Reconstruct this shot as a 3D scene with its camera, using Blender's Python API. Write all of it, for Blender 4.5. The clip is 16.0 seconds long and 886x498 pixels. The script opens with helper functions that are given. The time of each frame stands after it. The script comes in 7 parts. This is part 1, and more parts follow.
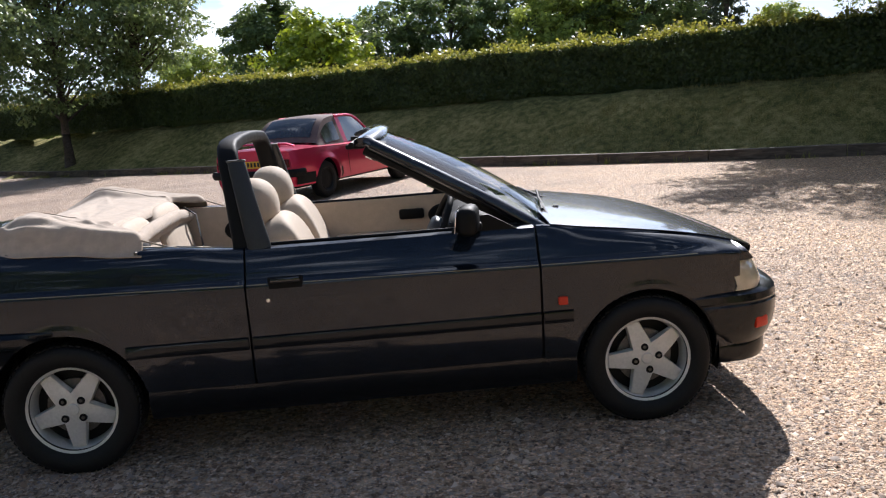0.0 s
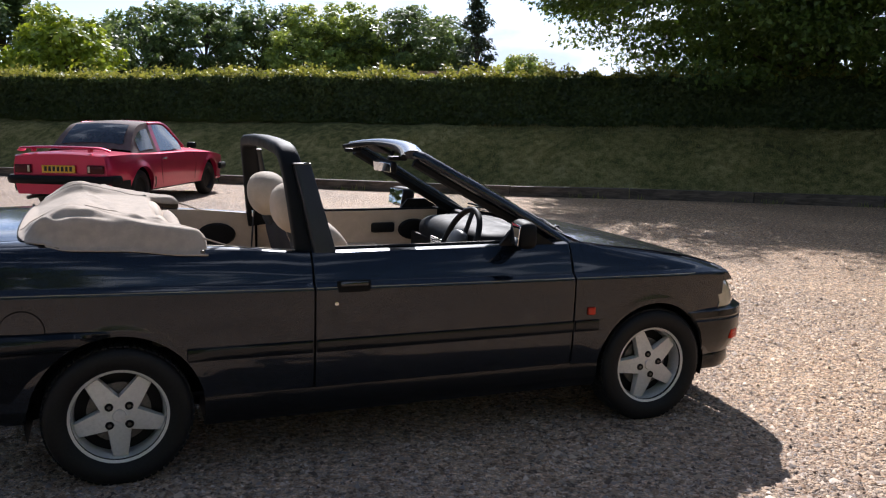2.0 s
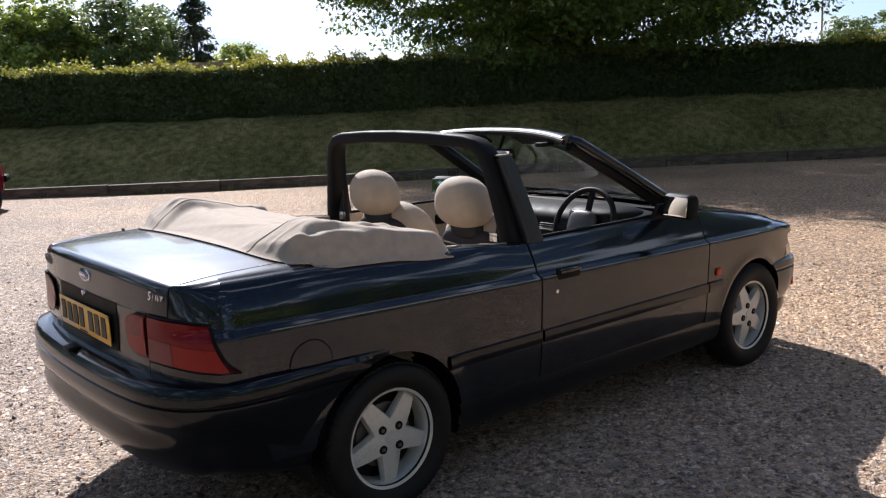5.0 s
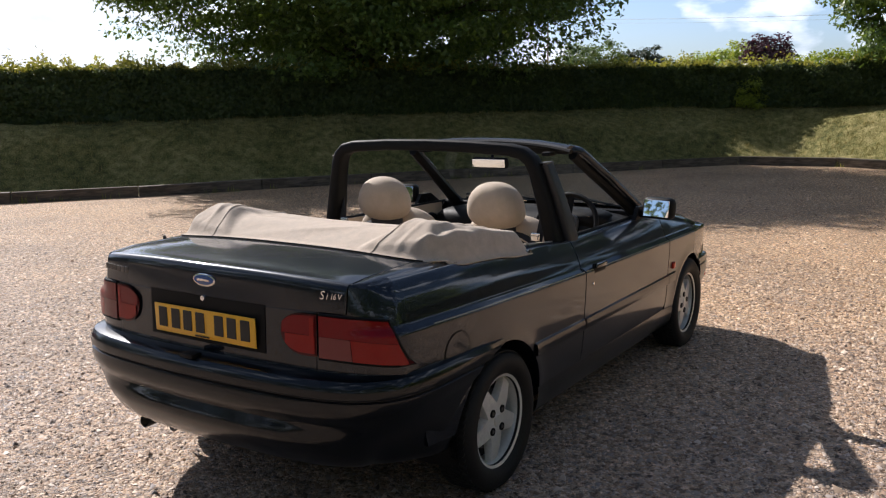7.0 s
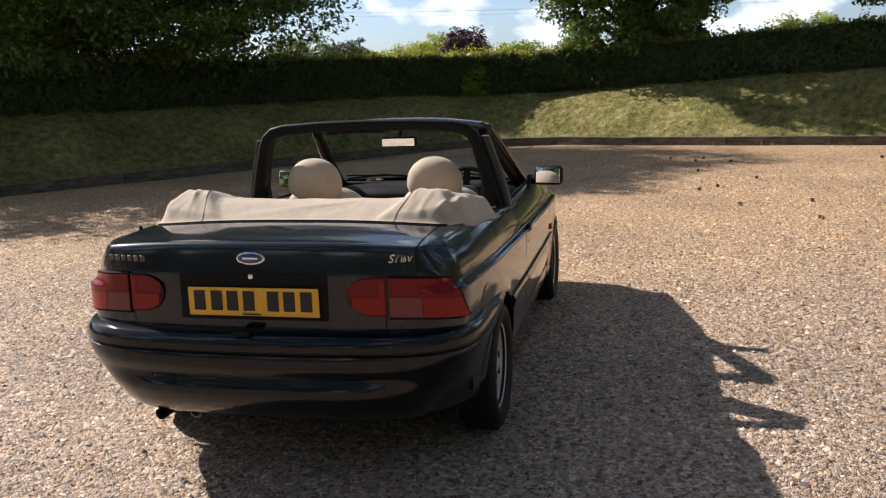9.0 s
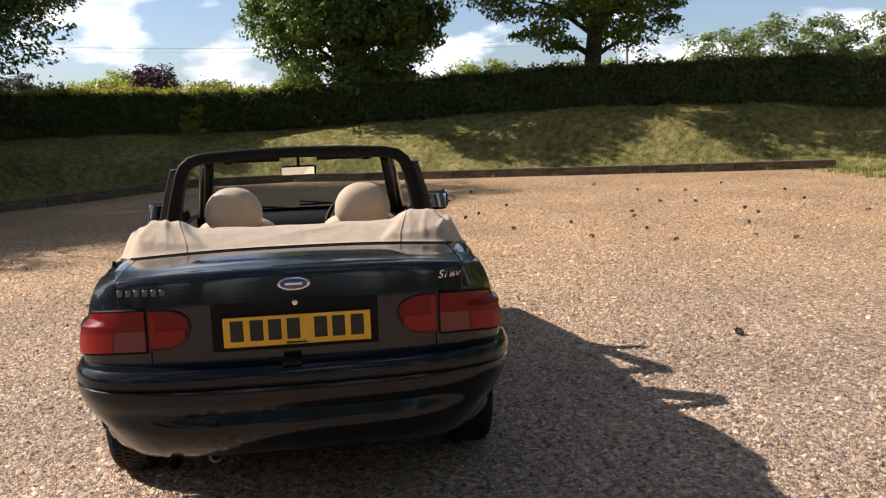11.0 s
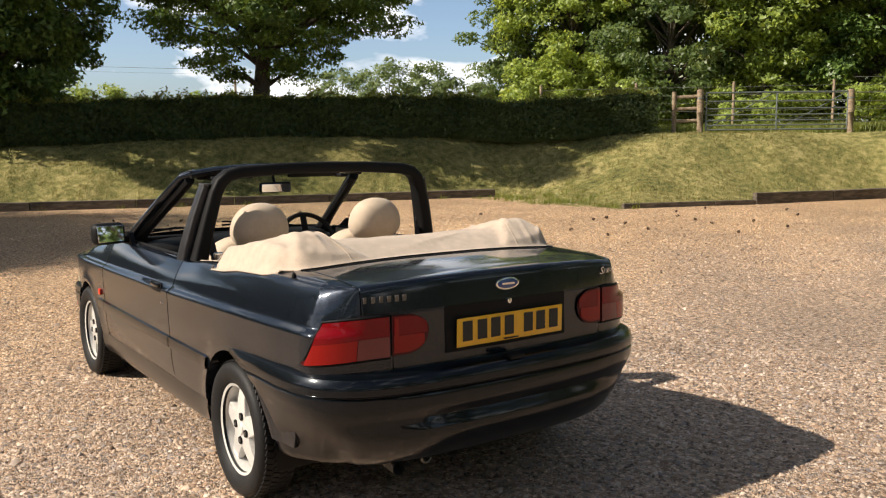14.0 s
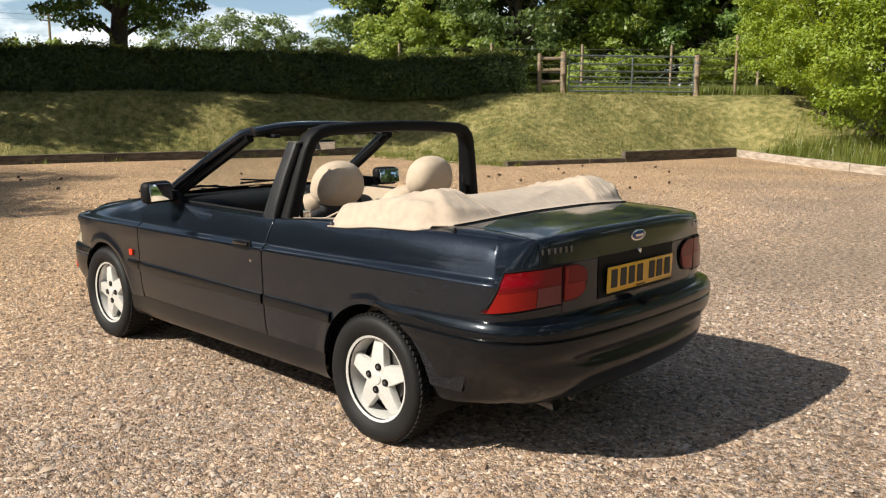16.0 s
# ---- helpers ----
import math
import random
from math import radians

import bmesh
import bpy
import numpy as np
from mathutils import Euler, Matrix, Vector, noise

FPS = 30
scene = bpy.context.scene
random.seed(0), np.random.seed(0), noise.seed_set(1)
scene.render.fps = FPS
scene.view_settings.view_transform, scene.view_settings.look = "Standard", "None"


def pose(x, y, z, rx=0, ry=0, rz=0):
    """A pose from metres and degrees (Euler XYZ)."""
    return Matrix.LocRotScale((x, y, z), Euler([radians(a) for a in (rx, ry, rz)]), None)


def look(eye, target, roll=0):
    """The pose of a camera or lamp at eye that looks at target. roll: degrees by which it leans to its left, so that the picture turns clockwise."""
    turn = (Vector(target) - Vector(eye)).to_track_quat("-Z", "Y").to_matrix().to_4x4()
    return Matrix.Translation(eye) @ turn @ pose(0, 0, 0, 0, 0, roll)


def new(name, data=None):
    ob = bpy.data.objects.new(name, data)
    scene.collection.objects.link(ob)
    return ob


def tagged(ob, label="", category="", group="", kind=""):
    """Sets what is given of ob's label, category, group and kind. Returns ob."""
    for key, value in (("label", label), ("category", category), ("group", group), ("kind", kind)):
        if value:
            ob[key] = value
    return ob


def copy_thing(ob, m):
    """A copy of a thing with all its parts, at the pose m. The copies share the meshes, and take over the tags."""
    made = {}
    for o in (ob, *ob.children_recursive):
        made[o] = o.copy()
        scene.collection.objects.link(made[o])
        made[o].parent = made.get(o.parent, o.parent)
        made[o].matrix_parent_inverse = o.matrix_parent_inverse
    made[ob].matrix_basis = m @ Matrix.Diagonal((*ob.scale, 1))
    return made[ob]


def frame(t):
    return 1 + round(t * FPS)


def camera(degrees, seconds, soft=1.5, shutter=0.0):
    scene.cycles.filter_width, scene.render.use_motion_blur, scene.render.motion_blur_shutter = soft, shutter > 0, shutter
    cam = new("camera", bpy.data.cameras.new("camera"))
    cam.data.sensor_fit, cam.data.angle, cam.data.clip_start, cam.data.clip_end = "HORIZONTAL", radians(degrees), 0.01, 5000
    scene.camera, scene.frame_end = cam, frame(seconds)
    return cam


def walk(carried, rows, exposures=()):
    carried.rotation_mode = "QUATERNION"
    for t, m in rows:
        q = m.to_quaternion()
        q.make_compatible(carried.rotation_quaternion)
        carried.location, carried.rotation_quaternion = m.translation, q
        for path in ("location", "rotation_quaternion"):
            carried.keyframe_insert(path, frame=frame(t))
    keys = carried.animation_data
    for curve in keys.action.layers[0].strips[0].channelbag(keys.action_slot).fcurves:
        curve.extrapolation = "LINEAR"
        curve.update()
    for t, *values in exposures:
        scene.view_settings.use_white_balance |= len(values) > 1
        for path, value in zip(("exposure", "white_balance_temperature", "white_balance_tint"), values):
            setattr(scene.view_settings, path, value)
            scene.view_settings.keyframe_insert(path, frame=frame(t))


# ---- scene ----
cam = camera(54.2, 16.0, soft=1.2)
METRES, EYE, TILT, LEAN, TURN = 11.5, 1.4835, 0.0, 0.0, -3.5
ROWS = [
    (0.0, 0.0, 0.0, 0.0, -0.8, -9.99, 4.53),
    (0.5, -0.0305, -0.0016, 0.0019, -6.15, -8.23, 2.47),
    (1.0, -0.0644, -0.0154, 0.003, -8.49, -8.75, -0.27),
    (1.5, -0.095, -0.0126, -0.0008, -12.67, -9.06, -0.72),
    (2.0, -0.1249, -0.0002, 0.0011, -17.76, -8.79, -0.66),
    (2.5, -0.1602, -0.0, 0.0017, -22.9, -10.54, -0.48),
    (3.0, -0.1868, 0.0103, 0.0032, -27.01, -11.87, 1.08),
    (3.5, -0.2086, 0.0335, 0.0032, -30.27, -10.88, 2.27),
    (4.0, -0.2364, 0.0442, 0.0035, -33.82, -10.98, 2.06),
    (4.5, -0.2649, 0.0599, 0.0056, -36.17, -11.08, 1.75),
    (5.0, -0.2881, 0.0841, 0.0047, -37.2, -9.97, 2.5),
    (7.5, -0.4144, 0.1681, 0.0083, -58.16, -9.62, 0.8),
    (8.0, -0.4312, 0.1867, 0.0046, -61.64, -9.33, 1.28),
    (8.5, -0.4432, 0.2115, 0.0052, -67.68, -9.05, 2.33),
    (9.0, -0.4655, 0.2361, 0.0056, -73.96, -10.65, 2.43),
    (11.5, -0.4897, 0.3838, 0.0026, -99.78, -7.72, 2.11),
    (12.0, -0.4917, 0.4186, 0.0015, -104.25, -7.49, 1.24),
    (12.5, -0.4875, 0.4512, 0.0023, -107.26, -8.77, -0.59),
    (13.0, -0.4744, 0.4842, -0.0005, -109.99, -7.28, -0.65),
    (13.5, -0.4648, 0.5147, -0.0005, -115.46, -6.04, -0.13),
    (14.0, -0.453, 0.5462, 0.0026, -121.5, -7.4, 0.57),
    (14.5, -0.4353, 0.572, -0.0, -126.33, -7.58, 1.23),
    (15.0, -0.4187, 0.5949, 0.0034, -130.01, -7.01, 1.02),
    (15.5, -0.4113, 0.626, 0.004, -132.1, -8.6, 0.1),
    (16.0, -0.4011, 0.6482, 0.0047, -132.88, -10.22, -0.42),
]
EXPOSURES = [(0.0, 0.66, 5850, 14), (2.0, 0.51, 5800, 14), (5.0, 0.57, 5850, 14), (7.5, 0.42, 6200, 14), (9.0, 0.50, 6400, 13), (11.5, 0.48, 6800, 13), (14.0, 0.54, 6950, 11), (15.0, 0.53, 6900, 9), (16.0, 0.46, 6600, 7)]
walk(cam, [(t, pose(0.1638, -4.4742, EYE, TILT, LEAN, TURN) @ pose(METRES * x, METRES * y, METRES * z, 90 + pitch, roll, yaw)) for t, x, y, z, yaw, pitch, roll in ROWS], EXPOSURES)

# ---- daylight ----
SUN_AZ, SUN_EL = 69.5, 38.5          # degrees from +x towards +y, degrees up
sun_dir = Vector((math.cos(radians(SUN_AZ)) * math.cos(radians(SUN_EL)), math.sin(radians(SUN_AZ)) * math.cos(radians(SUN_EL)), math.sin(radians(SUN_EL))))
sun_lamp = bpy.data.lights.new("sun", "SUN")
sun_lamp.energy, sun_lamp.angle, sun_lamp.color = 5.0, radians(0.6), (1.0, 0.93, 0.83)
sun_ob = new("sun", sun_lamp)
sun_ob.matrix_world = look(sun_dir * 60, (0, 0, 0))


def make_world():
    w = bpy.data.worlds.new("sky")
    scene.world = w
    w.use_nodes = True
    nt = w.node_tree
    nt.nodes.clear()
    n, ln = nt.nodes.new, nt.links.new
    out, bg = n("ShaderNodeOutputWorld"), n("ShaderNodeBackground")
    sky = n("ShaderNodeTexSky")
    sky.sky_type, sky.sun_disc = "NISHITA", False
    sky.sun_elevation, sky.sun_rotation = radians(SUN_EL), radians(90 - SUN_AZ)
    sky.air_density, sky.dust_density, sky.ozone_density = 1.15, 1.1, 1.6
    tc = n("ShaderNodeTexCoord")
    # heaped clouds, flattened towards the horizon
    mp = n("ShaderNodeMapping"); mp.inputs["Scale"].default_value, mp.inputs["Location"].default_value = (1, 1, 2.6), (0.35, 0.1, 0.2)
    ln(tc.outputs["Generated"], mp.inputs[0])
    noi = n("ShaderNodeTexNoise")
    noi.inputs["Scale"].default_value, noi.inputs["Detail"].default_value, noi.inputs["Roughness"].default_value = 5.6, 10.0, 0.50
    ln(mp.outputs[0], noi.inputs["Vector"])
    ramp = n("ShaderNodeValToRGB")
    ramp.color_ramp.elements[0].position, ramp.color_ramp.elements[1].position = 0.465, 0.535
    noi2 = n("ShaderNodeTexNoise")
    noi2.inputs["Scale"].default_value, noi2.inputs["Detail"].default_value = 7.0, 6.0
    ln(mp.outputs[0], noi2.inputs["Vector"])
    ramp2 = n("ShaderNodeValToRGB")
    ramp2.color_ramp.elements[0].color, ramp2.color_ramp.elements[1].color = (10.2, 11.2, 12.8, 1), (16.2, 16.8, 17.8, 1)
    ramp2.color_ramp.elements[0].position, ramp2.color_ramp.elements[1].position = 0.36, 0.58
    ln(noi2.outputs["Fac"], ramp2.inputs[0])
    # brighter, hazier air and denser cloud towards the horizon
    sep, low = n("ShaderNodeSeparateXYZ"), n("ShaderNodeMapRange")
    ln(tc.outputs["Generated"], sep.inputs[0]); ln(sep.outputs["Z"], low.inputs[0])
    low.interpolation_type = "SMOOTHSTEP"
    low.inputs["From Min"].default_value, low.inputs["From Max"].default_value, low.inputs["To Min"].default_value, low.inputs["To Max"].default_value = 0.0, 0.5, 1.5, 0.85
    glow = n("ShaderNodeVectorMath"); glow.operation = "SCALE"
    hue, haze, blue = n("ShaderNodeMixRGB"), n("ShaderNodeMapRange"), n("ShaderNodeMixRGB")
    haze.inputs["From Min"].default_value, haze.inputs["From Max"].default_value, haze.inputs["To Min"].default_value, haze.inputs["To Max"].default_value = 0.0, 0.4, 1.0, 0.0
    hue.inputs[1].default_value, hue.inputs[2].default_value = (1, 1, 1, 1), (0.80, 0.97, 1.38, 1)
    blue.blend_type = "MULTIPLY"
    blue.inputs[0].default_value = 1.0
    ln(sep.outputs["Z"], haze.inputs[0]); ln(haze.outputs[0], hue.inputs[0]); ln(sky.outputs[0], blue.inputs[1]); ln(hue.outputs[0], blue.inputs[2])
    ln(blue.outputs[0], glow.inputs[0]); ln(low.outputs[0], glow.inputs["Scale"])
    shift = n("ShaderNodeMapRange")
    shift.inputs["From Min"].default_value, shift.inputs["From Max"].default_value, shift.inputs["To Min"].default_value, shift.inputs["To Max"].default_value = 0.02, 0.50, 0.03, -0.11
    ln(sep.outputs["Z"], shift.inputs[0])
    dense = n("ShaderNodeMath"); dense.operation = "ADD"
    ln(noi.outputs["Fac"], dense.inputs[0]); ln(shift.outputs[0], dense.inputs[1])
    ln(dense.outputs[0], ramp.inputs[0])
    mix = n("ShaderNodeMixRGB")
    ln(ramp.outputs[0], mix.inputs[0]); ln(glow.outputs[0], mix.inputs[1]); ln(ramp2.outputs[0], mix.inputs[2])
    ln(mix.outputs[0], bg.inputs[0])
    bg.inputs[1].default_value = 0.061
    ln(bg.outputs[0], out.inputs[0])


make_world()

# ---- materials ----
def mat_base(name):
    m = bpy.data.materials.new(name)
    m.use_nodes = True
    return m, m.node_tree.nodes, m.node_tree.links, m.node_tree.nodes["Principled BSDF"]


def plain(name, color, rough=0.5, metal=0.0, coat=0.0, bump=0.0, scale=40.0, vary=0.15, spec=0.5, sheen=0.0, stretch=(1, 1, 1)):
    """A surface with two scales of variation in colour and gloss, and fine relief."""
    m, n, l, b = mat_base(name)
    tc, mp = n.new("ShaderNodeTexCoord"), n.new("ShaderNodeMapping")
    mp.inputs["Scale"].default_value = stretch
    l.new(tc.outputs["Object"], mp.inputs[0])
    fine, wide = n.new("ShaderNodeTexNoise"), n.new("ShaderNodeTexNoise")
    fine.inputs["Scale"].default_value, fine.inputs["Detail"].default_value = scale, 6
    wide.inputs["Scale"].default_value, wide.inputs["Detail"].default_value = scale * 0.08, 4
    l.new(mp.outputs[0], fine.inputs["Vector"]); l.new(mp.outputs[0], wide.inputs["Vector"])
    mul = n.new("ShaderNodeMath"); mul.operation = "MULTIPLY"
    l.new(fine.outputs["Fac"], mul.inputs[0]); l.new(wide.outputs["Fac"], mul.inputs[1])
    mr = n.new("ShaderNodeMapRange")
    mr.inputs["From Min"].default_value, mr.inputs["From Max"].default_value = 0.12, 0.42
    mr.inputs["To Min"].default_value, mr.inputs["To Max"].default_value = 1 - vary, 1 + vary
    l.new(mul.outputs[0], mr.inputs[0])
    sc = n.new("ShaderNodeVectorMath"); sc.operation = "SCALE"
    sc.inputs[0].default_value = color
    l.new(mr.outputs[0], sc.inputs["Scale"]); l.new(sc.outputs[0], b.inputs["Base Color"])
    rr = n.new("ShaderNodeMapRange")
    rr.inputs["To Min"].default_value, rr.inputs["To Max"].default_value = max(rough - 0.12 * min(1, rough * 2), 0.0), min(rough + 0.12 * min(1, rough * 2), 1)
    l.new(wide.outputs["Fac"], rr.inputs[0]); l.new(rr.outputs[0], b.inputs["Roughness"])
    b.inputs["Metallic"].default_value, b.inputs["Coat Weight"].default_value = metal, coat
    b.inputs["Coat Roughness"].default_value, b.inputs["Specular IOR Level"].default_value = 0.04, spec
    b.inputs["Sheen Weight"].default_value = sheen
    if bump:
        bp = n.new("ShaderNodeBump")
        bp.inputs["Strength"].default_value, bp.inputs["Distance"].default_value = bump, 0.004
        l.new(fine.outputs["Fac"], bp.inputs["Height"]); l.new(bp.outputs[0], b.inputs["Normal"])
    return m


def car_paint(name, color, flake, dust=0.25, coat=1.0, ior=1.58):
    """Metallic flake under a clear coat, with a thin film of dust that shows in the gloss."""
    m, n, l, b = mat_base(name)
    tc = n.new("ShaderNodeTexCoord")
    fl = n.new("ShaderNodeTexVoronoi"); fl.inputs["Scale"].default_value = 900
    l.new(tc.outputs["Object"], fl.inputs["Vector"])
    mx = n.new("ShaderNodeMixRGB")
    mx.inputs[1].default_value, mx.inputs[2].default_value = (*color, 1), (*flake, 1)
    sp = n.new("ShaderNodeSeparateColor")
    l.new(fl.outputs["Color"], sp.inputs[0])
    pw = n.new("ShaderNodeMath"); pw.operation, pw.inputs[1].default_value = "POWER", 3.0
    l.new(sp.outputs[0], pw.inputs[0]); l.new(pw.outputs[0], mx.inputs[0])
    l.new(mx.outputs[0], b.inputs["Base Color"])
    b.inputs["Metallic"].default_value, b.inputs["Roughness"].default_value, b.inputs["Specular IOR Level"].default_value = 0.6, 0.36, 0.06
    ns = n.new("ShaderNodeTexNoise"); ns.inputs["Scale"].default_value, ns.inputs["Detail"].default_value = 3.0, 8
    l.new(tc.outputs["Object"], ns.inputs["Vector"])
    mr = n.new("ShaderNodeMapRange")
    mr.inputs["From Min"].default_value, mr.inputs["From Max"].default_value = 0.35, 0.7
    mr.inputs["To Min"].default_value, mr.inputs["To Max"].default_value = 0.045, 0.045 + dust * 0.4
    l.new(ns.outputs["Fac"], mr.inputs[0]); l.new(mr.outputs[0], b.inputs["Coat Roughness"])
    b.inputs["Coat Weight"].default_value, b.inputs["Coat IOR"].default_value = coat, ior
    return m


def glass_mat(name, tint, mixin=0.08, rough=0.0):
    """Thin glazing: mostly see-through, with the gloss of glass."""
    m = bpy.data.materials.new(name)
    m.use_nodes = True
    n, l = m.node_tree.nodes, m.node_tree.links
    n.clear()
    out, tr, gl, mx, fr = n.new("ShaderNodeOutputMaterial"), n.new("ShaderNodeBsdfTransparent"), n.new("ShaderNodeBsdfGlossy"), n.new("ShaderNodeMixShader"), n.new("ShaderNodeLayerWeight")
    tr.inputs[0].default_value = (*tint, 1)
    gl.inputs["Roughness"].default_value = rough
    pw, ma = n.new("ShaderNodeMath"), n.new("ShaderNodeMath")
    pw.operation, pw.inputs[1].default_value = "POWER", 5.0
    ma.operation, ma.inputs[1].default_value, ma.inputs[2].default_value = "MULTIPLY_ADD", 0.85, mixin
    fr.inputs[0].default_value = 0.5
    l.new(fr.outputs["Facing"], pw.inputs[0]); l.new(pw.outputs[0], ma.inputs[0])
    l.new(ma.outputs[0], mx.inputs[0]); l.new(tr.outputs[0], mx.inputs[1]); l.new(gl.outputs[0], mx.inputs[2]); l.new(mx.outputs[0], out.inputs[0])
    return m


def lens_mat(name, color, ribs=900.0):
    """Ribbed coloured plastic over a reflector."""
    m, n, l, b = mat_base(name)
    tc = n.new("ShaderNodeTexCoord")
    wv = n.new("ShaderNodeTexWave"); wv.bands_direction = "Z"
    wv.inputs["Scale"].default_value = ribs / 6.28
    l.new(tc.outputs["Object"], wv.inputs["Vector"])
    mx = n.new("ShaderNodeMixRGB")
    mx.inputs[1].default_value, mx.inputs[2].default_value = (*[c * 0.75 for c in color], 1), (*color, 1)
    l.new(wv.outputs["Fac"], mx.inputs[0]); l.new(mx.outputs[0], b.inputs["Base Color"])
    bp = n.new("ShaderNodeBump"); bp.inputs["Strength"].default_value, bp.inputs["Distance"].default_value = 0.25, 0.002
    l.new(wv.outputs["Fac"], bp.inputs["Height"]); l.new(bp.outputs[0], b.inputs["Normal"])
    b.inputs["Roughness"].default_value, b.inputs["Coat Weight"].default_value, b.inputs["Specular IOR Level"].default_value = 0.30, 0.5, 0.06
    return m


def gravel_mat(name, stones=True):
    """Flint gravel: pebbles of many tans and greys; wide patches worn greyer by wheels; the bed's speckle holds painted
    shade between stones.
    """
    m, n, l, b = mat_base(name)
    tc = n.new("ShaderNodeTexCoord")
    ramp = n.new("ShaderNodeValToRGB")
    cr = ramp.color_ramp
    cr.elements[0].position, cr.elements[0].color = 0.0, (0.085, 0.06, 0.045, 1)
    cr.elements[1].position, cr.elements[1].color = 1.0, (0.74, 0.62, 0.49, 1)
    for p, c in ((0.22, (0.37, 0.24, 0.145, 1)), (0.45, (0.51, 0.37, 0.24, 1)), (0.62, (0.30, 0.26, 0.23, 1)), (0.8, (0.61, 0.445, 0.29, 1))):
        e = cr.elements.new(p); e.color = c
    wide = n.new("ShaderNodeTexNoise"); wide.inputs["Scale"].default_value, wide.inputs["Detail"].default_value = 0.55, 5
    l.new(tc.outputs["Object"], wide.inputs["Vector"])
    wr = n.new("ShaderNodeMapRange")
    wr.inputs["From Min"].default_value, wr.inputs["From Max"].default_value, wr.inputs["To Min"].default_value, wr.inputs["To Max"].default_value = 0.35, 0.65, 0.86, 1.1
    l.new(wide.outputs["Fac"], wr.inputs[0])
    sc = n.new("ShaderNodeVectorMath"); sc.operation = "SCALE"
    # the driven part of the yard is greyer, with the blue of shaded gravel put into its tone; the far side is more
    # golden
    sx, drive, tone, both, jit = n.new("ShaderNodeSeparateXYZ"), n.new("ShaderNodeMapRange"), n.new("ShaderNodeMixRGB"), n.new("ShaderNodeVectorMath"), n.new("ShaderNodeMath")
    l.new(tc.outputs["Object"], sx.inputs[0])
    jit.operation, jit.inputs[1].default_value = "MULTIPLY_ADD", 6.0
    l.new(wide.outputs["Fac"], jit.inputs[0]); l.new(sx.outputs[0], jit.inputs[2])
    drive.interpolation_type = "SMOOTHSTEP"
    drive.inputs["From Min"].default_value, drive.inputs["From Max"].default_value = 1.0, 8.5
    l.new(jit.outputs[0], drive.inputs[0]); l.new(drive.outputs[0], tone.inputs[0])
    tone.inputs[1].default_value, tone.inputs[2].default_value = (0.94, 0.95, 1.04, 1), (1.10, 1.0, 0.87, 1)
    both.operation = "MULTIPLY"
    l.new(ramp.outputs[0], both.inputs[0]); l.new(tone.outputs[0], both.inputs[1])
    l.new(both.outputs[0], sc.inputs[0]); l.new(wr.outputs[0], sc.inputs["Scale"])
    if stones:
        g = n.new("ShaderNodeNewGeometry")
        l.new(g.outputs["Random Per Island"], ramp.inputs[0])
        l.new(sc.outputs[0], b.inputs["Base Color"])
    else:
        v1, v2 = n.new("ShaderNodeTexVoronoi"), n.new("ShaderNodeTexVoronoi")
        v1.inputs["Scale"].default_value, v2.inputs["Scale"].default_value = 55, 120
        for v in (v1, v2):
            l.new(tc.outputs["Object"], v.inputs["Vector"])
        s1, s2 = n.new("ShaderNodeSeparateColor"), n.new("ShaderNodeSeparateColor")
        l.new(v1.outputs["Color"], s1.inputs[0]); l.new(v2.outputs["Color"], s2.inputs[0])
        mx = n.new("ShaderNodeMix"); mx.data_type = "FLOAT"
        mx.inputs[0].default_value = 0.25
        l.new(s1.outputs[0], mx.inputs[2]); l.new(s2.outputs[0], mx.inputs[3])
        l.new(mx.outputs[0], ramp.inputs[0])
        # light-dark speckle in the colour stands in for shadow between the stones
        sp1, spr = n.new("ShaderNodeTexNoise"), n.new("ShaderNodeMapRange")
        sp1.inputs["Scale"].default_value, sp1.inputs["Detail"].default_value, sp1.inputs["Roughness"].default_value = 26.0, 5.0, 0.75
        l.new(tc.outputs["Object"], sp1.inputs["Vector"]); l.new(sp1.outputs["Fac"], spr.inputs[0])
        spr.inputs["From Min"].default_value, spr.inputs["From Max"].default_value, spr.inputs["To Min"].default_value, spr.inputs["To Max"].default_value = 0.37, 0.63, 0.30, 1.70
        s3, warm = n.new("ShaderNodeVectorMath"), n.new("ShaderNodeVectorMath")
        s3.operation, warm.operation, warm.inputs[1].default_value = "SCALE", "MULTIPLY", (1.03, 1.0, 0.96)
        l.new(sc.outputs[0], warm.inputs[0]); l.new(warm.outputs[0], s3.inputs[0]); l.new(spr.outputs[0], s3.inputs["Scale"])
        l.new(s3.outputs[0], b.inputs["Base Color"])
        dd = n.new("ShaderNodeMath"); dd.operation = "ADD"
        l.new(v1.outputs["Distance"], dd.inputs[0]); l.new(v2.outputs["Distance"], dd.inputs[1])
        bp = n.new("ShaderNodeBump"); bp.invert = True
        bp.inputs["Strength"].default_value, bp.inputs["Distance"].default_value = 1.0, 0.012
        l.new(dd.outputs[0], bp.inputs["Height"]); l.new(bp.outputs[0], b.inputs["Normal"])
    b.inputs["Roughness"].default_value = 0.72
    return m


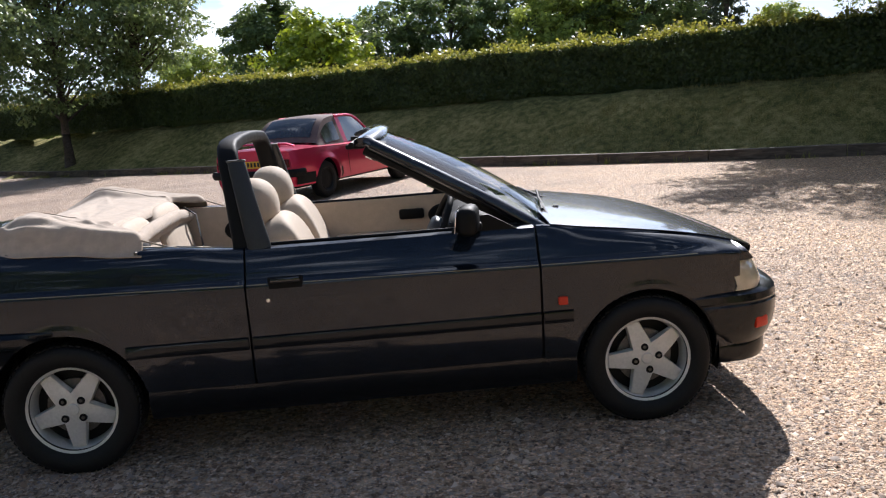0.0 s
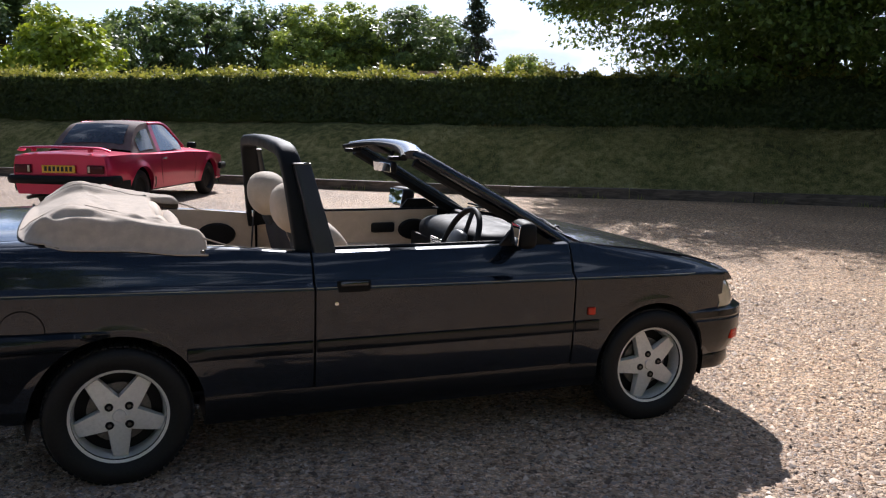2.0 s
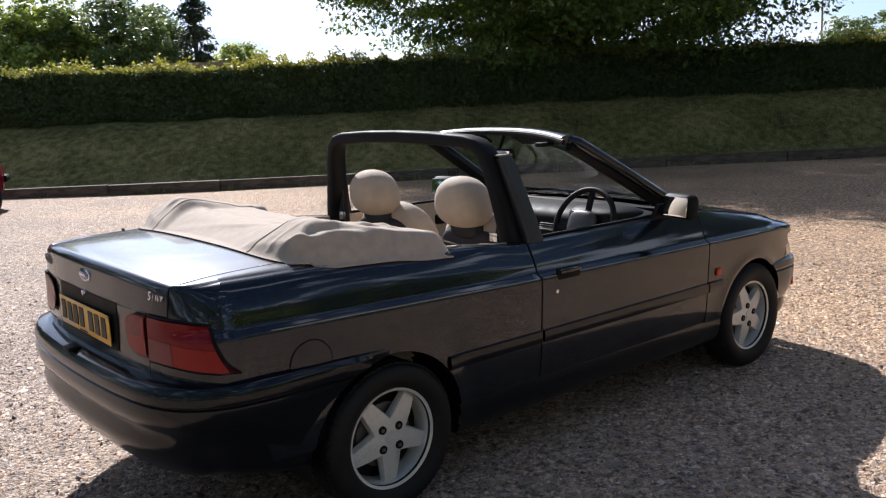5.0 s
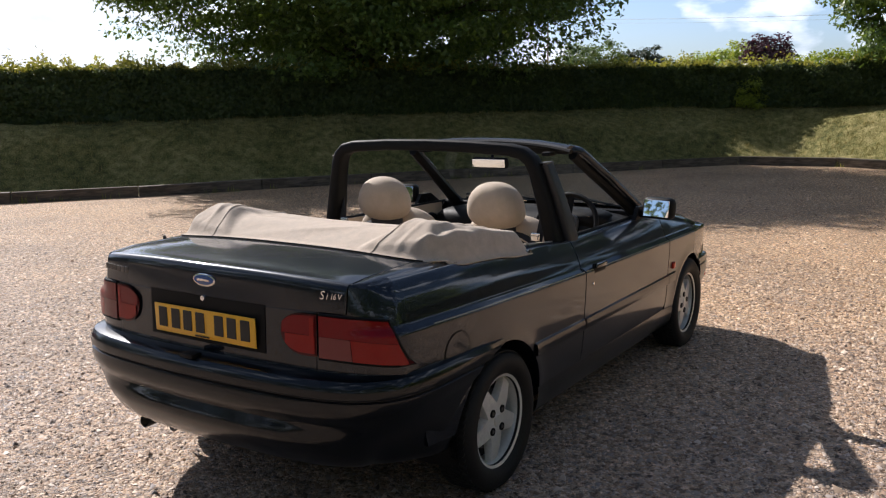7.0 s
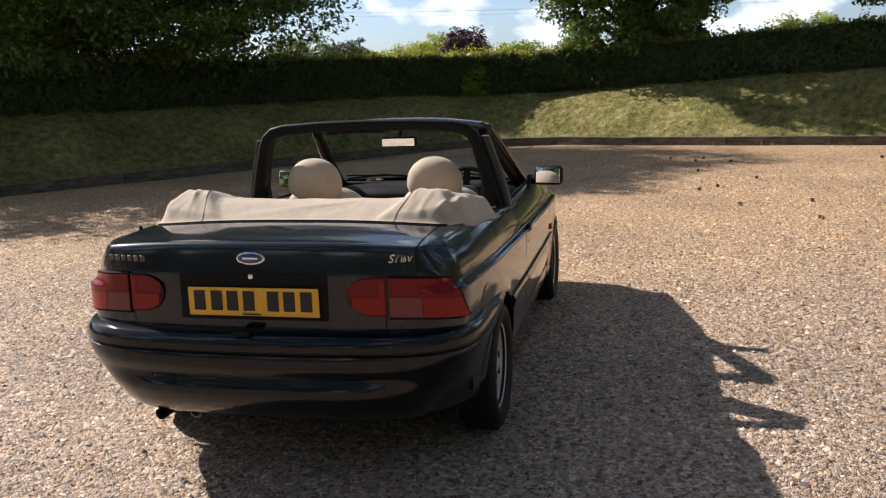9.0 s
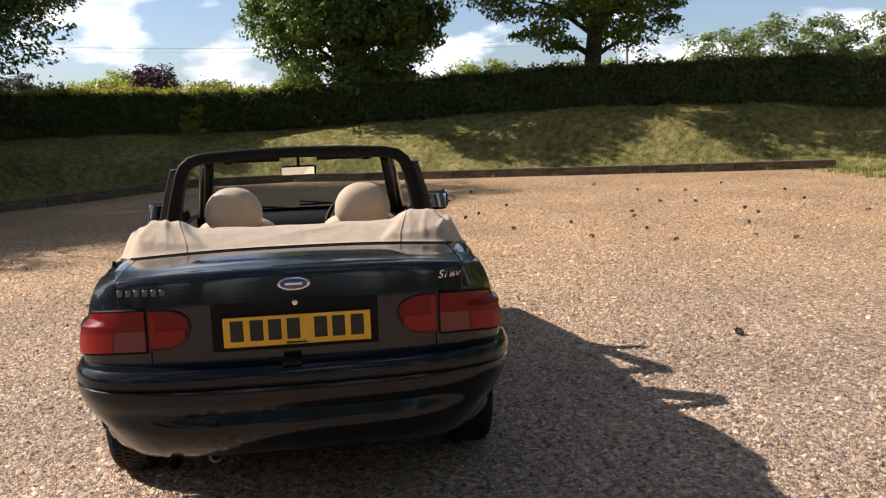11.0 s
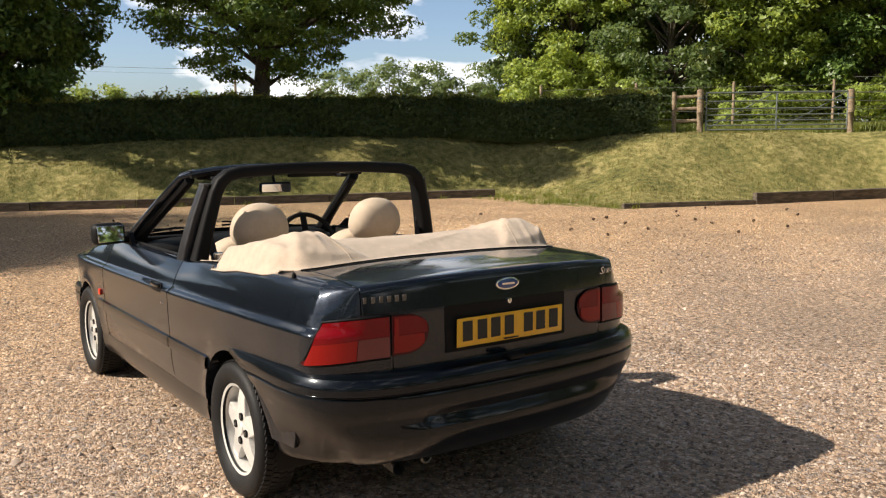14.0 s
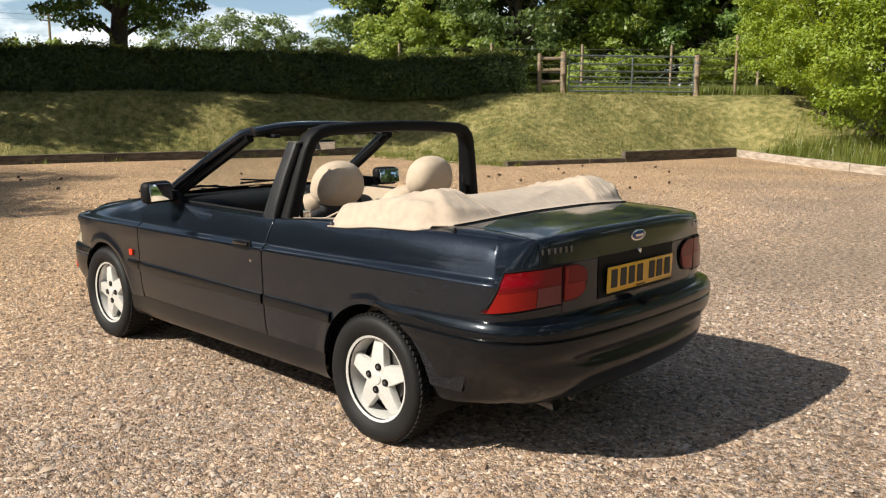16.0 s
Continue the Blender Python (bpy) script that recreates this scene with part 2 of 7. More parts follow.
def leaf_mat(name, dark, light, through_amount=0.35, rough=0.45):
    """Leaves: shade varies leaf by leaf and over the crown; some light comes through."""
    m = bpy.data.materials.new(name)
    m.use_nodes = True
    n, l = m.node_tree.nodes, m.node_tree.links
    n.clear()
    out, b, tr, mx = n.new("ShaderNodeOutputMaterial"), n.new("ShaderNodeBsdfPrincipled"), n.new("ShaderNodeBsdfTranslucent"), n.new("ShaderNodeMixShader")
    g, tc, ns = n.new("ShaderNodeNewGeometry"), n.new("ShaderNodeTexCoord"), n.new("ShaderNodeTexNoise")
    ns.inputs["Scale"].default_value, ns.inputs["Detail"].default_value = 0.9, 3
    l.new(tc.outputs["Object"], ns.inputs["Vector"])
    a = n.new("ShaderNodeMath"); a.operation = "MULTIPLY_ADD"
    a.inputs[1].default_value, a.inputs[2].default_value = 0.6, -0.05
    l.new(g.outputs["Random Per Island"], a.inputs[0])
    s = n.new("ShaderNodeMath"); s.operation = "MULTIPLY_ADD"; s.inputs[1].default_value = 0.5
    l.new(ns.outputs["Fac"], s.inputs[0]); l.new(a.outputs[0], s.inputs[2])
    c = n.new("ShaderNodeMixRGB")
    c.inputs[1].default_value, c.inputs[2].default_value = (*dark, 1), (*light, 1)
    l.new(s.outputs[0], c.inputs[0])
    l.new(c.outputs[0], b.inputs["Base Color"])
    b.inputs["Roughness"].default_value = rough
    hs = n.new("ShaderNodeHueSaturation"); hs.inputs["Value"].default_value, hs.inputs["Saturation"].default_value, hs.inputs["Hue"].default_value = 1.35, 1.1, 0.475
    l.new(c.outputs[0], hs.inputs["Color"]); l.new(hs.outputs[0], tr.inputs[0])
    mx.inputs[0].default_value = through_amount
    l.new(b.outputs[0], mx.inputs[1]); l.new(tr.outputs[0], mx.inputs[2]); l.new(mx.outputs[0], out.inputs[0])
    return m


def turf_mat(name):
    """Mown, rather dry turf: straw and green in patches, with bare scuffs."""
    m, n, l, b = mat_base(name)
    tc = n.new("ShaderNodeTexCoord")
    f, w, v = n.new("ShaderNodeTexNoise"), n.new("ShaderNodeTexNoise"), n.new("ShaderNodeTexNoise")
    f.inputs["Scale"].default_value, f.inputs["Detail"].default_value = 38, 8
    w.inputs["Scale"].default_value, w.inputs["Detail"].default_value = 0.7, 6
    v.inputs["Scale"].default_value, v.inputs["Detail"].default_value = 6, 6
    for q in (f, w, v):
        l.new(tc.outputs["Object"], q.inputs["Vector"])
    r1 = n.new("ShaderNodeValToRGB")
    cr = r1.color_ramp
    cr.elements[0].position, cr.elements[0].color = 0.43, (0.052, 0.055, 0.022, 1)
    cr.elements[1].position, cr.elements[1].color = 0.77, (0.45, 0.385, 0.18, 1)
    e = cr.elements.new(0.56); e.color = (0.158, 0.158, 0.052, 1)
    e = cr.elements.new(0.65); e.color = (0.285, 0.25, 0.095, 1)
    a1, a2 = n.new("ShaderNodeMath"), n.new("ShaderNodeMath")
    a1.operation = a2.operation = "MULTIPLY_ADD"
    a1.inputs[1].default_value, a2.inputs[1].default_value = 0.42, 0.45
    a3 = n.new("ShaderNodeMath"); a3.operation, a3.inputs[1].default_value = "MULTIPLY", 0.35
    l.new(w.outputs["Fac"], a3.inputs[0])
    l.new(v.outputs["Fac"], a2.inputs[0]); l.new(a3.outputs[0], a2.inputs[2])
    l.new(f.outputs["Fac"], a1.inputs[0]); l.new(a2.outputs[0], a1.inputs[2])
    l.new(a1.outputs[0], r1.inputs[0]); l.new(r1.outputs[0], b.inputs["Base Color"])
    bp = n.new("ShaderNodeBump"); bp.inputs["Strength"].default_value, bp.inputs["Distance"].default_value = 1.0, 0.12
    l.new(a1.outputs[0], bp.inputs["Height"]); l.new(bp.outputs[0], b.inputs["Normal"])
    b.inputs["Roughness"].default_value, b.inputs["Specular IOR Level"].default_value = 0.9, 0.15
    return m


def wood_mat(name, c1, c2, scale=6.0):
    m, n, l, b = mat_base(name)
    tc, mp = n.new("ShaderNodeTexCoord"), n.new("ShaderNodeMapping")
    mp.inputs["Scale"].default_value = (0.6, 4, 4)
    l.new(tc.outputs["Object"], mp.inputs[0])
    f = n.new("ShaderNodeTexNoise"); f.inputs["Scale"].default_value, f.inputs["Detail"].default_value, f.inputs["Distortion"].default_value = scale, 8, 0.6
    l.new(mp.outputs[0], f.inputs["Vector"])
    r = n.new("ShaderNodeValToRGB")
    r.color_ramp.elements[0].position, r.color_ramp.elements[0].color = 0.32, (*c1, 1)
    r.color_ramp.elements[1].position, r.color_ramp.elements[1].color = 0.7, (*c2, 1)
    l.new(f.outputs["Fac"], r.inputs[0]); l.new(r.outputs[0], b.inputs["Base Color"])
    bp = n.new("ShaderNodeBump"); bp.inputs["Strength"].default_value, bp.inputs["Distance"].default_value = 0.6, 0.01
    l.new(f.outputs["Fac"], bp.inputs["Height"]); l.new(bp.outputs[0], b.inputs["Normal"])
    b.inputs["Roughness"].default_value = 0.85
    return m


PAINT = car_paint("dark_green_paint", (0.0032, 0.0050, 0.0076), (0.026, 0.037, 0.060), 0.16, 1.0, 1.5)
BUMPER = car_paint("bumper_paint", (0.0034, 0.0048, 0.0064), (0.013, 0.018, 0.026), 0.3, 0.75, 1.45)
BLACK = plain("black_trim", (0.0060, 0.0060, 0.0065), 0.58, bump=0.08, scale=250, vary=0.2, spec=0.18)
SATIN = plain("satin_black_post", (0.020, 0.020, 0.022), 0.40, bump=0.06, scale=120, vary=0.25, spec=0.5)
GLOSS = plain("black_gloss", (0.008, 0.008, 0.009), 0.15, coat=0.6, scale=60)
RUBBER = plain("tyre_rubber", (0.008, 0.008, 0.0085), 0.62, bump=0.25, scale=90, vary=0.3, spec=0.3)
HOODCLOTH = plain("beige_hood_cloth", (0.47, 0.375, 0.29), 0.85, bump=0.35, scale=300, vary=0.16, sheen=0.2)
SEATCLOTH = plain("beige_seat_cloth", (0.50, 0.40, 0.30), 0.75, bump=0.2, scale=300, vary=0.10, sheen=0.15)
DARKCLOTH = plain("dark_seat_cloth", (0.03, 0.03, 0.034), 0.9, bump=0.3, scale=200, vary=0.2)
ALLOY = plain("silver_alloy", (0.64, 0.63, 0.60), 0.34, metal=0.2, coat=0.3, bump=0.04, scale=80, vary=0.10)
CHROME = plain("chrome", (0.75, 0.75, 0.76), 0.12, metal=1.0, scale=60, vary=0.05)
STEEL = plain("dull_steel", (0.16, 0.15, 0.14), 0.5, metal=0.8, bump=0.1, scale=60, vary=0.3)
COACHLINE = plain("gold_coachline", (0.30, 0.23, 0.12), 0.35, coat=0.5, scale=60)
LENS_RED = lens_mat("red_lens", (0.20, 0.0008, 0.004))
LENS_PINK = lens_mat("pale_red_lens", (0.22, 0.055, 0.050))
LENS_DARKRED = lens_mat("dark_red_lens", (0.075, 0.001, 0.004))
LENS_ORANGE = lens_mat("orange_tinted_red_lens", (0.30, 0.008, 0.005))
LENS_REDORANGE = lens_mat("orange_red_lens", (0.70, 0.05, 0.02))
LENS_CLEAR = plain("headlamp_glass", (0.58, 0.50, 0.36), 0.12, coat=1.0, scale=30)
PLATE = plain("yellow_plate", (0.78, 0.42, 0.015), 0.35, coat=0.4, scale=30, vary=0.06)
INK = plain("plate_ink", (0.012, 0.011, 0.01), 0.5, scale=50)
BADGE_BLUE = plain("badge_blue", (0.02, 0.06, 0.22), 0.2, coat=1.0, scale=50)
MIRROR = plain("mirror_glass", (0.85, 0.87, 0.88), 0.02, metal=1.0, scale=10, vary=0.02)
GLASS = glass_mat("windscreen_glass", (0.86, 0.90, 0.88), 0.045)
RED = car_paint("red_paint", (0.50, 0.022, 0.075), (0.60, 0.04, 0.11), 0.4, 0.9, 1.45)
REDGLASS = plain("dark_window", (0.015, 0.017, 0.018), 0.05, coat=1.0, scale=20)
PVC = plain("clear_plastic_window", (0.035, 0.04, 0.045), 0.12, coat=0.8, bump=0.5, scale=14, vary=0.5)
SOFTTOP = plain("faded_black_hood", (0.15, 0.105, 0.098), 0.8, bump=0.3, scale=160, vary=0.25)
WOODKERB = wood_mat("weathered_sleeper", (0.05, 0.04, 0.03), (0.17, 0.135, 0.10))
WOODPALE = wood_mat("pale_sleeper", (0.28, 0.22, 0.17), (0.52, 0.44, 0.36))
POST = wood_mat("fence_wood", (0.16, 0.11, 0.07), (0.40, 0.31, 0.21), 8)
GALV = plain("galvanised_steel", (0.24, 0.27, 0.26), 0.45, metal=0.7, scale=50, vary=0.2)
WIRE = plain("fence_wire", (0.28, 0.27, 0.25), 0.5, metal=0.6, scale=50)
BARK = wood_mat("bark", (0.03, 0.024, 0.018), (0.13, 0.10, 0.075), 10)
CONE = plain("fir_cone", (0.07, 0.04, 0.022), 0.8, bump=0.6, scale=60, vary=0.4)
GRAVEL = gravel_mat("gravel_bed", False)
PEBBLE = gravel_mat("gravel_pebbles", True)
TURF = turf_mat("dry_turf")
LEAF_HEDGE = leaf_mat("hedge_leaf", (0.016, 0.034, 0.011), (0.100, 0.145, 0.036), 0.38, 0.6)
LEAF_TIP = leaf_mat("hedge_young_leaf", (0.13, 0.165, 0.03), (0.34, 0.34, 0.08), 0.5)
LEAF_MAPLE = leaf_mat("maple_leaf", (0.036, 0.078, 0.016), (0.16, 0.25, 0.045), 0.34)
LEAF_CHESTNUT = leaf_mat("chestnut_leaf", (0.045, 0.095, 0.026), (0.19, 0.29, 0.06), 0.32)
LEAF_WOOD = leaf_mat("woodland_leaf", (0.105, 0.17, 0.04), (0.44, 0.53, 0.12), 0.45)
LEAF_OLIVE = leaf_mat("olive_green_leaf", (0.10, 0.125, 0.04), (0.33, 0.36, 0.12), 0.42)
LEAF_FAR = leaf_mat("far_leaf", (0.055, 0.10, 0.038), (0.20, 0.27, 0.085), 0.48)
LEAF_WILLOW = leaf_mat("willow_leaf", (0.08, 0.13, 0.05), (0.27, 0.34, 0.14), 0.45)
LEAF_LIGHT = leaf_mat("shrub_leaf", (0.12, 0.19, 0.02), (0.38, 0.47, 0.065), 0.42)
LEAF_PINE = leaf_mat("pine_needle", (0.022, 0.038, 0.018), (0.075, 0.095, 0.04), 0.15)
LEAF_PURPLE = leaf_mat("copper_leaf", (0.03, 0.012, 0.014), (0.10, 0.04, 0.045), 0.3)
GRASS_DRY = leaf_mat("dry_grass_blade", (0.11, 0.12, 0.03), (0.40, 0.35, 0.14), 0.35, 0.8)
GRASS_BLADE = leaf_mat("grass_blade", (0.09, 0.13, 0.02), (0.28, 0.30, 0.07), 0.4)


# ---- mesh tools ----
def mesh_ob(name, geo, mat, parent=None, label="", smooth=True, angle=40):
    me = bpy.data.meshes.new(name)
    me.from_pydata([tuple(map(float, v)) for v in geo[0]], [], [tuple(f) for f in geo[1]])
    me.materials.append(mat)
    if smooth:
        me.shade_smooth()
        me.set_sharp_from_angle(angle=radians(angle))
    ob = new(name, me)
    if parent:
        ob.parent = parent
    if label:
        tagged(ob, label)
    return ob


def part(name, geo, mat, parent, label="", smooth=True, angle=40):
    return mesh_ob(name, geo, mat, parent, label, smooth, angle)


def slab(ob, thick, offset=-1.0):
    mod = ob.modifiers.new("thickness", "SOLIDIFY")
    mod.thickness, mod.offset = thick, offset
    return ob


def join(*geos):
    V, F = [], []
    for v, f in geos:
        k = len(V)
        V.extend(v)
        F.extend([tuple(i + k for i in q) for q in f])
    return V, F


def moved(geo, m):
    return [tuple(m @ Vector(v)) for v in geo[0]], geo[1]


def flipped(geo):
    """Mirror over the middle plane (y to -y)."""
    return [(v[0], -v[1], v[2]) for v in geo[0]], [tuple(reversed(f)) for f in geo[1]]


def grid(P, close_u=False, close_v=False):
    P = np.asarray(P, float)
    n, m = P.shape[:2]
    F = []
    for i in range(n if close_u else n - 1):
        for j in range(m if close_v else m - 1):
            a, b = i, (i + 1) % n
            c, d = j, (j + 1) % m
            F.append((a * m + c, b * m + c, b * m + d, a * m + d))
    return [tuple(p) for p in P.reshape(-1, 3)], F


def crisp(P, d=0.004):
    """The same sheet with extra rows close to its borders, so that thick edges shade sharply."""
    P = np.asarray(P, float)
    for axis in (0, 1):
        for end in (0, 1):
            a, b = (P.take(0, axis), P.take(1, axis)) if end == 0 else (P.take(-1, axis), P.take(-2, axis))
            ln = np.linalg.norm(b - a, axis=-1, keepdims=True)
            r = a + (b - a) * np.minimum(0.4, d / np.maximum(ln, 1e-6))
            P = np.insert(P, 1 if end == 0 else P.shape[axis] - 1, r, axis)
    return P


def rbox(c, s, r=0.01, seg=2, rot=None):
    """A box with rounded edges: centre, full sizes, radius."""
    bm = bmesh.new()
    bmesh.ops.create_cube(bm, size=1)
    bmesh.ops.scale(bm, vec=s, verts=bm.verts)
    r = min(r, min(s) * 0.49)
    if r > 0:
        bmesh.ops.bevel(bm, geom=list(bm.edges), offset=r, segments=seg, affect="EDGES", profile=0.5)
    m = Matrix.Translation(c) @ (rot if rot else Matrix())
    V = [tuple(m @ v.co) for v in bm.verts]
    bm.verts.index_update()
    F = [tuple(v.index for v in f.verts) for f in bm.faces]
    bm.free()
    return V, F


def tube(path, rad, n=10, flat=(1, 1), up=(0, 0, 1), caps=True, square=1.0):
    """A round or oval bar along a path; rad: one radius or one for each point."""
    path = [Vector(p) for p in path]
    rads = rad if isinstance(rad, (list, tuple)) else [rad] * len(path)
    V, F = [], []
    for i, p in enumerate(path):
        d = (path[min(i + 1, len(path) - 1)] - path[max(i - 1, 0)]).normalized()
        a = d.cross(Vector(up))
        a = a.normalized() if a.length > 1e-4 else Vector((1, 0, 0))
        b = a.cross(d).normalized()
        for k in range(n):
            t = 2 * math.pi * k / n
            ct, st = math.copysign(abs(math.cos(t)) ** square, math.cos(t)), math.copysign(abs(math.sin(t)) ** square, math.sin(t))
            V.append(tuple(p + a * (ct * rads[i] * flat[0]) + b * (st * rads[i] * flat[1])))
    for i in range(len(path) - 1):
        for k in range(n):
            k2 = (k + 1) % n
            F.append((i * n + k, i * n + k2, (i + 1) * n + k2, (i + 1) * n + k))
    if caps:
        F.append(tuple(reversed(range(n))))
        F.append(tuple(range((len(path) - 1) * n, len(path) * n)))
    return V, F


def lathe(profile, n=48, close=False):
    """Turn (radius, along) round the y axis."""
    P = [[(r * math.cos(2 * math.pi * k / n), h, r * math.sin(2 * math.pi * k / n)) for k in range(n)] for r, h in profile]
    return grid(P, close_u=close, close_v=True)


def prism(outline, y0, y1):
    """A flat outline in x, z drawn out from y0 to y1, with fan-free caps."""
    n = len(outline)
    V = [(x, y0, z) for x, z in outline] + [(x, y1, z) for x, z in outline]
    F = [tuple(range(n)), tuple(reversed(range(n, 2 * n)))]
    F += [(k, n + k, n + (k + 1) % n, (k + 1) % n) for k in range(n)]
    return V, F


def curve(xs, ys):
    """A smooth curve through knots (monotone where they are)."""
    xs, ys = np.asarray(xs, float), np.asarray(ys, float)
    h, d = np.diff(xs), np.diff(ys) / np.diff(xs)
    m = np.zeros(len(xs))
    m[0], m[-1] = d[0], d[-1]
    for i in range(1, len(xs) - 1):
        if d[i - 1] * d[i] > 0:
            w1, w2 = 2 * h[i] + h[i - 1], h[i] + 2 * h[i - 1]
            m[i] = (w1 + w2) / (w1 / d[i - 1] + w2 / d[i])

    def f(x):
        x = min(max(x, xs[0]), xs[-1])
        i = min(int(np.searchsorted(xs, x, side="right")) - 1, len(xs) - 2)
        t = (x - xs[i]) / h[i]
        return ((1 + 2 * t) * (1 - t) ** 2 * ys[i] + t * (1 - t) ** 2 * h[i] * m[i] + t * t * (3 - 2 * t) * ys[i + 1] + t * t * (t - 1) * h[i] * m[i + 1])
    return f


def thing(name, m, label, category, group=""):
    ob = new(name)
    ob.matrix_basis = m
    ob.empty_display_size = 0.2
    return tagged(ob, label, category, group)

# ---- ground ----
YARD = [(-40, 45), (-16, 29), (-9, 21.8), (-3, 17.6), (0, 15.4), (1.5, 14.1), (3.4, 12.3), (5.5, 10.7), (8.2, 9), (11.5, 6.8), (13, 5.4), (14.7, 4.2),
        (16.6, 2.7), (17.3, 1.6), (16.7, 0.2), (15.6, -2), (14.7, -4.5), (13.9, -7), (13, -9.6), (12.4, -11.6), (7.9, -11.2), (6.8, -14.1), (5.8, -17.9), (3.07, -16),
        (1.2, -14.9), (-3, -12.8), (-12, -9), (-40, -9)]
CAR_ROLL, CAR_PITCH, CAR_LIFT = 0.5, 0.6, -0.008


def beyond_kerb(x, y):
    """Distance to the edge of the gravel, positive outside it (arrays)."""
    x, y = np.asarray(x, float), np.asarray(y, float)
    best, inside = np.full(x.shape, 1e9), np.zeros(x.shape, bool)
    for (ax, ay), (bx, by) in zip(YARD, YARD[1:] + YARD[:1]):
        ex, ey = bx - ax, by - ay
        t = np.clip(((x - ax) * ex + (y - ay) * ey) / (ex * ex + ey * ey), 0, 1)
        best = np.minimum(best, np.hypot(x - ax - t * ex, y - ay - t * ey))
        if ay != by:
            inside ^= ((ay > y) != (by > y)) & (x < (bx - ax) * (y - ay) / (by - ay) + ax)
    return np.where(inside, -best, best)


def smooth01(t):
    t = np.clip(t, 0, 1)
    return t * t * (3 - 2 * t)


def wob(x, y, s, k=0.0):
    """Gentle unevenness (arrays)."""
    return (np.sin(x * s + 1.3 + k) * np.cos(y * s * 0.83 + 0.4 * k) + 0.6 * np.sin(x * s * 1.9 - y * s * 1.6 + 2.1 * k) + 0.35 * np.cos(y * s * 3.3 + x * s * 2.7 + k)) / 1.95


def ground_z(x, y, sd=None):
    x, y = np.asarray(x, float), np.asarray(y, float)
    if sd is None:
        sd = beyond_kerb(x, y)
    z = 0.012 * wob(x, y, 0.55)
    # the gravel under the car leans with it
    lean = (-radians(CAR_PITCH) * x + radians(CAR_ROLL) * y + CAR_LIFT)
    r = np.hypot(x, y)
    z = z + (lean - z) * (1 - smooth01((r - 1.7) / 3.0))
    spill = np.exp(-((x - 9.7) ** 2 + (y + 14.5) ** 2) / 7.0)
    south = smooth01((6.5 - x) / 4.0) * smooth01((-8 - y) / 3.0)
    width = 3.1 + 2.4 * spill
    high = (1.28 + 0.24 * smooth01((2 - y) / 10.0)) * (1 - 0.62 * south)
    up = smooth01((sd - 0.1 + 0.25 * wob(x, y, 0.8, 2)) / width) * high
    up = up + np.where(sd > 0.1, (0.04 * wob(x, y, 2.1, 1) + 0.022 * wob(x, y, 5.3, 4)) * smooth01(sd), 0)
    return z + up


def ground_at(x, y):
    return float(ground_z(np.array([x]), np.array([y]))[0])


def bulk_mesh(name, V, F, mat, smooth=False, mats=None, idx=None):
    """A mesh out of arrays: vertices (n, 3) and faces (m, k)."""
    V, F = np.asarray(V, np.float32), np.asarray(F, np.int32)
    me = bpy.data.meshes.new(name)
    me.vertices.add(len(V))
    me.vertices.foreach_set("co", V.ravel())
    me.loops.add(F.size)
    me.loops.foreach_set("vertex_index", F.ravel())
    me.polygons.add(len(F))
    me.polygons.foreach_set("loop_start", np.arange(0, F.size, F.shape[1], dtype=np.int32))
    for q in (mats or [mat]):
        me.materials.append(q)
    if idx is not None:
        me.polygons.foreach_set("material_index", np.asarray(idx, np.int32))
    if smooth:
        me.polygons.foreach_set("use_smooth", np.ones(len(F), bool))
    me.update(calc_edges=True)
    me.validate()
    return me


def build_ground():
    def line(a, b, step, far):
        out = list(np.arange(a, b + 1e-6, step))
        d, lo, hi = step, a, b
        left, right = [], []
        while lo > -far:
            d *= 1.35
            lo -= d
            hi += d
            left.append(lo)
            right.append(hi)
        return np.array(left[::-1] + out + right)
    xs, ys = line(-8, 23, 0.2, 1500), line(-24, 20, 0.2, 1500)
    X, Y = np.meshgrid(xs, ys, indexing="ij")
    sd = beyond_kerb(X, Y)
    Z = ground_z(X, Y, sd)
    n, m = X.shape
    V = np.stack([X, Y, Z], -1).reshape(-1, 3)
    i = (np.arange(n - 1)[:, None] * m + np.arange(m - 1)).ravel()
    F = np.stack([i, i + m, i + m + 1, i + 1], -1)
    cx, cy = V[F].mean(1)[:, 0], V[F].mean(1)[:, 1]
    csd = beyond_kerb(cx, cy)
    edge = 0.35 * wob(cx, cy, 1.7, 3) * np.exp(-((cx - 9.8) ** 2 + (cy + 11.6) ** 2) / 9.0) - 0.9 * np.exp(-((cx - 10.2) ** 2 + (cy + 11.2) ** 2) / 3.5)
    idx = (csd > edge + 0.05).astype(int)
    ob = new("ground", bulk_mesh("ground", V, F, GRAVEL, True, [GRAVEL, TURF], idx))
    tagged(ob, "tan gravel yard edged by a mown grass bank", "ground", kind="structure")


build_ground()


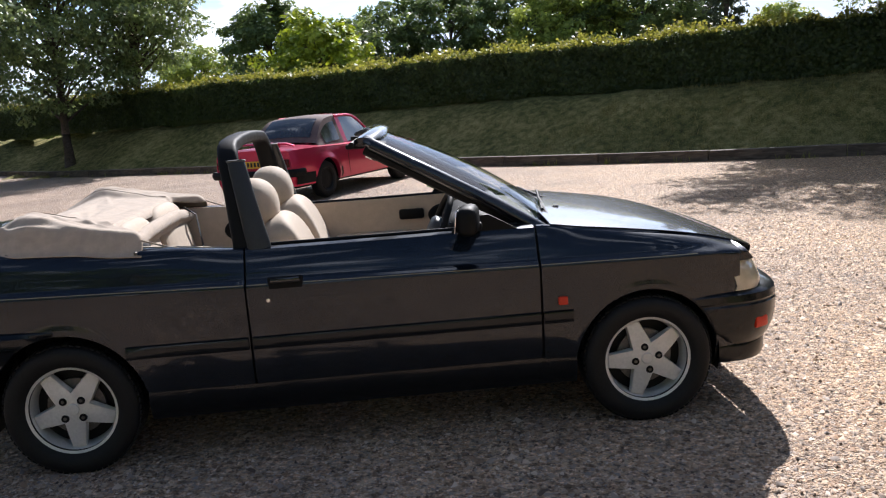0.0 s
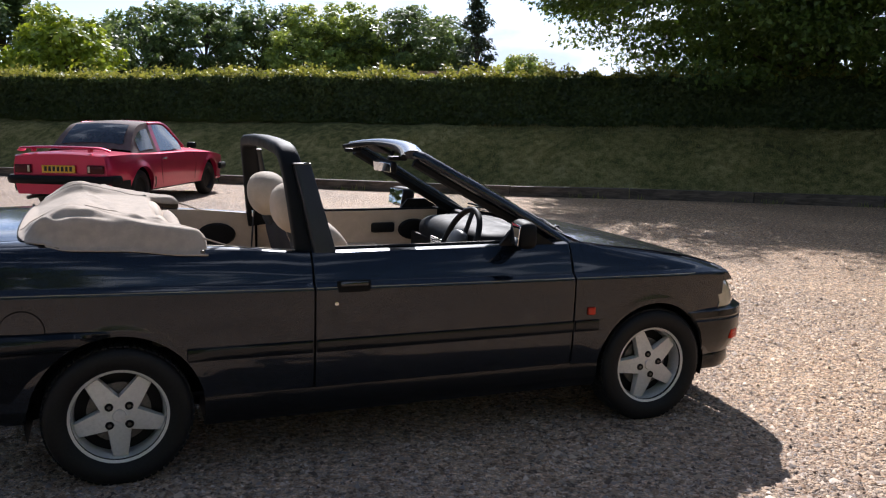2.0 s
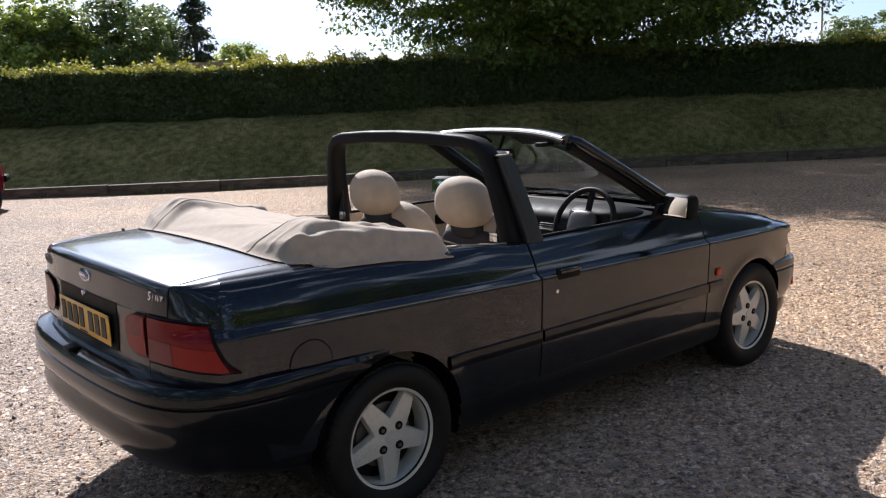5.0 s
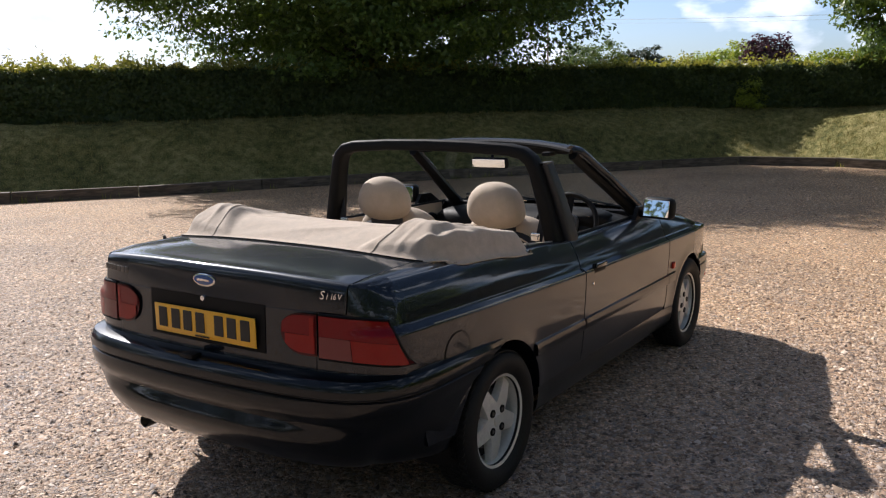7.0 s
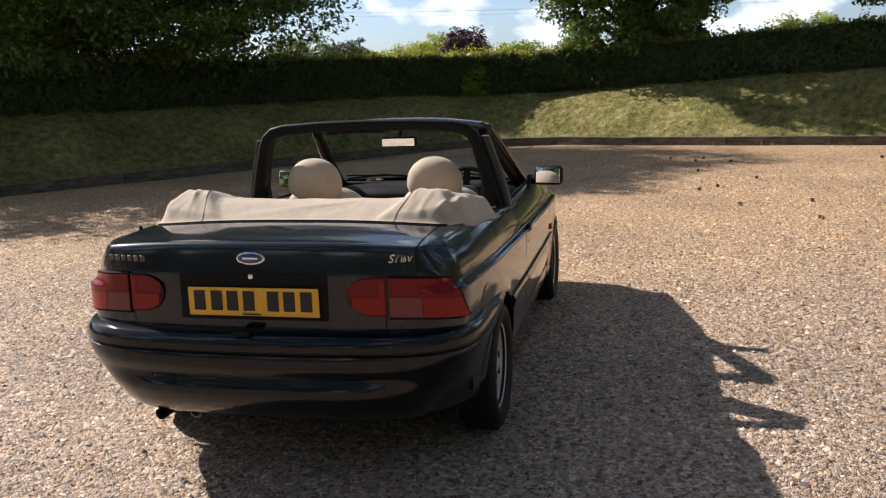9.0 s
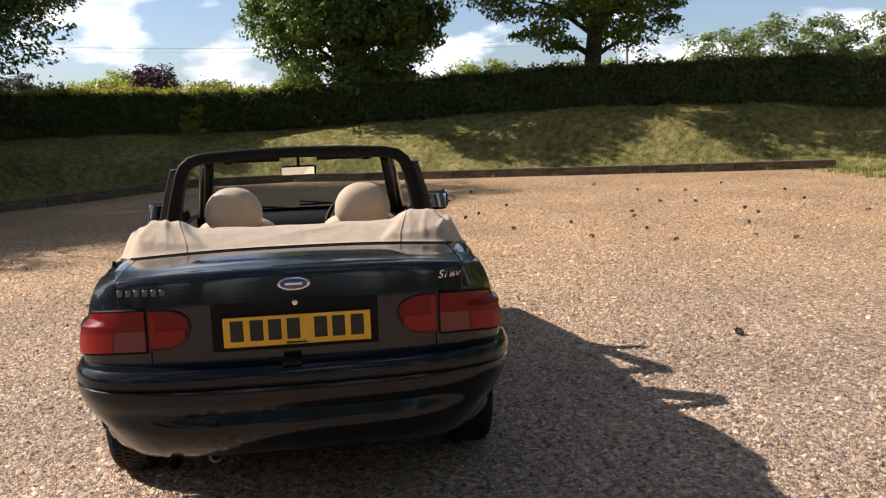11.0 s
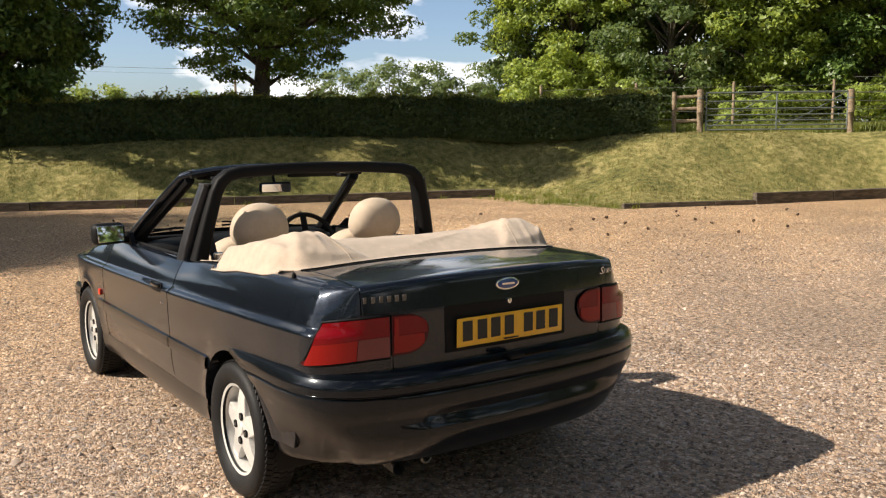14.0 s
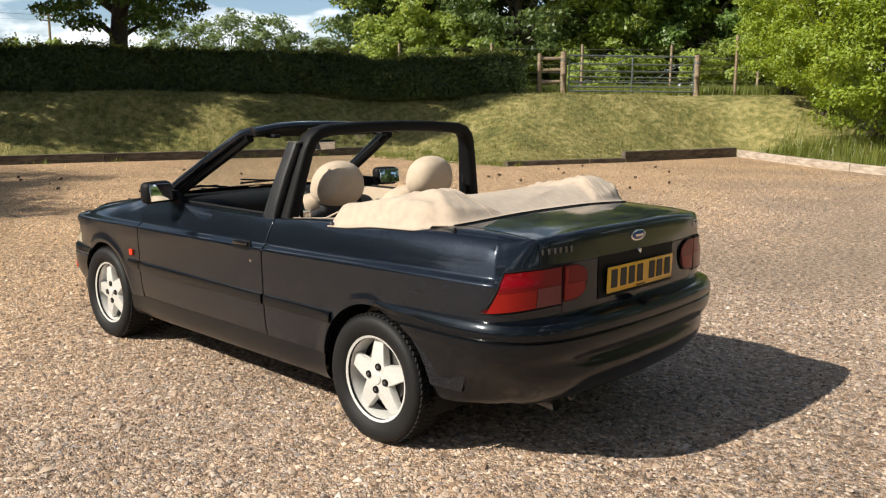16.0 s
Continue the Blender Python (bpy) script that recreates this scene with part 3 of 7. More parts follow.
def build_kerb():
    rng = random.Random(4)
    kerb = tagged(new("kerb"), "weathered timber sleepers edging the gravel", "kerb", kind="structure")

    def run(points, mat, top, length=2.4, thick=0.13, first=0.0):
        P = [Vector((*p, 0)) for p in points]
        segs = [(a, b, (b - a).length) for a, b in zip(P, P[1:])]
        total = sum(s[2] for s in segs)

        def at(d):
            for a, b, ln in segs:
                if d <= ln:
                    return a + (b - a) * (d / ln)
                d -= ln
            return P[-1]
        d = first
        while d < total - 0.3:
            e = min(d + length * rng.uniform(0.85, 1.0), total)
            a, b = at(d), at(e)
            mid, ln = (a + b) / 2, (b - a).length - 0.015
            h = top + rng.uniform(-0.015, 0.015) + 0.08
            g = rbox((0, 0, 0), (ln, thick, h), 0.012, 2)
            g = ([(v[0], v[1] + 0.006 * math.sin(v[0] * 3), v[2] + 0.005 * math.sin(v[0] * 4.1 + d)) for v in g[0]], g[1])
            ob = part("sleeper", g, mat, kerb, smooth=False)
            ob.matrix_basis = Matrix.Translation((mid.x, mid.y, top - h / 2 + ground_at(mid.x, mid.y) * 0.2)) @ Matrix.Rotation(math.atan2(b.y - a.y, b.x - a.x), 4, "Z") @ pose(0, 0, 0, rng.uniform(-3, 3), rng.uniform(-0.3, 0.3), 0)
            d = e
    run(YARD[1:20], WOODKERB, 0.19)
    run([(7.9, -11.2), (6.8, -14.1)], WOODKERB, 0.10)
    run([(6.8, -14.1), (5.85, -17.8)], WOODKERB, 0.24)
    run([(5.75, -17.85), (3.07, -16), (1.2, -14.9), (-3, -12.8), (-8, -10.7)], WOODPALE, 0.17, thick=0.16)


build_kerb()


def build_gravel():
    """Loose flint pebbles lying on the bed, thickest round the car."""
    rng = np.random.default_rng(7)
    spots = []
    for (x0, x1, y0, y1, per) in ((-3.4, 4.4, -3.4, 4.2, 1500), (-3.4, 7.5, -4.0, 6.5, 330), (0, 9, -9, -1.5, 620), (1, 12.5, -12, 0, 150), (7.5, 16, -6, 3.5, 130), (-3.4, 8, 4, 8, 160), (-1, 8, -14.5, -9, 240)):
        k = int((x1 - x0) * (y1 - y0) * per)
        spots.append(np.stack([rng.uniform(x0, x1, k), rng.uniform(y0, y1, k)], -1))
    P = np.concatenate(spots)
    P = P[beyond_kerb(P[:, 0], P[:, 1]) < -0.15]
    k = len(P)
    size = np.clip(rng.lognormal(math.log(0.0078), 0.40, k), 0.0035, 0.022)
    away = np.hypot(P[:, 0], P[:, 1])
    size = size * (1 + 0.18 * smooth01((away - 4.5) / 4))
    base = np.array([(1, 0, 0), (-0.5, 0.87, 0), (-0.5, -0.87, 0), (0, 0, 1.0)])
    jit = 1 + rng.uniform(-0.35, 0.35, (k, 4, 1))
    ang = rng.uniform(0, 2 * np.pi, k)
    L = base[None] * jit * size[:, None, None] * np.stack([rng.uniform(1.0, 1.6, k), rng.uniform(0.8, 1.2, k), rng.uniform(0.5, 0.9, k)], -1)[:, None, :]
    L[:, 3, :2] += rng.uniform(-0.5, 0.5, (k, 2)) * size[:, None]
    L[:, :, 2] += L[:, :, 0] * rng.uniform(-0.4, 0.4, (k, 1))
    c, s = np.cos(ang)[:, None], np.sin(ang)[:, None]
    V = np.stack([L[:, :, 0] * c - L[:, :, 1] * s + P[:, None, 0], L[:, :, 0] * s + L[:, :, 1] * c + P[:, None, 1],
                  L[:, :, 2] + (ground_z(P[:, 0], P[:, 1]) + size * 0.02)[:, None]], -1)
    F = (np.arange(k)[:, None, None] * 4 + np.array([(0, 1, 3), (1, 2, 3), (2, 0, 3)])[None]).reshape(-1, 3)
    ob = new("gravel", bulk_mesh("gravel", V.reshape(-1, 3), F, PEBBLE, False))
    tagged(ob, "loose tan and grey flint gravel on the yard", "gravel", kind="stuff")


build_gravel()

# ---- the dark green convertible ----
car = thing("car", pose(0, 0, CAR_LIFT, CAR_ROLL, CAR_PITCH, 0), "dark green convertible car with its beige hood folded down", "car")
# car frame: x forward, y to its left, z up from the ground, origin midway between the axles
AXLE, TRACK, HUB, ARCH_R, ARCH_F = 1.2625, 0.745, 0.285, 0.338, 0.325
car_w = curve([-2.10, -2.00, -1.9, -1.75, -1.5, -1.2, -0.5, 0.4, 1.0, 1.3, 1.55, 1.7, 1.82, 1.92], [0.66, 0.735, 0.775, 0.806, 0.825, 0.835, 0.842, 0.842, 0.836, 0.828, 0.808, 0.785, 0.75, 0.69])
car_crease = curve([-2.1, -1.6, -0.47, 0.8, 1.9], [0.792, 0.790, 0.769, 0.752, 0.735])
car_belt = curve([-2.1, -1.9, -1.5, -1.0, -0.8, -0.45, 0.1, 0.5, 0.80, 1.0, 1.2, 1.5, 1.7, 1.86], [0.950, 0.962, 0.968, 0.948, 0.938, 0.912, 0.912, 0.914, 0.912, 0.886, 0.860, 0.812, 0.762, 0.705])
car_mid = curve([-2.1, -2.0, -1.75, -1.5, -1.2, 0.7, 0.92, 1.2, 1.5, 1.75, 1.9], [0.955, 0.988, 1.003, 1.006, 1.006, 0.96, 0.935, 0.895, 0.838, 0.765, 0.70])


def belt_inset(x):
    if x > 0.75:
        return 0.085 + 0.03 * min(1, (x - 0.75) / 0.9)
    return 0.085 + 0.024 * roundness(min(x, 0.0))


def roundness(x):
    """0 at the doors, 1 where the shoulder rolls over on to the deck and on to the bonnet."""
    t = min(1.0, max(0.0, (-0.60 - x) / 0.55, (x - 0.85) / 0.5))
    return t * t * (3 - 2 * t)


def inset(z, zc, zt, full, rnd=0.0):
    """How far the flank lies inside its widest line: a soft ledge at the crease, then leaning in to the waist."""
    if z > zc:
        u = min(1.0, (z - zc) / max(zt - zc, 0.02))
        k = min(1.0, (z - zc) / 0.030)
        lean = u ** 1.5 * (1 - 0.7 * rnd) + 0.7 * rnd * (1 - math.sqrt(max(0.0, 1 - u * u)))
        return 0.026 * k * k * (3 - 2 * k) + (full - 0.026) * lean
    u = max(0.0, (zc - z) / (zc - 0.2))
    return 0.010 * max(0.0, min(1, u * 2.2) - 0.25) + 0.045 * max(0, u - 0.5) ** 1.6 * 3


def side_y(x, z):
    """Half width of the flank."""
    y = car_w(x) - inset(z, car_crease(x), car_belt(x), belt_inset(x), roundness(x))
    for xc, r in ((-AXLE, ARCH_R), (AXLE, ARCH_F)):
        d = math.hypot(x - xc, z - HUB)
        y += 0.009 * math.exp(-((d - r) / 0.045) ** 2)
    return y


def flank_bottom(x, sill):
    for xc, r in ((-AXLE, ARCH_R), (AXLE, ARCH_F)):
        if abs(x - xc) < r:
            return max(sill, HUB + math.sqrt(r * r - (x - xc) ** 2))
    return sill


def flank(x0, x1, sill=0.335, top=None, cap=0.05, edge=None):
    """One body side panel (left side) from x0 to x1, with the crease, arch lip and a turned-in top edge. edge(z): shifts of the two ends."""
    xs = set(np.linspace(x0, x1, max(6, int((x1 - x0) / 0.04))))
    for xc, r in ((-AXLE, ARCH_R), (AXLE, ARCH_F)):
        for a in np.linspace(0.0, math.pi, 33):
            x = xc + r * math.cos(a)
            if x0 < x < x1:
                xs.add(x)
    xs = sorted(xs)
    P = []
    for x in xs:
        zb, zc, zt = flank_bottom(x, sill), car_crease(x), (top(x) if top else car_belt(x))
        zc = min(zc, zt - 0.075)
        zs = list(np.linspace(zb, zc - 0.006, 12)) + list(np.linspace(zc, zc + 0.032, 6)) + list(zc + 0.032 + (zt - zc - 0.032) * np.sin(np.linspace(0.12, 1, 10) * math.pi / 2))
        arch = zb > sill + 1e-6
        col = [(x, side_y(x, zb) - (0.05 if arch else 0.03), zb + (0.002 if arch else -0.008)), (x, side_y(x, zb) - 0.004, zb)]
        col += [(x, side_y(x, z), z) for z in zs[1:]]
        y = side_y(x, zs[-1])
        col += [(x, y - cap * 0.35, zt + 0.007), (x, y - cap, zt + 0.008)]
        if edge:
            f = (x - x0) / (x1 - x0)
            col = [(p[0] + edge[0](p[2]) * (1 - f) + edge[1](p[2]) * f, p[1], p[2]) for p in col]
        P.append(col)
    V, F = grid(crisp(P))
    return V, [tuple(reversed(f)) for f in F]


rear_plan = curve([0.0, 0.25, 0.45, 0.58, 0.68, 0.735, 0.772, 0.795, 0.806], [-2.068, -2.063, -2.049, -2.030, -1.998, -1.966, -1.930, -1.890, -1.75])


def rear_x(y, z):
    """The tail panel: back of the boot and of the rear wings."""
    lean = 0.10 * max(0.0, z - 0.86) - 0.02 * max(0, 0.8 - z)
    return rear_plan(min(abs(y), 0.806)) + lean


def lip_z(y):
    return 0.985 - 0.035 * (abs(y) / 0.72) ** 3


def deck_z(x, y):
    ye = car_w(x) - belt_inset(x)
    return car_mid(x) - (car_mid(x) - car_belt(x) - 0.008) * min(1, abs(y) / ye) ** 2.6


def tail_grid(y0, y1, z0, z1, off=0.0, ny=14, nz=8, shape=None):
    """A patch of the tail between y0 and y1 (left side positive)."""
    P = []
    for y in np.linspace(y0, y1, ny):
        a, b = (shape(y) if shape else (z0, z1))
        row = []
        for z in np.linspace(a, b, nz):
            e = 1e-3
            nx, ny_ = -1.0, (rear_x(y + e, z) - rear_x(y - e, z)) / (2 * e)
            ln = math.hypot(nx, ny_)
            row.append((rear_x(y, z) + off * nx / ln, y + off * ny_ / ln, z))
        P.append(row)
    return grid(crisp(P, 0.003))


def corner_top(y):
    k = min(1.0, max(0.0, (y - 0.60) / 0.206))
    k = k * k * (3 - 2 * k)
    return (lip_z(y) - 0.004) * (1 - k) + car_belt(-1.75) * k


def corner_pt(y, z, off=0.0):
    """The rear wing where it turns from flank to tail: leans in above the crease as the flank does."""
    k = min(1.0, max(0.0, (y - 0.60) / 0.206))
    k = k * k * (3 - 2 * k)
    zc, zt = car_crease(-1.75), corner_top(y)
    u = min(1.0, max(0.0, (z - zc) / (zt - zc)))
    e = 1e-3
    ny, nx = 1.0, 0.0
    slope = (rear_plan(min(y + e, 0.806)) - rear_plan(y - e)) / (min(y + e, 0.806) - y + e)
    ln = math.hypot(1, slope)
    nx, ny = -1 / ln, slope / ln
    x = rear_plan(y) * k + rear_x(y, z) * (1 - k)
    d = inset(z, zc, zt, belt_inset(-1.75), 1.0) * k
    return (x - nx * (d - off), y - ny * (d - off), z)


def both_sides(name, geo, mat, label="", thick=0.0, parent=None, angle=40):
    """The same part on the left and on the right side of the car."""
    obs = [part(name, geo, mat, parent or car, label, angle=angle), part(name, flipped(geo), mat, parent or car, label, angle=angle)]
    if thick:
        for o in obs:
            slab(o, thick)
    return obs


def letter(name, text, at, size, mat, parent, shear=0.0):
    """Raised lettering on the tail, read from behind."""
    cu = bpy.data.curves.new(name, "FONT")
    cu.body, cu.size, cu.extrude, cu.shear = text, size, 0.0015, shear
    tmp = bpy.data.objects.new(name, cu)
    scene.collection.objects.link(tmp)
    me = bpy.data.meshes.new_from_object(tmp.evaluated_get(bpy.context.evaluated_depsgraph_get()))
    bpy.data.objects.remove(tmp)
    bpy.data.curves.remove(cu)
    me.materials.clear()
    me.materials.append(mat)
    me.transform(Matrix(((0, 0, -1, at[0]), (-1, 0, 0, at[1]), (0, 1, 0, at[2]), (0, 0, 0, 1))))
    ob = new(name, me)
    ob.parent = parent
    return ob


def welded(geo):
    """The same sheets with shared borders joined, so that they shade as one."""
    bm = bmesh.new()
    vs = [bm.verts.new(v) for v in geo[0]]
    for f in geo[1]:
        bm.faces.new([vs[i] for i in f])
    bmesh.ops.remove_doubles(bm, verts=bm.verts, dist=2e-4)
    bmesh.ops.recalc_face_normals(bm, faces=bm.faces)
    bm.verts.index_update()
    out = [tuple(v.co) for v in bm.verts], [tuple(v.index for v in f.verts) for f in bm.faces]
    bm.free()
    return out


def quarter_geo(gap):
    """The rear wing (left side): flank from the door to the tail, its corner, and the shoulder that rolls over to the boot lid."""
    def levels(zb, zc, zt):
        zc = min(zc, zt - 0.075)
        t = np.sin(np.linspace(0.12, 1, 12) * math.pi / 2)
        return list(np.linspace(zb, zc - 0.006, 12)) + list(np.linspace(zc, zc + 0.032, 6)) + list(zc + 0.032 + (zt - zc - 0.032) * t)
    cols = []
    for y in np.linspace(0.632, 0.800, 20):
        col = [corner_pt(y, z) for z in levels(0.60, car_crease(-1.75), corner_top(y))]
        cols.append([(col[0][0] + 0.03, col[0][1] - 0.03, 0.59)] + col)
    xs = set(np.linspace(-1.75, -0.47 - gap, 40))
    for a in np.linspace(0.0, math.pi, 33):
        x = -AXLE + ARCH_R * math.cos(a)
        if -1.75 < x < -0.47 - gap:
            xs.add(x)
    xs = sorted(xs)
    for x in xs:
        zb = flank_bottom(x, 0.335)
        col = [(x, side_y(x, z), z) for z in levels(zb, car_crease(x), car_belt(x))]
        cols.append([(x, col[0][1] - 0.05, zb + 0.002)] + col)
    side = grid(cols)
    # rolled top: towards the boot lid behind, a narrow ledge beside the cabin
    top = []
    edge = [c[-1] for c in cols]
    last = max(i for i, e in enumerate(edge) if e[0] < -1.30)
    for i, (ox, oy, oz) in enumerate(edge):
        if i <= last:
            ix = max(-1.985 + (-1.30 + 1.985) * (i / last) ** 1.6, rear_x(0.632, lip_z(0.632)) + 0.002) if i else ox
            iy, iz = 0.632, min(deck_z(ix, 0.632), lip_z(0.632) + 0.10 * (ix - rear_x(0.632, lip_z(0.632)))) if i else oz
        else:
            ix, iy, iz = ox, oy - 0.055, oz + 0.004
        top.append([(ox + (ix - ox) * t, oy + (iy - oy) * t, oz + (iz - oz) * t + (0.006 if i else 0.0) * math.sin(math.pi * min(1, t * 1.1)) ** 0.8) for t in (0, 0.1, 0.25, 0.5, 0.8, 1.0)])
    low = grid([[corner_pt(y, z) for z in np.linspace(0.60, 0.864, 10)] for y in np.linspace(0.520, 0.632, 9)])
    jamb = grid([[(p[0] + d, p[1] - q, p[2]) for p in cols[-1]] for d, q in ((0, 0), (0.001, 0.004), (0.0, 0.022))])
    return welded(join(side, grid(top), low, jamb))


def build_body():
    gap = 0.0045
    # front wings, doors, rear quarters
    front = lambda x: car_belt(x)
    both_sides("front_wing", flank(0.792 + gap, 1.700, 0.30, front, 0.02), PAINT, "dark green front wing", 0.004)
    tip = []
    for k, x in enumerate(list(np.linspace(1.699, 1.765, 9)) + [1.772]):
        zs = np.linspace(0.694 + 0.05 * (x - 1.70), car_belt(x) - 0.040 * (max(0.0, x - 1.70) / 0.066) ** 1.8, 8)
        d = 0.0 if k < 9 else 0.03
        col = [(x, side_y(x, z) - d, z) for z in zs]
        tip.append([(x, col[0][1] - 0.03, zs[0] - 0.002)] + col + [(x, col[-1][1] - 0.02, zs[-1] + 0.008)])
    V, F = grid(tip)
    both_sides("wing_tip", (V, [tuple(reversed(f)) for f in F]), PAINT, "", 0.004)
    doors = both_sides("door", flank(-0.47 + gap, 0.792 - gap, 0.335, None, 0.06), PAINT, "dark green closed door", 0.004)
    both_sides("rear_quarter", quarter_geo(gap), PAINT, "dark green rear quarter panel", angle=68)
    # boot lid: deck, lip and back face
    ys = np.concatenate([np.linspace(-0.628, 0.628, 41)])
    P = []
    for y in ys:
        xl, zl = rear_x(y, lip_z(y)), lip_z(y)
        col = [(x, y, min(deck_z(x, y), zl + 0.10 * (x - xl))) for x in np.linspace(-1.36, xl + 0.035, 16)]
        col += [(xl + 0.018, y, zl + 0.0025), (xl + 0.006, y, zl - 0.003), (xl - 0.001, y, zl - 0.015)]
        col += [(rear_x(y, z), y, z) for z in np.linspace(zl - 0.03, 0.864, 7)]
        P.append(col)
    V1, F1 = grid(crisp(P))
    lower = tail_grid(-0.516, 0.516, 0.615, 0.864, 0, 35, 9)
    lid = part("boot_lid", join((V1, F1), (lower[0], [tuple(reversed(f)) for f in lower[1]])), PAINT, car, "dark green boot lid")
    slab(lid, 0.004)
    # recess for the plate, its plate with barred lettering, badge, lock, scripts
    part("plate_surround", tail_grid(-0.300, 0.300, 0.692, 0.868, 0.003, 9, 4), BLACK, lid)
    plate = part("number_plate", rbox((-2.081, -0.006, 0.7635), (0.006, 0.530, 0.111), 0.004, 2, Matrix.Rotation(radians(-1.5), 4, "Y")), PLATE, lid, "yellow number plate")
    for i, y in enumerate((0.205, 0.135, 0.070, 0.003, -0.095, -0.160, -0.228)):
        part("letter_bar", rbox((-2.0855, y + 0.006, 0.768), (0.003, 0.047, 0.077), 0.002, 1), INK, plate)
    part("maker_bar", rbox((-2.0855, 0, 0.716), (0.003, 0.075, 0.006), 0.001, 1), INK, plate)
    turn = Matrix.Rotation(radians(90), 4, "Z") @ Matrix.Rotation(radians(-6), 4, "X")
    oval = lambda w, h, t: moved(([(v[0] * w, v[1], v[2] * h) for v in lathe([(0.0, -t), (0.85, -t), (1.0, -t * 0.5), (1.0, t)], 32)[0]], lathe([(0.0, -t), (0.85, -t), (1.0, -t * 0.5), (1.0, t)], 32)[1]), Matrix())
    badge = part("badge", moved(oval(0.058, 0.0245, 0.004), Matrix.Translation((-2.062, 0, 0.928)) @ Matrix.Rotation(radians(-90), 4, "Z")), CHROME, lid, "oval chrome-rimmed badge")
    part("badge_field", moved(oval(0.050, 0.0185, 0.003), Matrix.Translation((-2.0655, 0, 0.928)) @ Matrix.Rotation(radians(-90), 4, "Z")), BADGE_BLUE, badge)
    part("badge_script_bar", rbox((-2.0695, 0, 0.928), (0.002, 0.062, 0.009), 0.001, 1), CHROME, badge)
    part("boot_lock", moved(lathe([(0, -0.006), (0.010, -0.005), (0.012, 0.006)], 20), Matrix.Translation((-2.072, 0, 0.861)) @ Matrix.Rotation(radians(-90), 4, "Z")), CHROME, lid)
    for i in range(6):
        y = 0.616 - i * 0.030
        part("script_bar", rbox((rear_x(y, 0.918) - 0.002, y, 0.918), (0.004, 0.019, 0.024), 0.002, 1, Matrix.Rotation(math.atan2(-(rear_x(y + .01, .9) - rear_x(y - .01, .9)), 0.02) * -1, 4, "Z")), STEEL, lid)
    for text, y, z, size, lean in (("S", -0.530, 0.912, 0.044, 0.35), ("i", -0.555, 0.912, 0.036, 0.35), ("1", -0.571, 0.914, 0.030, 0.25), ("6", -0.582, 0.914, 0.030, 0.25), ("V", -0.598, 0.914, 0.030, 0.25)):
        letter("script_letter", text, (rear_x(y, 0.918) - 0.0025, y, z), size, CHROME, lid, lean)
    # black shell just inside the panels, so that the joints read dark
    xs = np.linspace(-1.72, 1.55, 90)
    inner = [[(x, side_y(x, z) - 0.024, z) for z in np.linspace(max(flank_bottom(x, 0.30) + 0.015, 0.30), car_belt(x) - 0.03, 8)] for x in xs]
    both_sides("inner_shell", grid(inner), BLACK)
    part("inner_tail", tail_grid(-0.66, 0.66, 0.56, 0.90, -0.03, 30, 4), BLACK, car)
    part("underbody", join(rbox((0, 0, 0.26), (3.5, 1.0, 0.08), 0.03), rbox((0.0, 0, 0.28), (1.75, 1.5, 0.09), 0.03), rbox((-1.74, 0, 0.42), (0.40, 1.20, 0.16), 0.05), rbox((1.62, 0, 0.32), (0.36, 1.36, 0.2), 0.05), rbox((1.25, 0, 0.30), (0.9, 1.0, 0.16), 0.05)), BLACK, car)
    # fuel flap
    P = []
    for r in np.linspace(0, 1, 5):
        P.append([(-1.60 + 0.078 * r * math.cos(t), side_y(-1.60, 0.66) + 0.0025 + (side_y(-1.60 + 0.078 * r * math.cos(t), 0.66 + 0.078 * r * math.sin(t)) - side_y(-1.60, 0.66)), 0.66 + 0.078 * r * math.sin(t)) for t in np.linspace(0, 2 * math.pi, 33)[:-1]])
    part("fuel_flap_gap", flipped(([(v[0] * 1.0 - (v[0] + 1.6) * -0.06, v[1] - 0.0012, v[2] + (v[2] - 0.66) * 0.06) for v in grid(P, close_v=True)[0]], grid(P, close_v=True)[1])), BLACK, car)
    part("fuel_flap", flipped(grid(P, close_v=True)), PAINT, car)
    # rub strips and the sills
    for x0, x1 in ((-0.995, -0.48), (-0.46, 0.785), (0.80, 0.93)):
        P = [[(x, side_y(x, z) + d, z) for d, z in ((-0.002, 0.492), (0.010, 0.496), (0.013, 0.512), (0.013, 0.532), (0.010, 0.546), (-0.002, 0.552))] for x in np.linspace(x0, x1, 14)]
        V, F = grid(P)
        both_sides("rub_strip", (V, [tuple(reversed(f)) for f in F]), BUMPER, "black rubbing strip")
    P = [[(x, side_y(x, 0.34) + d, z) for d, z in ((-0.03, 0.338), (-0.004, 0.334), (-0.002, 0.30), (-0.012, 0.24), (-0.035, 0.205), (-0.10, 0.20))] for x in np.linspace(-0.93, 0.94, 30)]
    V, F = grid(P)
    both_sides("sill", (V, [tuple(reversed(f)) for f in F]), BUMPER, "dark sill panel")
    # thin gold coachline along the crease
    for x0, x1 in ((-1.74, -0.478), (-0.462, 0.784), (0.800, 1.50)):
        P = [[(x, side_y(x, car_crease(x) + d) + 0.0015, car_crease(x) + d) for d in (0.0055, 0.0075, 0.0090)] for x in np.linspace(x0, x1, 30)]
        V, F = grid(P)
        part("coachline", flipped((V, F)), COACHLINE, car, "thin gold coachline")
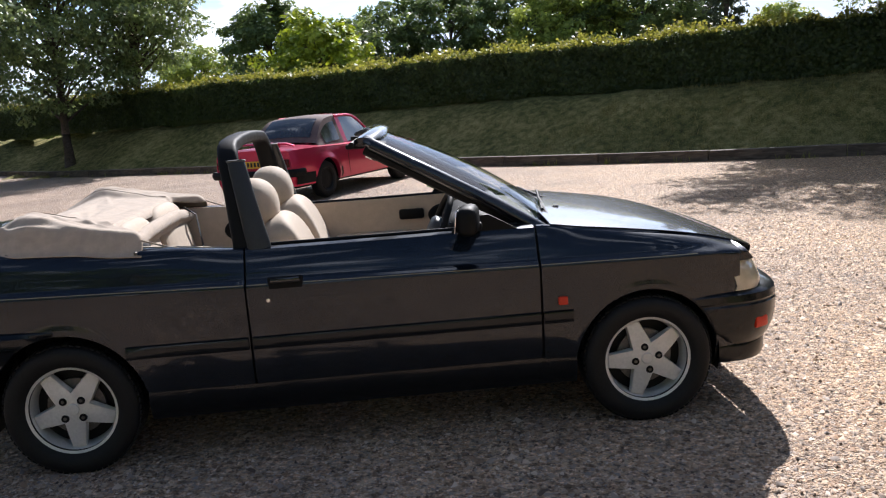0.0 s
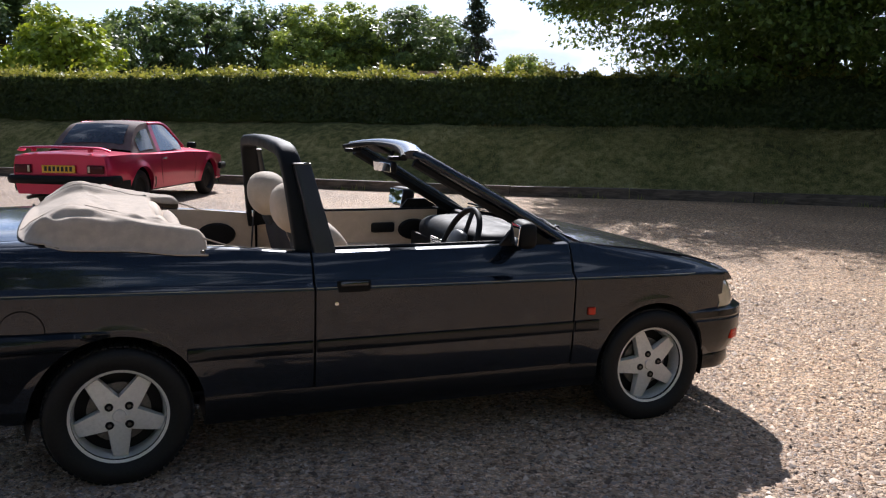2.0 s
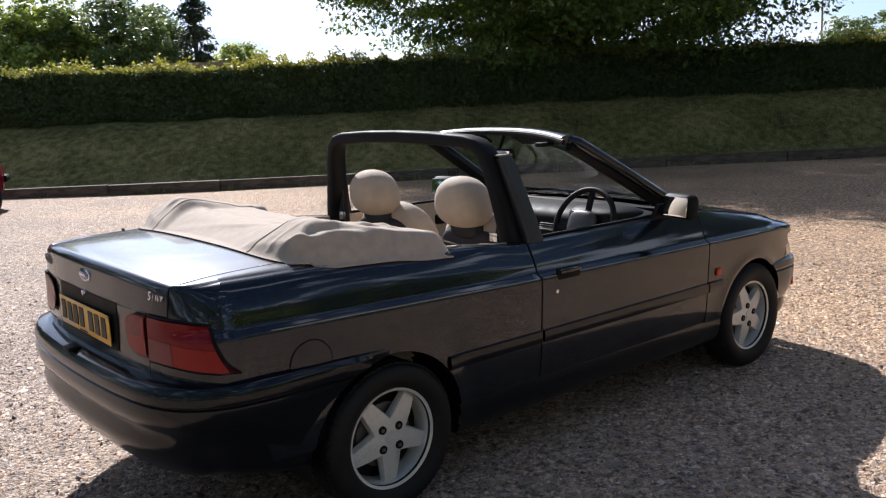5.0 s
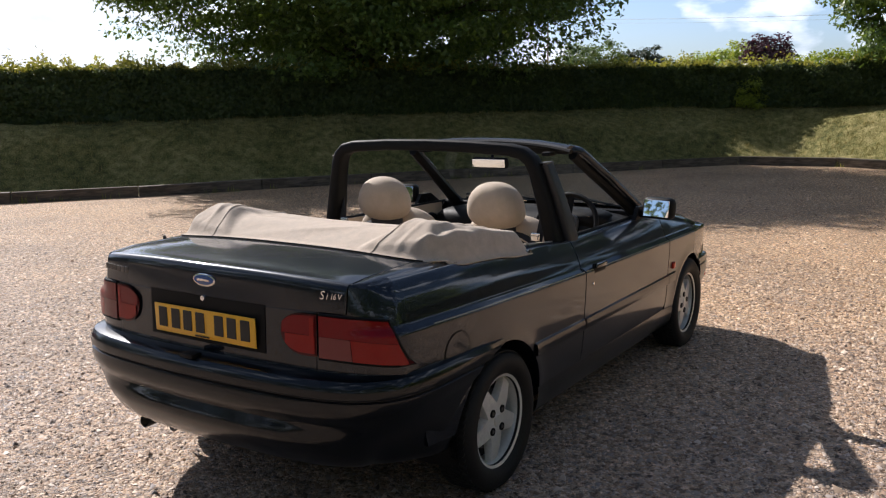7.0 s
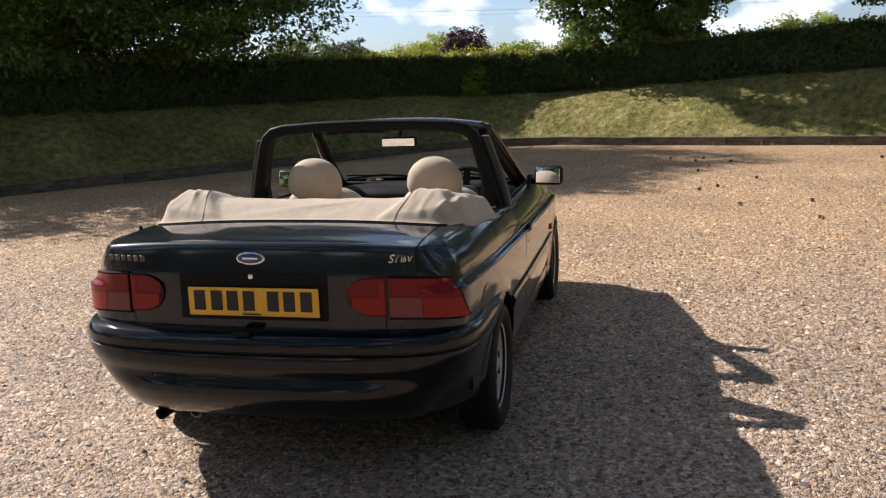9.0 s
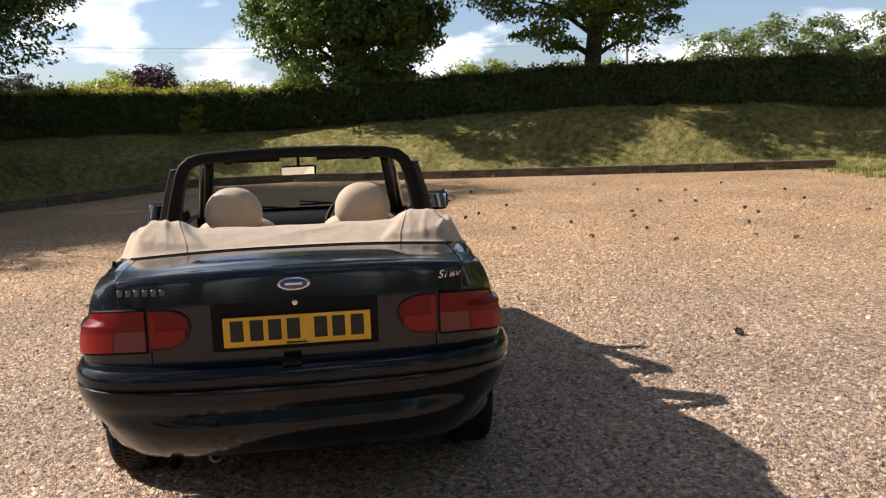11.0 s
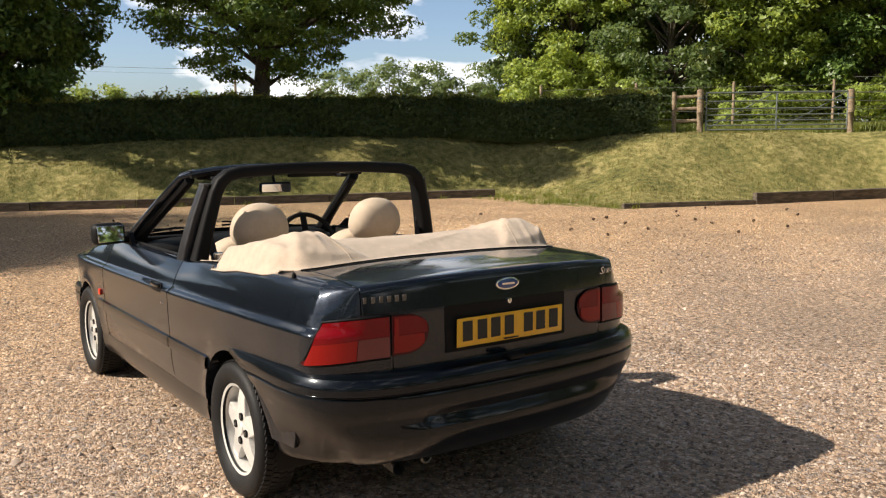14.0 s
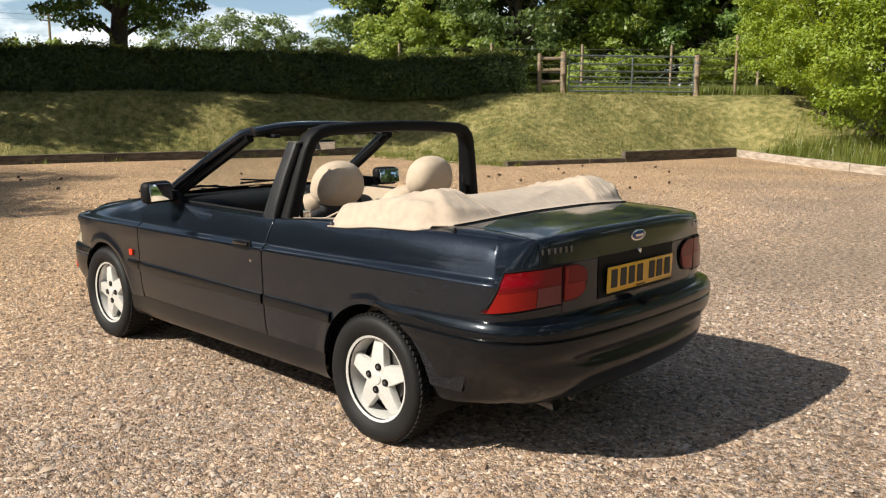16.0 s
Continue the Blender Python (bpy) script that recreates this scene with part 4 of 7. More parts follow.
    # door handles, locks, side repeaters
    for ob, s in zip(doors, (1, -1)):
        y = side_y(-0.30, 0.772)
        part("handle_recess", rbox((-0.300, s * (y - 0.003), 0.775), (0.150, 0.012, 0.056), 0.006, 2), BLACK, ob)
        part("door_handle", rbox((-0.300, s * (y + 0.009), 0.788), (0.128, 0.018, 0.024), 0.008, 2), GLOSS, ob, "black door handle")
        part("door_lock", moved(lathe([(0, -0.004), (0.008, -0.003), (0.0095, 0.004)], 16), Matrix.Translation((-0.378, s * (side_y(-0.378, 0.705) + 0.001), 0.705)) @ Matrix.Rotation(radians(180 if s > 0 else 0), 4, "Z")), CHROME, ob)
    for s in (1, -1):
        part("side_repeater", rbox((0.885, s * (side_y(0.885, 0.594) + 0.004), 0.594), (0.042, 0.016, 0.038), 0.006, 2), LENS_REDORANGE, car, "orange side indicator")
    # wheel arch liners
    for xc, r in ((-AXLE, ARCH_R), (AXLE, ARCH_F)):
        P = [[(xc + (r + 0.012) * math.cos(a), y, HUB + (r + 0.012) * math.sin(a)) for y in (0.79, 0.70, 0.50)] for a in np.linspace(-0.25, math.pi + 0.25, 28)]
        wall = [[(xc + q * (r + 0.012) * math.cos(a), 0.50, HUB + q * (r + 0.012) * math.sin(a)) for q in (0, 1)] for a in np.linspace(-0.25, math.pi + 0.25, 28)]
        both_sides("wheel_arch_liner", join(grid(P), grid(wall)), BLACK)
    return doors


doors = build_body()


def bumper(sgn, plan, xc, r, levels, name, label):
    """A wrap-round bumper. plan: (x, y) from side to middle; levels: (outward at the middle, height, outward at the corners)."""
    P = []
    px = [Vector(p) for p in plan]
    n = len(px)
    for i in range(2 * n - 1):
        k, s = (i, 1) if i < n else (2 * n - 2 - i, -1)
        a, b = px[max(k - 1, 0)], px[min(k + 1, n - 1)]
        t = (b - a).normalized() if k < n - 1 else Vector((0, -1))
        nrm = Vector((t.y, -t.x)) * (1 if sgn < 0 else -1)
        nrm = -nrm if nrm.y < -0.01 or (abs(nrm.y) < 0.01 and nrm.x * sgn < 0) else nrm
        mid = float(smooth01((k - n * 0.42) / (n * 0.35)))
        row = []
        for lv in levels:
            off, z = lv[0] * mid + lv[-1 if len(lv) == 3 else 0] * (1 - mid), lv[1]
            if len(lv) == 3 and off < 0 and z < 0.58:
                off *= 0.22 + 0.78 * float(smooth01(k / 7.0))
            x, y = px[k].x + nrm.x * off, px[k].y + nrm.y * off
            if k < 3:
                inside = r * r - (z - HUB) ** 2
                end = xc + sgn * math.sqrt(max(inside, 0.0004)) + sgn * 0.004
                x = end + (px[3].x - end) * k / 3.0
                y = side_y(x, 0.6) + (px[3].y - side_y(px[3].x, 0.6)) * k / 3.0 + off
            row.append((x, y * s, z))
        P.append(row)
    V, F = grid(crisp(P))
    if sgn > 0:
        F = [tuple(reversed(f)) for f in F]
    ob = part(name, (V, F), BUMPER, car, label, angle=32)
    slab(ob, 0.006)
    return ob


rear_plan_pts = [(-1.42, 0.84), (-1.55, 0.838), (-1.66, 0.834), (-1.75, 0.828), (-1.82, 0.821), (-1.88, 0.812), (-1.935, 0.793), (-1.985, 0.764), (-2.025, 0.726), (-2.06, 0.674), (-2.088, 0.60), (-2.106, 0.52), (-2.120, 0.40), (-2.130, 0.25), (-2.135, 0.12), (-2.136, 0.0)]
rear_bumper = bumper(-1, rear_plan_pts, -AXLE, ARCH_R,
       ((-0.07, 0.650, -0.07), (-0.025, 0.648, -0.025), (-0.004, 0.641, -0.004), (0.008, 0.626, 0.008), (0.012, 0.606, 0.012), (0.011, 0.590, 0.010), (0.002, 0.583, 0.001), (0.002, 0.576, 0.001), (0.010, 0.570, 0.009), (0.014, 0.552, 0.008), (0.013, 0.530, 0.001), (0.006, 0.512, -0.007),
        (-0.006, 0.494, -0.016), (-0.013, 0.480, -0.024), (-0.007, 0.458, -0.038), (0.001, 0.438, -0.052), (0.003, 0.424, -0.063), (-0.003, 0.405, -0.078), (-0.020, 0.372, -0.105), (-0.045, 0.338, -0.130), (-0.080, 0.308, -0.155), (-0.115, 0.288, -0.175), (-0.16, 0.280, -0.20)), "rear_bumper", "dark rear bumper with moulded grooves")
front_bumper = bumper(1, [(1.50, 0.83), (1.60, 0.815), (1.67, 0.805), (1.74, 0.79), (1.80, 0.765), (1.85, 0.73), (1.895, 0.68), (1.93, 0.60), (1.96, 0.48), (1.98, 0.33), (1.99, 0.17), (1.993, 0.0)], AXLE, ARCH_F,
       ((-0.06, 0.553), (-0.014, 0.550), (0.004, 0.538), (0.008, 0.512), (0.003, 0.504), (0.003, 0.497), (0.008, 0.489), (0.006, 0.44), (-0.006, 0.38), (-0.030, 0.325), (-0.048, 0.30), (-0.044, 0.285), (-0.044, 0.25), (-0.055, 0.220), (-0.10, 0.205)), "front_bumper", "dark front bumper")
part("tow_eye", rbox((-2.128, 0.02, 0.655), (0.05, 0.07, 0.018), 0.006), BLACK, rear_bumper)
for s in (1, -1):
    part("bumper_indicator", rbox((1.797, s * 0.750, 0.402), (0.082, 0.05, 0.054), 0.010, 2, Matrix.Rotation(s * radians(-29), 4, "Z")), LENS_REDORANGE, front_bumper, "orange front indicator")
part("exhaust_pipe", join(tube([(-1.75, 0.46, 0.285), (-1.90, 0.47, 0.268), (-2.00, 0.475, 0.262)], 0.025, 14, caps=False), tube([(-1.45, 0.42, 0.33), (-1.70, 0.455, 0.33)], 0.055, 14)), STEEL, car, "steel exhaust tailpipe")
part("tow_hook", tube([(-1.97, 0.33 + 0.022 * math.cos(t), 0.268 + 0.022 * math.sin(t)) for t in np.linspace(0, 6.28, 12)], 0.006, 6), STEEL, car)


def build_nose():
    P = [[(x, y, deck_z(x, y)) for y in np.linspace(-1, 1, 33) * (car_w(x) - belt_inset(x) - 0.006)] for x in np.linspace(0.86, 1.80, 30)]
    tip = [[(1.80 + 0.065 * math.sin(1.57 * t) - 0.085 * (y / 0.66) ** 2 * t, y, deck_z(1.80, y) + (0.684 - deck_z(1.80, y)) * (1 - math.cos(1.57 * t))) for y in np.linspace(-1, 1, 33) * (car_w(1.80) - belt_inset(1.8) - 0.006)] for t in np.linspace(0.12, 1, 9)]
    bonnet = part("bonnet", grid(crisp(P + tip)), PAINT, car, "dark green bonnet")
    slab(bonnet, 0.004, 1.0)
    for s in (1, -1):
        part("washer_jet", rbox((0.98, s * 0.28, deck_z(0.98, 0.28) + 0.006), (0.03, 0.022, 0.012), 0.004), BLACK, bonnet)
    part("nose_panel", grid([[(1.84 - 0.14 * (y / 0.7) ** 2, y, z) for z in np.linspace(0.56, 0.70, 5)] for y in np.linspace(-0.7, 0.7, 25)]), PAINT, car)
    part("grille", grid([[(1.852 - 0.14 * (y / 0.7) ** 2, y, z) for z in np.linspace(0.60, 0.66, 4)] for y in np.linspace(-0.40, 0.40, 15)]), BLACK, car)
    lamp = curve([0.42, 0.55, 0.65, 0.72, 0.757, 0.776, 0.786], [1.885, 1.873, 1.852, 1.822, 1.785, 1.745, 1.690])
    for s in (1, -1):
        ys = [0.42, 0.48, 0.54, 0.60, 0.65, 0.69, 0.72, 0.742, 0.757, 0.768, 0.776, 0.782, 0.786]
        P = [[(lamp(y) - 0.055 * (k / 6) ** 1.5 - (0.012 if k in (0, 6) else 0), s * (y + 0.004 - 0.004 * (k / 6)), 0.558 + (0.146 - 0.012 * (y - 0.42) / 0.36) * k / 6) for k in range(7)] for y in ys]
        V, F = grid(crisp(P))
        hl = part("headlamp", (V, F if s > 0 else [tuple(reversed(f)) for f in F]), LENS_CLEAR, car, "cream-tinted clear headlamp")
        slab(hl, 0.02)
        part("lamp_rim", tube([(lamp(y) - 0.062, s * (y - 0.004), 0.708 - 0.012 * (y - 0.42) / 0.36) for y in ys], 0.006, 6), BLACK, hl)
    # scuttle between bonnet and windscreen, wipers
    P = [[(x, y, 0.93 - 0.05 * (abs(y) / 0.72) ** 3 - 0.015 * (1 - t)) for y in np.linspace(-0.72, 0.72, 17)] for t, x in zip(np.linspace(0, 1, 4), (0.80, 0.83, 0.87, 0.90))]
    part("scuttle_panel", grid(P), BLACK, car)


build_nose()

# windscreen: corners at the foot and at the header
FOOT, HEAD = 0.655, 0.535
scr_foot = lambda y: Vector((0.955 - 0.13 * (abs(y) / FOOT) ** 2, y, 0.925 - 0.02 * (abs(y) / FOOT) ** 2))
scr_head = lambda y: Vector((0.175 - 0.085 * (abs(y) / HEAD) ** 2, y, 1.345 - 0.035 * (abs(y) / HEAD) ** 2.5))


def build_screen():
    frame_ob = part("windscreen_frame", join(
        *[tube([scr_foot(s * FOOT) + Vector((0.03, s * 0.02, -0.03)), scr_foot(s * FOOT).lerp(scr_head(s * HEAD), 0.25) + Vector((0, s * 0.008, 0.004)), scr_foot(s * FOOT).lerp(scr_head(s * HEAD), 0.6) + Vector((0, s * 0.008, 0.010)), scr_head(s * HEAD) + Vector((0.02, s * 0.004, 0.0)), scr_head(s * (HEAD - 0.05)) + Vector((-0.02, 0, 0.012))], [0.040, 0.038, 0.036, 0.034, 0.030], 12, (1.0, 0.8)) for s in (1, -1)],
        tube([scr_head(y) + Vector((-0.025, 0, 0.010)) for y in np.linspace(-HEAD + 0.02, HEAD - 0.02, 17)], 0.036, 12, (1.35, 0.62))), PAINT, car, "dark green windscreen frame")
    glass = part("windscreen", grid([[scr_foot(u * FOOT).lerp(scr_head(u * HEAD), t) + Vector((0.03 * math.sin(math.pi * t) * (1 - u * u), 0, 0.02 * math.sin(math.pi * t))) for t in np.linspace(0.01, 0.99, 9)] for u in np.linspace(-0.99, 0.99, 21)]), GLASS, car, "clear windscreen")
    glass.visible_shadow = False
    part("header_seal", tube([scr_head(y) + Vector((-0.075, 0, 0.004)) for y in np.linspace(-HEAD, HEAD, 15)], 0.013, 8), BLACK, frame_ob)
    for s in (1, -1):
        part("header_latch", rbox((0.03, s * 0.40, 1.30), (0.09, 0.05, 0.022), 0.008), BLACK, frame_ob)
        part("sun_visor", rbox((0.13, s * 0.28, 1.318), (0.10, 0.34, 0.018), 0.008, 2, Matrix.Rotation(radians(28), 4, "Y")), BLACK, frame_ob)
    # black inner trim of the pillars
    for s in (1, -1):
        part("pillar_trim", tube([scr_foot(s * FOOT).lerp(scr_head(s * HEAD), t) + Vector((-0.035, -s * 0.02, -0.005)) for t in np.linspace(0, 0.97, 5)], [0.042, 0.032, 0.03, 0.03, 0.028], 8), BLACK, frame_ob)
    mir = part("rear_view_mirror", rbox((0.10, 0.0, 1.235), (0.035, 0.215, 0.062), 0.016, 3, Matrix.Rotation(radians(9), 4, "Z") @ Matrix.Rotation(radians(-3.5), 4, "Y")), BLACK, car, "black rear-view mirror")
    part("mirror_glass", rbox((0.080, 0.003, 1.233), (0.004, 0.198, 0.048), 0.002, 1, Matrix.Rotation(radians(9), 4, "Z") @ Matrix.Rotation(radians(-3.5), 4, "Y")), MIRROR, mir)
    part("mirror_stem", tube([(0.115, 0, 1.26), (0.15, 0, 1.33)], 0.009, 8), BLACK, mir)
    for y0, y1 in ((0.10, 0.60), (-0.55, 0.02)):
        a, b = scr_foot(y0), scr_foot(y1)
        part("wiper", join(tube([a + Vector((0.03, 0, 0.008)), a.lerp(b, 0.5) + Vector((0.0, 0, 0.045)), b + Vector((-0.01, 0, 0.03))], 0.007, 6), tube([a.lerp(b, 0.2) + Vector((0.004, 0, 0.03)), b + Vector((-0.012, 0, 0.055))], 0.006, 6)), BLACK, car, "black wiper arm")
    # door mirrors
    for s in (1, -1):
        tilt = Matrix.Rotation(s * radians(13.4 if s > 0 else 11.5), 4, "Z")
        m = part("door_mirror", join(rbox((0.49, s * 0.868, 0.985), (0.085, 0.185, 0.122), 0.032, 3, tilt), rbox((0.52, s * 0.772, 0.945), (0.07, 0.09, 0.04), 0.015, 2)), BLACK, car, "black door mirror")
        part("mirror_glass", rbox((0.444, s * 0.865, 0.987), (0.006, 0.155, 0.094), 0.002, 1, tilt @ Matrix.Rotation(radians(9.0 if s > 0 else 7.5), 4, 'Y')), MIRROR, m)
        part("mirror_foot", moved(prism([(0.40, 0.90), (0.72, 0.905), (0.58, 0.985), (0.47, 0.985)], -0.012, 0.012), Matrix.Translation((0.01, s * 0.742, 0.0))), BLACK, m)


build_screen()


def build_rollbar():
    """The padded hoop behind the front seats with a quarter-window post at each side."""
    path = [(-0.460, 0.690, 0.86), (-0.478, 0.664, 0.98), (-0.498, 0.632, 1.12), (-0.517, 0.598, 1.25), (-0.526, 0.574, 1.300), (-0.532, 0.535, 1.332), (-0.535, 0.47, 1.347), (-0.54, 0.25, 1.359), (-0.541, 0.0, 1.363)]
    path = path + [(x, -y, z) for x, y, z in path[-2::-1]]
    thick = [0.060, 0.055, 0.050, 0.046, 0.045, 0.044, 0.043, 0.042, 0.042]
    hoop = part("roll_hoop", tube(path, thick + thick[-2::-1], 20, (0.70, 1.0), up=(1, 0, 0), square=0.5), BLACK, car, "black padded roll-over hoop")
    for s in (1, -1):
        part("window_post", tube([(-0.405, s * 0.728, 0.905), (-0.425, s * 0.712, 1.0), (-0.452, s * 0.680, 1.13), (-0.478, s * 0.642, 1.255), (-0.484, s * 0.632, 1.285)], [0.050, 0.046, 0.041, 0.038, 0.036], 20, (0.58, 1.0), up=(1, 0, 0), square=0.4), SATIN, hoop, "black window guide post")
        part("post_cap", rbox((-0.484, s * 0.632, 1.288), (0.080, 0.045, 0.009), 0.004), STEEL, hoop)
        part("belt_guide", rbox((-0.475, s * 0.648, 1.09), (0.03, 0.025, 0.075), 0.008), BLACK, hoop)
        part("seat_belt", tube([(-0.475, s * 0.632, 1.09), (-0.50, s * 0.60, 0.9), (-0.52, s * 0.58, 0.66)], 0.022, 6, (0.15, 1.0), up=(0, 1, 0)), DARKCLOTH, hoop)
        part("belt_buckle", rbox((-0.505, s * 0.590, 0.93), (0.012, 0.05, 0.04), 0.004), CHROME, hoop)


build_rollbar()


def build_hood():
    """The folded hood under its beige tonneau, lumpy over the frame."""
    soft_max = lambda a, b, k=0.014: max(a, b) + max(0.0, k - abs(a - b)) ** 2 / (4 * k)
    soft_min = lambda a, b, k=0.014: -soft_max(-a, -b, k)
    ease = lambda t: float(smooth01(t))
    rear = lambda u: -1.632 + 0.012 * abs(u) ** 2 + 0.04 * abs(u) ** 10
    front = lambda u: -1.055 + 0.155 * ease((abs(u) - 0.72) / 0.16)

    def rim(x):
        """Where the cover ends at the side: on the deck behind, over the shoulder further forward."""
        k = ease((x + 1.63) / 0.22)
        z = car_belt(x) - 0.010 - 0.010 * ease((x + 1.2) / 0.2)
        return 0.668 + (side_y(x, z) + 0.007 - 0.668) * k, deck_z(x, 0.668) + 0.003 + (z - deck_z(x, 0.668) - 0.003) * k
    # folds: where, which way (degrees), how long, how wide, how high
    rf = random.Random(31)
    folds = []
    for s in (1, -1):
        for k in range(20):
            folds.append((rf.uniform(-1.52, -0.98), s * rf.uniform(0.50, 0.74), s * rf.uniform(-14, 42), rf.uniform(0.06, 0.17), rf.uniform(0.008, 0.018), rf.uniform(0.004, 0.010) * rf.choice((1, 1, -0.8))))
        for a in (70, 95, 118):
            folds.append((-1.53, s * (0.54 + 0.0015 * (a - 95)), (90 - a) * s, 0.09, 0.014, 0.003))
        folds.append((-1.36, s * 0.36, s * 62, 0.10, 0.018, -0.006))
    for k in range(12):
        folds.append((rf.uniform(-1.56, -1.15), rf.uniform(-0.42, 0.42), rf.uniform(70, 110), rf.uniform(0.10, 0.25), rf.uniform(0.012, 0.03), rf.uniform(0.003, 0.007) * rf.choice((1, -1))))

    def height(x, y):
        a = abs(y)
        sag = 0.010 * (1 - min(1, a / 0.5) ** 2)
        panel = soft_min(0.999 + 0.40 * (x + 1.632), 1.080 - 0.12 * (x + 1.42), 0.03) - sag
        hy = 0.545 + 0.16 * ease((x + 1.36) / 0.45)
        flat = 0.050 - 0.035 * ease((x + 1.36) / 0.45)
        inner, outer = 1.123 - 0.85 * max(0, hy - a - flat), 1.123 - 1.15 * max(0, a - hy - flat)
        horn = soft_min(soft_min(0.999 + 0.62 * (x + 1.632), 1.121 - 0.245 * (x + 1.43), 0.035), soft_min(inner, outer), 0.02)
        z = soft_max(panel, horn, 0.02)
        for fx, fy, ang, ln, w, h in folds:
            dx, dy = x - fx, y - fy
            c, sn = math.cos(radians(ang)), math.sin(radians(ang))
            p, q = dx * c + dy * sn, -dx * sn + dy * c
            if abs(p) < 2 * ln and abs(q) < 3 * w:
                z += h * math.exp(-(p / ln) ** 2 - (q / w) ** 2)
        return z + 0.0025 * noise.noise(Vector((x * 9, y * 9, 1.0)))
    nu, nv = 161, 71
    P = []
    for i in range(nu):
        u = -1 + 2 * i / (nu - 1)
        row = []
        for j in range(nv):
            v = j / (nv - 1)
            x = rear(u) + (front(u) - rear(u)) * v
            ye, ze = rim(x)
            y = u * ye
            z = height(x, y)
            k = ease((abs(u) - 0.90) / 0.10)
            z = z * (1 - k) + ze * k
            kv = ease(1 - v / 0.09)
            z = z * (1 - kv) + (deck_z(x, y) + 0.003) * kv
            if abs(y) < side_y(x, car_belt(x)) - 0.002:
                z = max(z, deck_z(x, y) + 0.004)
            if v > 0.94:
                z -= 0.035 * ((v - 0.94) / 0.06) ** 2 * (1 - k)
            row.append((x, y, z))
        P.append(row)
    V, F = grid(P)
    ob = part("hood_cover", (V, [tuple(reversed(f)) for f in F]), HOODCLOTH, car, "creased beige cloth cover stretched over the folded hood", angle=80)
    slab(ob, 0.005, -1)
    # hem, straps, press studs and seams
    part("edge_piping", tube([P[i][0] for i in range(2, nu - 2)], 0.0028, 6), BLACK, ob, "dark piping")
    half = 0.70
    for s in (1, -1):
        end = P[nu - 1 if s > 0 else 0][nv - 1]
        part("press_stud", moved(lathe([(0, -0.004), (0.007, -0.003), (0.009, 0.003)], 12), Matrix.Translation((end[0] - 0.022, end[1], end[2] + 0.014)) @ Matrix.Rotation(radians(180 if s > 0 else 0), 4, "Z")), STEEL, ob)
        part("elastic_strap", tube([(end[0] - 0.01, s * 0.715, 0.985), (-0.80, s * 0.70, 0.945), (-0.70, s * 0.69, 0.925)], 0.004, 6), HOODCLOTH, ob)
        part("hem", tube([P[nu - 1 if s > 0 else 0][j] for j in range(1, nv)], 0.0035, 6), HOODCLOTH, ob)
    seam = lambda yy: [Vector(P[int(round((yy / half + 1) / 2 * (nu - 1)))][j]) + Vector((0, 0, 0.001)) for j in range(1, nv - 3)]
    for yy in (0.455, -0.455):
        part("seam", tube(seam(yy), 0.0018, 5), HOODCLOTH, ob)
    # folded hood bulk showing at the front of the cover
    part("folded_hood", join(*[tube([(-1.0 - 0.02 * k, -0.62, 0.915 - 0.03 * k), (-0.995 - 0.02 * k, -0.3, 0.955 - 0.03 * k), (-0.99 - 0.02 * k, 0, 0.96 - 0.03 * k), (-0.995 - 0.02 * k, 0.3, 0.955 - 0.03 * k), (-1.0 - 0.02 * k, 0.62, 0.915 - 0.03 * k)], 0.036, 10) for k in range(2)]), HOODCLOTH, car)
    part("aerial", join(tube([(-1.641, 0.712, 0.955), (-1.641, 0.712, 0.966), (-1.644, 0.712, 0.985)], [0.014, 0.010, 0.006], 10)), BLACK, car, "short black aerial base")


build_hood()


def superell(c, r, e=2.6, nu=28, nv=16, warp=None):
    """A cushion-like rounded block."""
    P = []
    sg = lambda t, k: math.copysign(abs(t) ** k, t)
    k = 2 / e
    for j in range(nv + 1):
        b = -math.pi / 2 + math.pi * j / nv
        row = []
        for i in range(nu):
            a = 2 * math.pi * i / nu
            p = Vector((r[0] * sg(math.cos(b), k) * sg(math.cos(a), k), r[1] * sg(math.cos(b), k) * sg(math.sin(a), k), r[2] * sg(math.sin(b), k)))
            row.append(tuple(Vector(c) + (warp(p) if warp else p)))
        P.append(row)
    return grid(P, close_v=True)


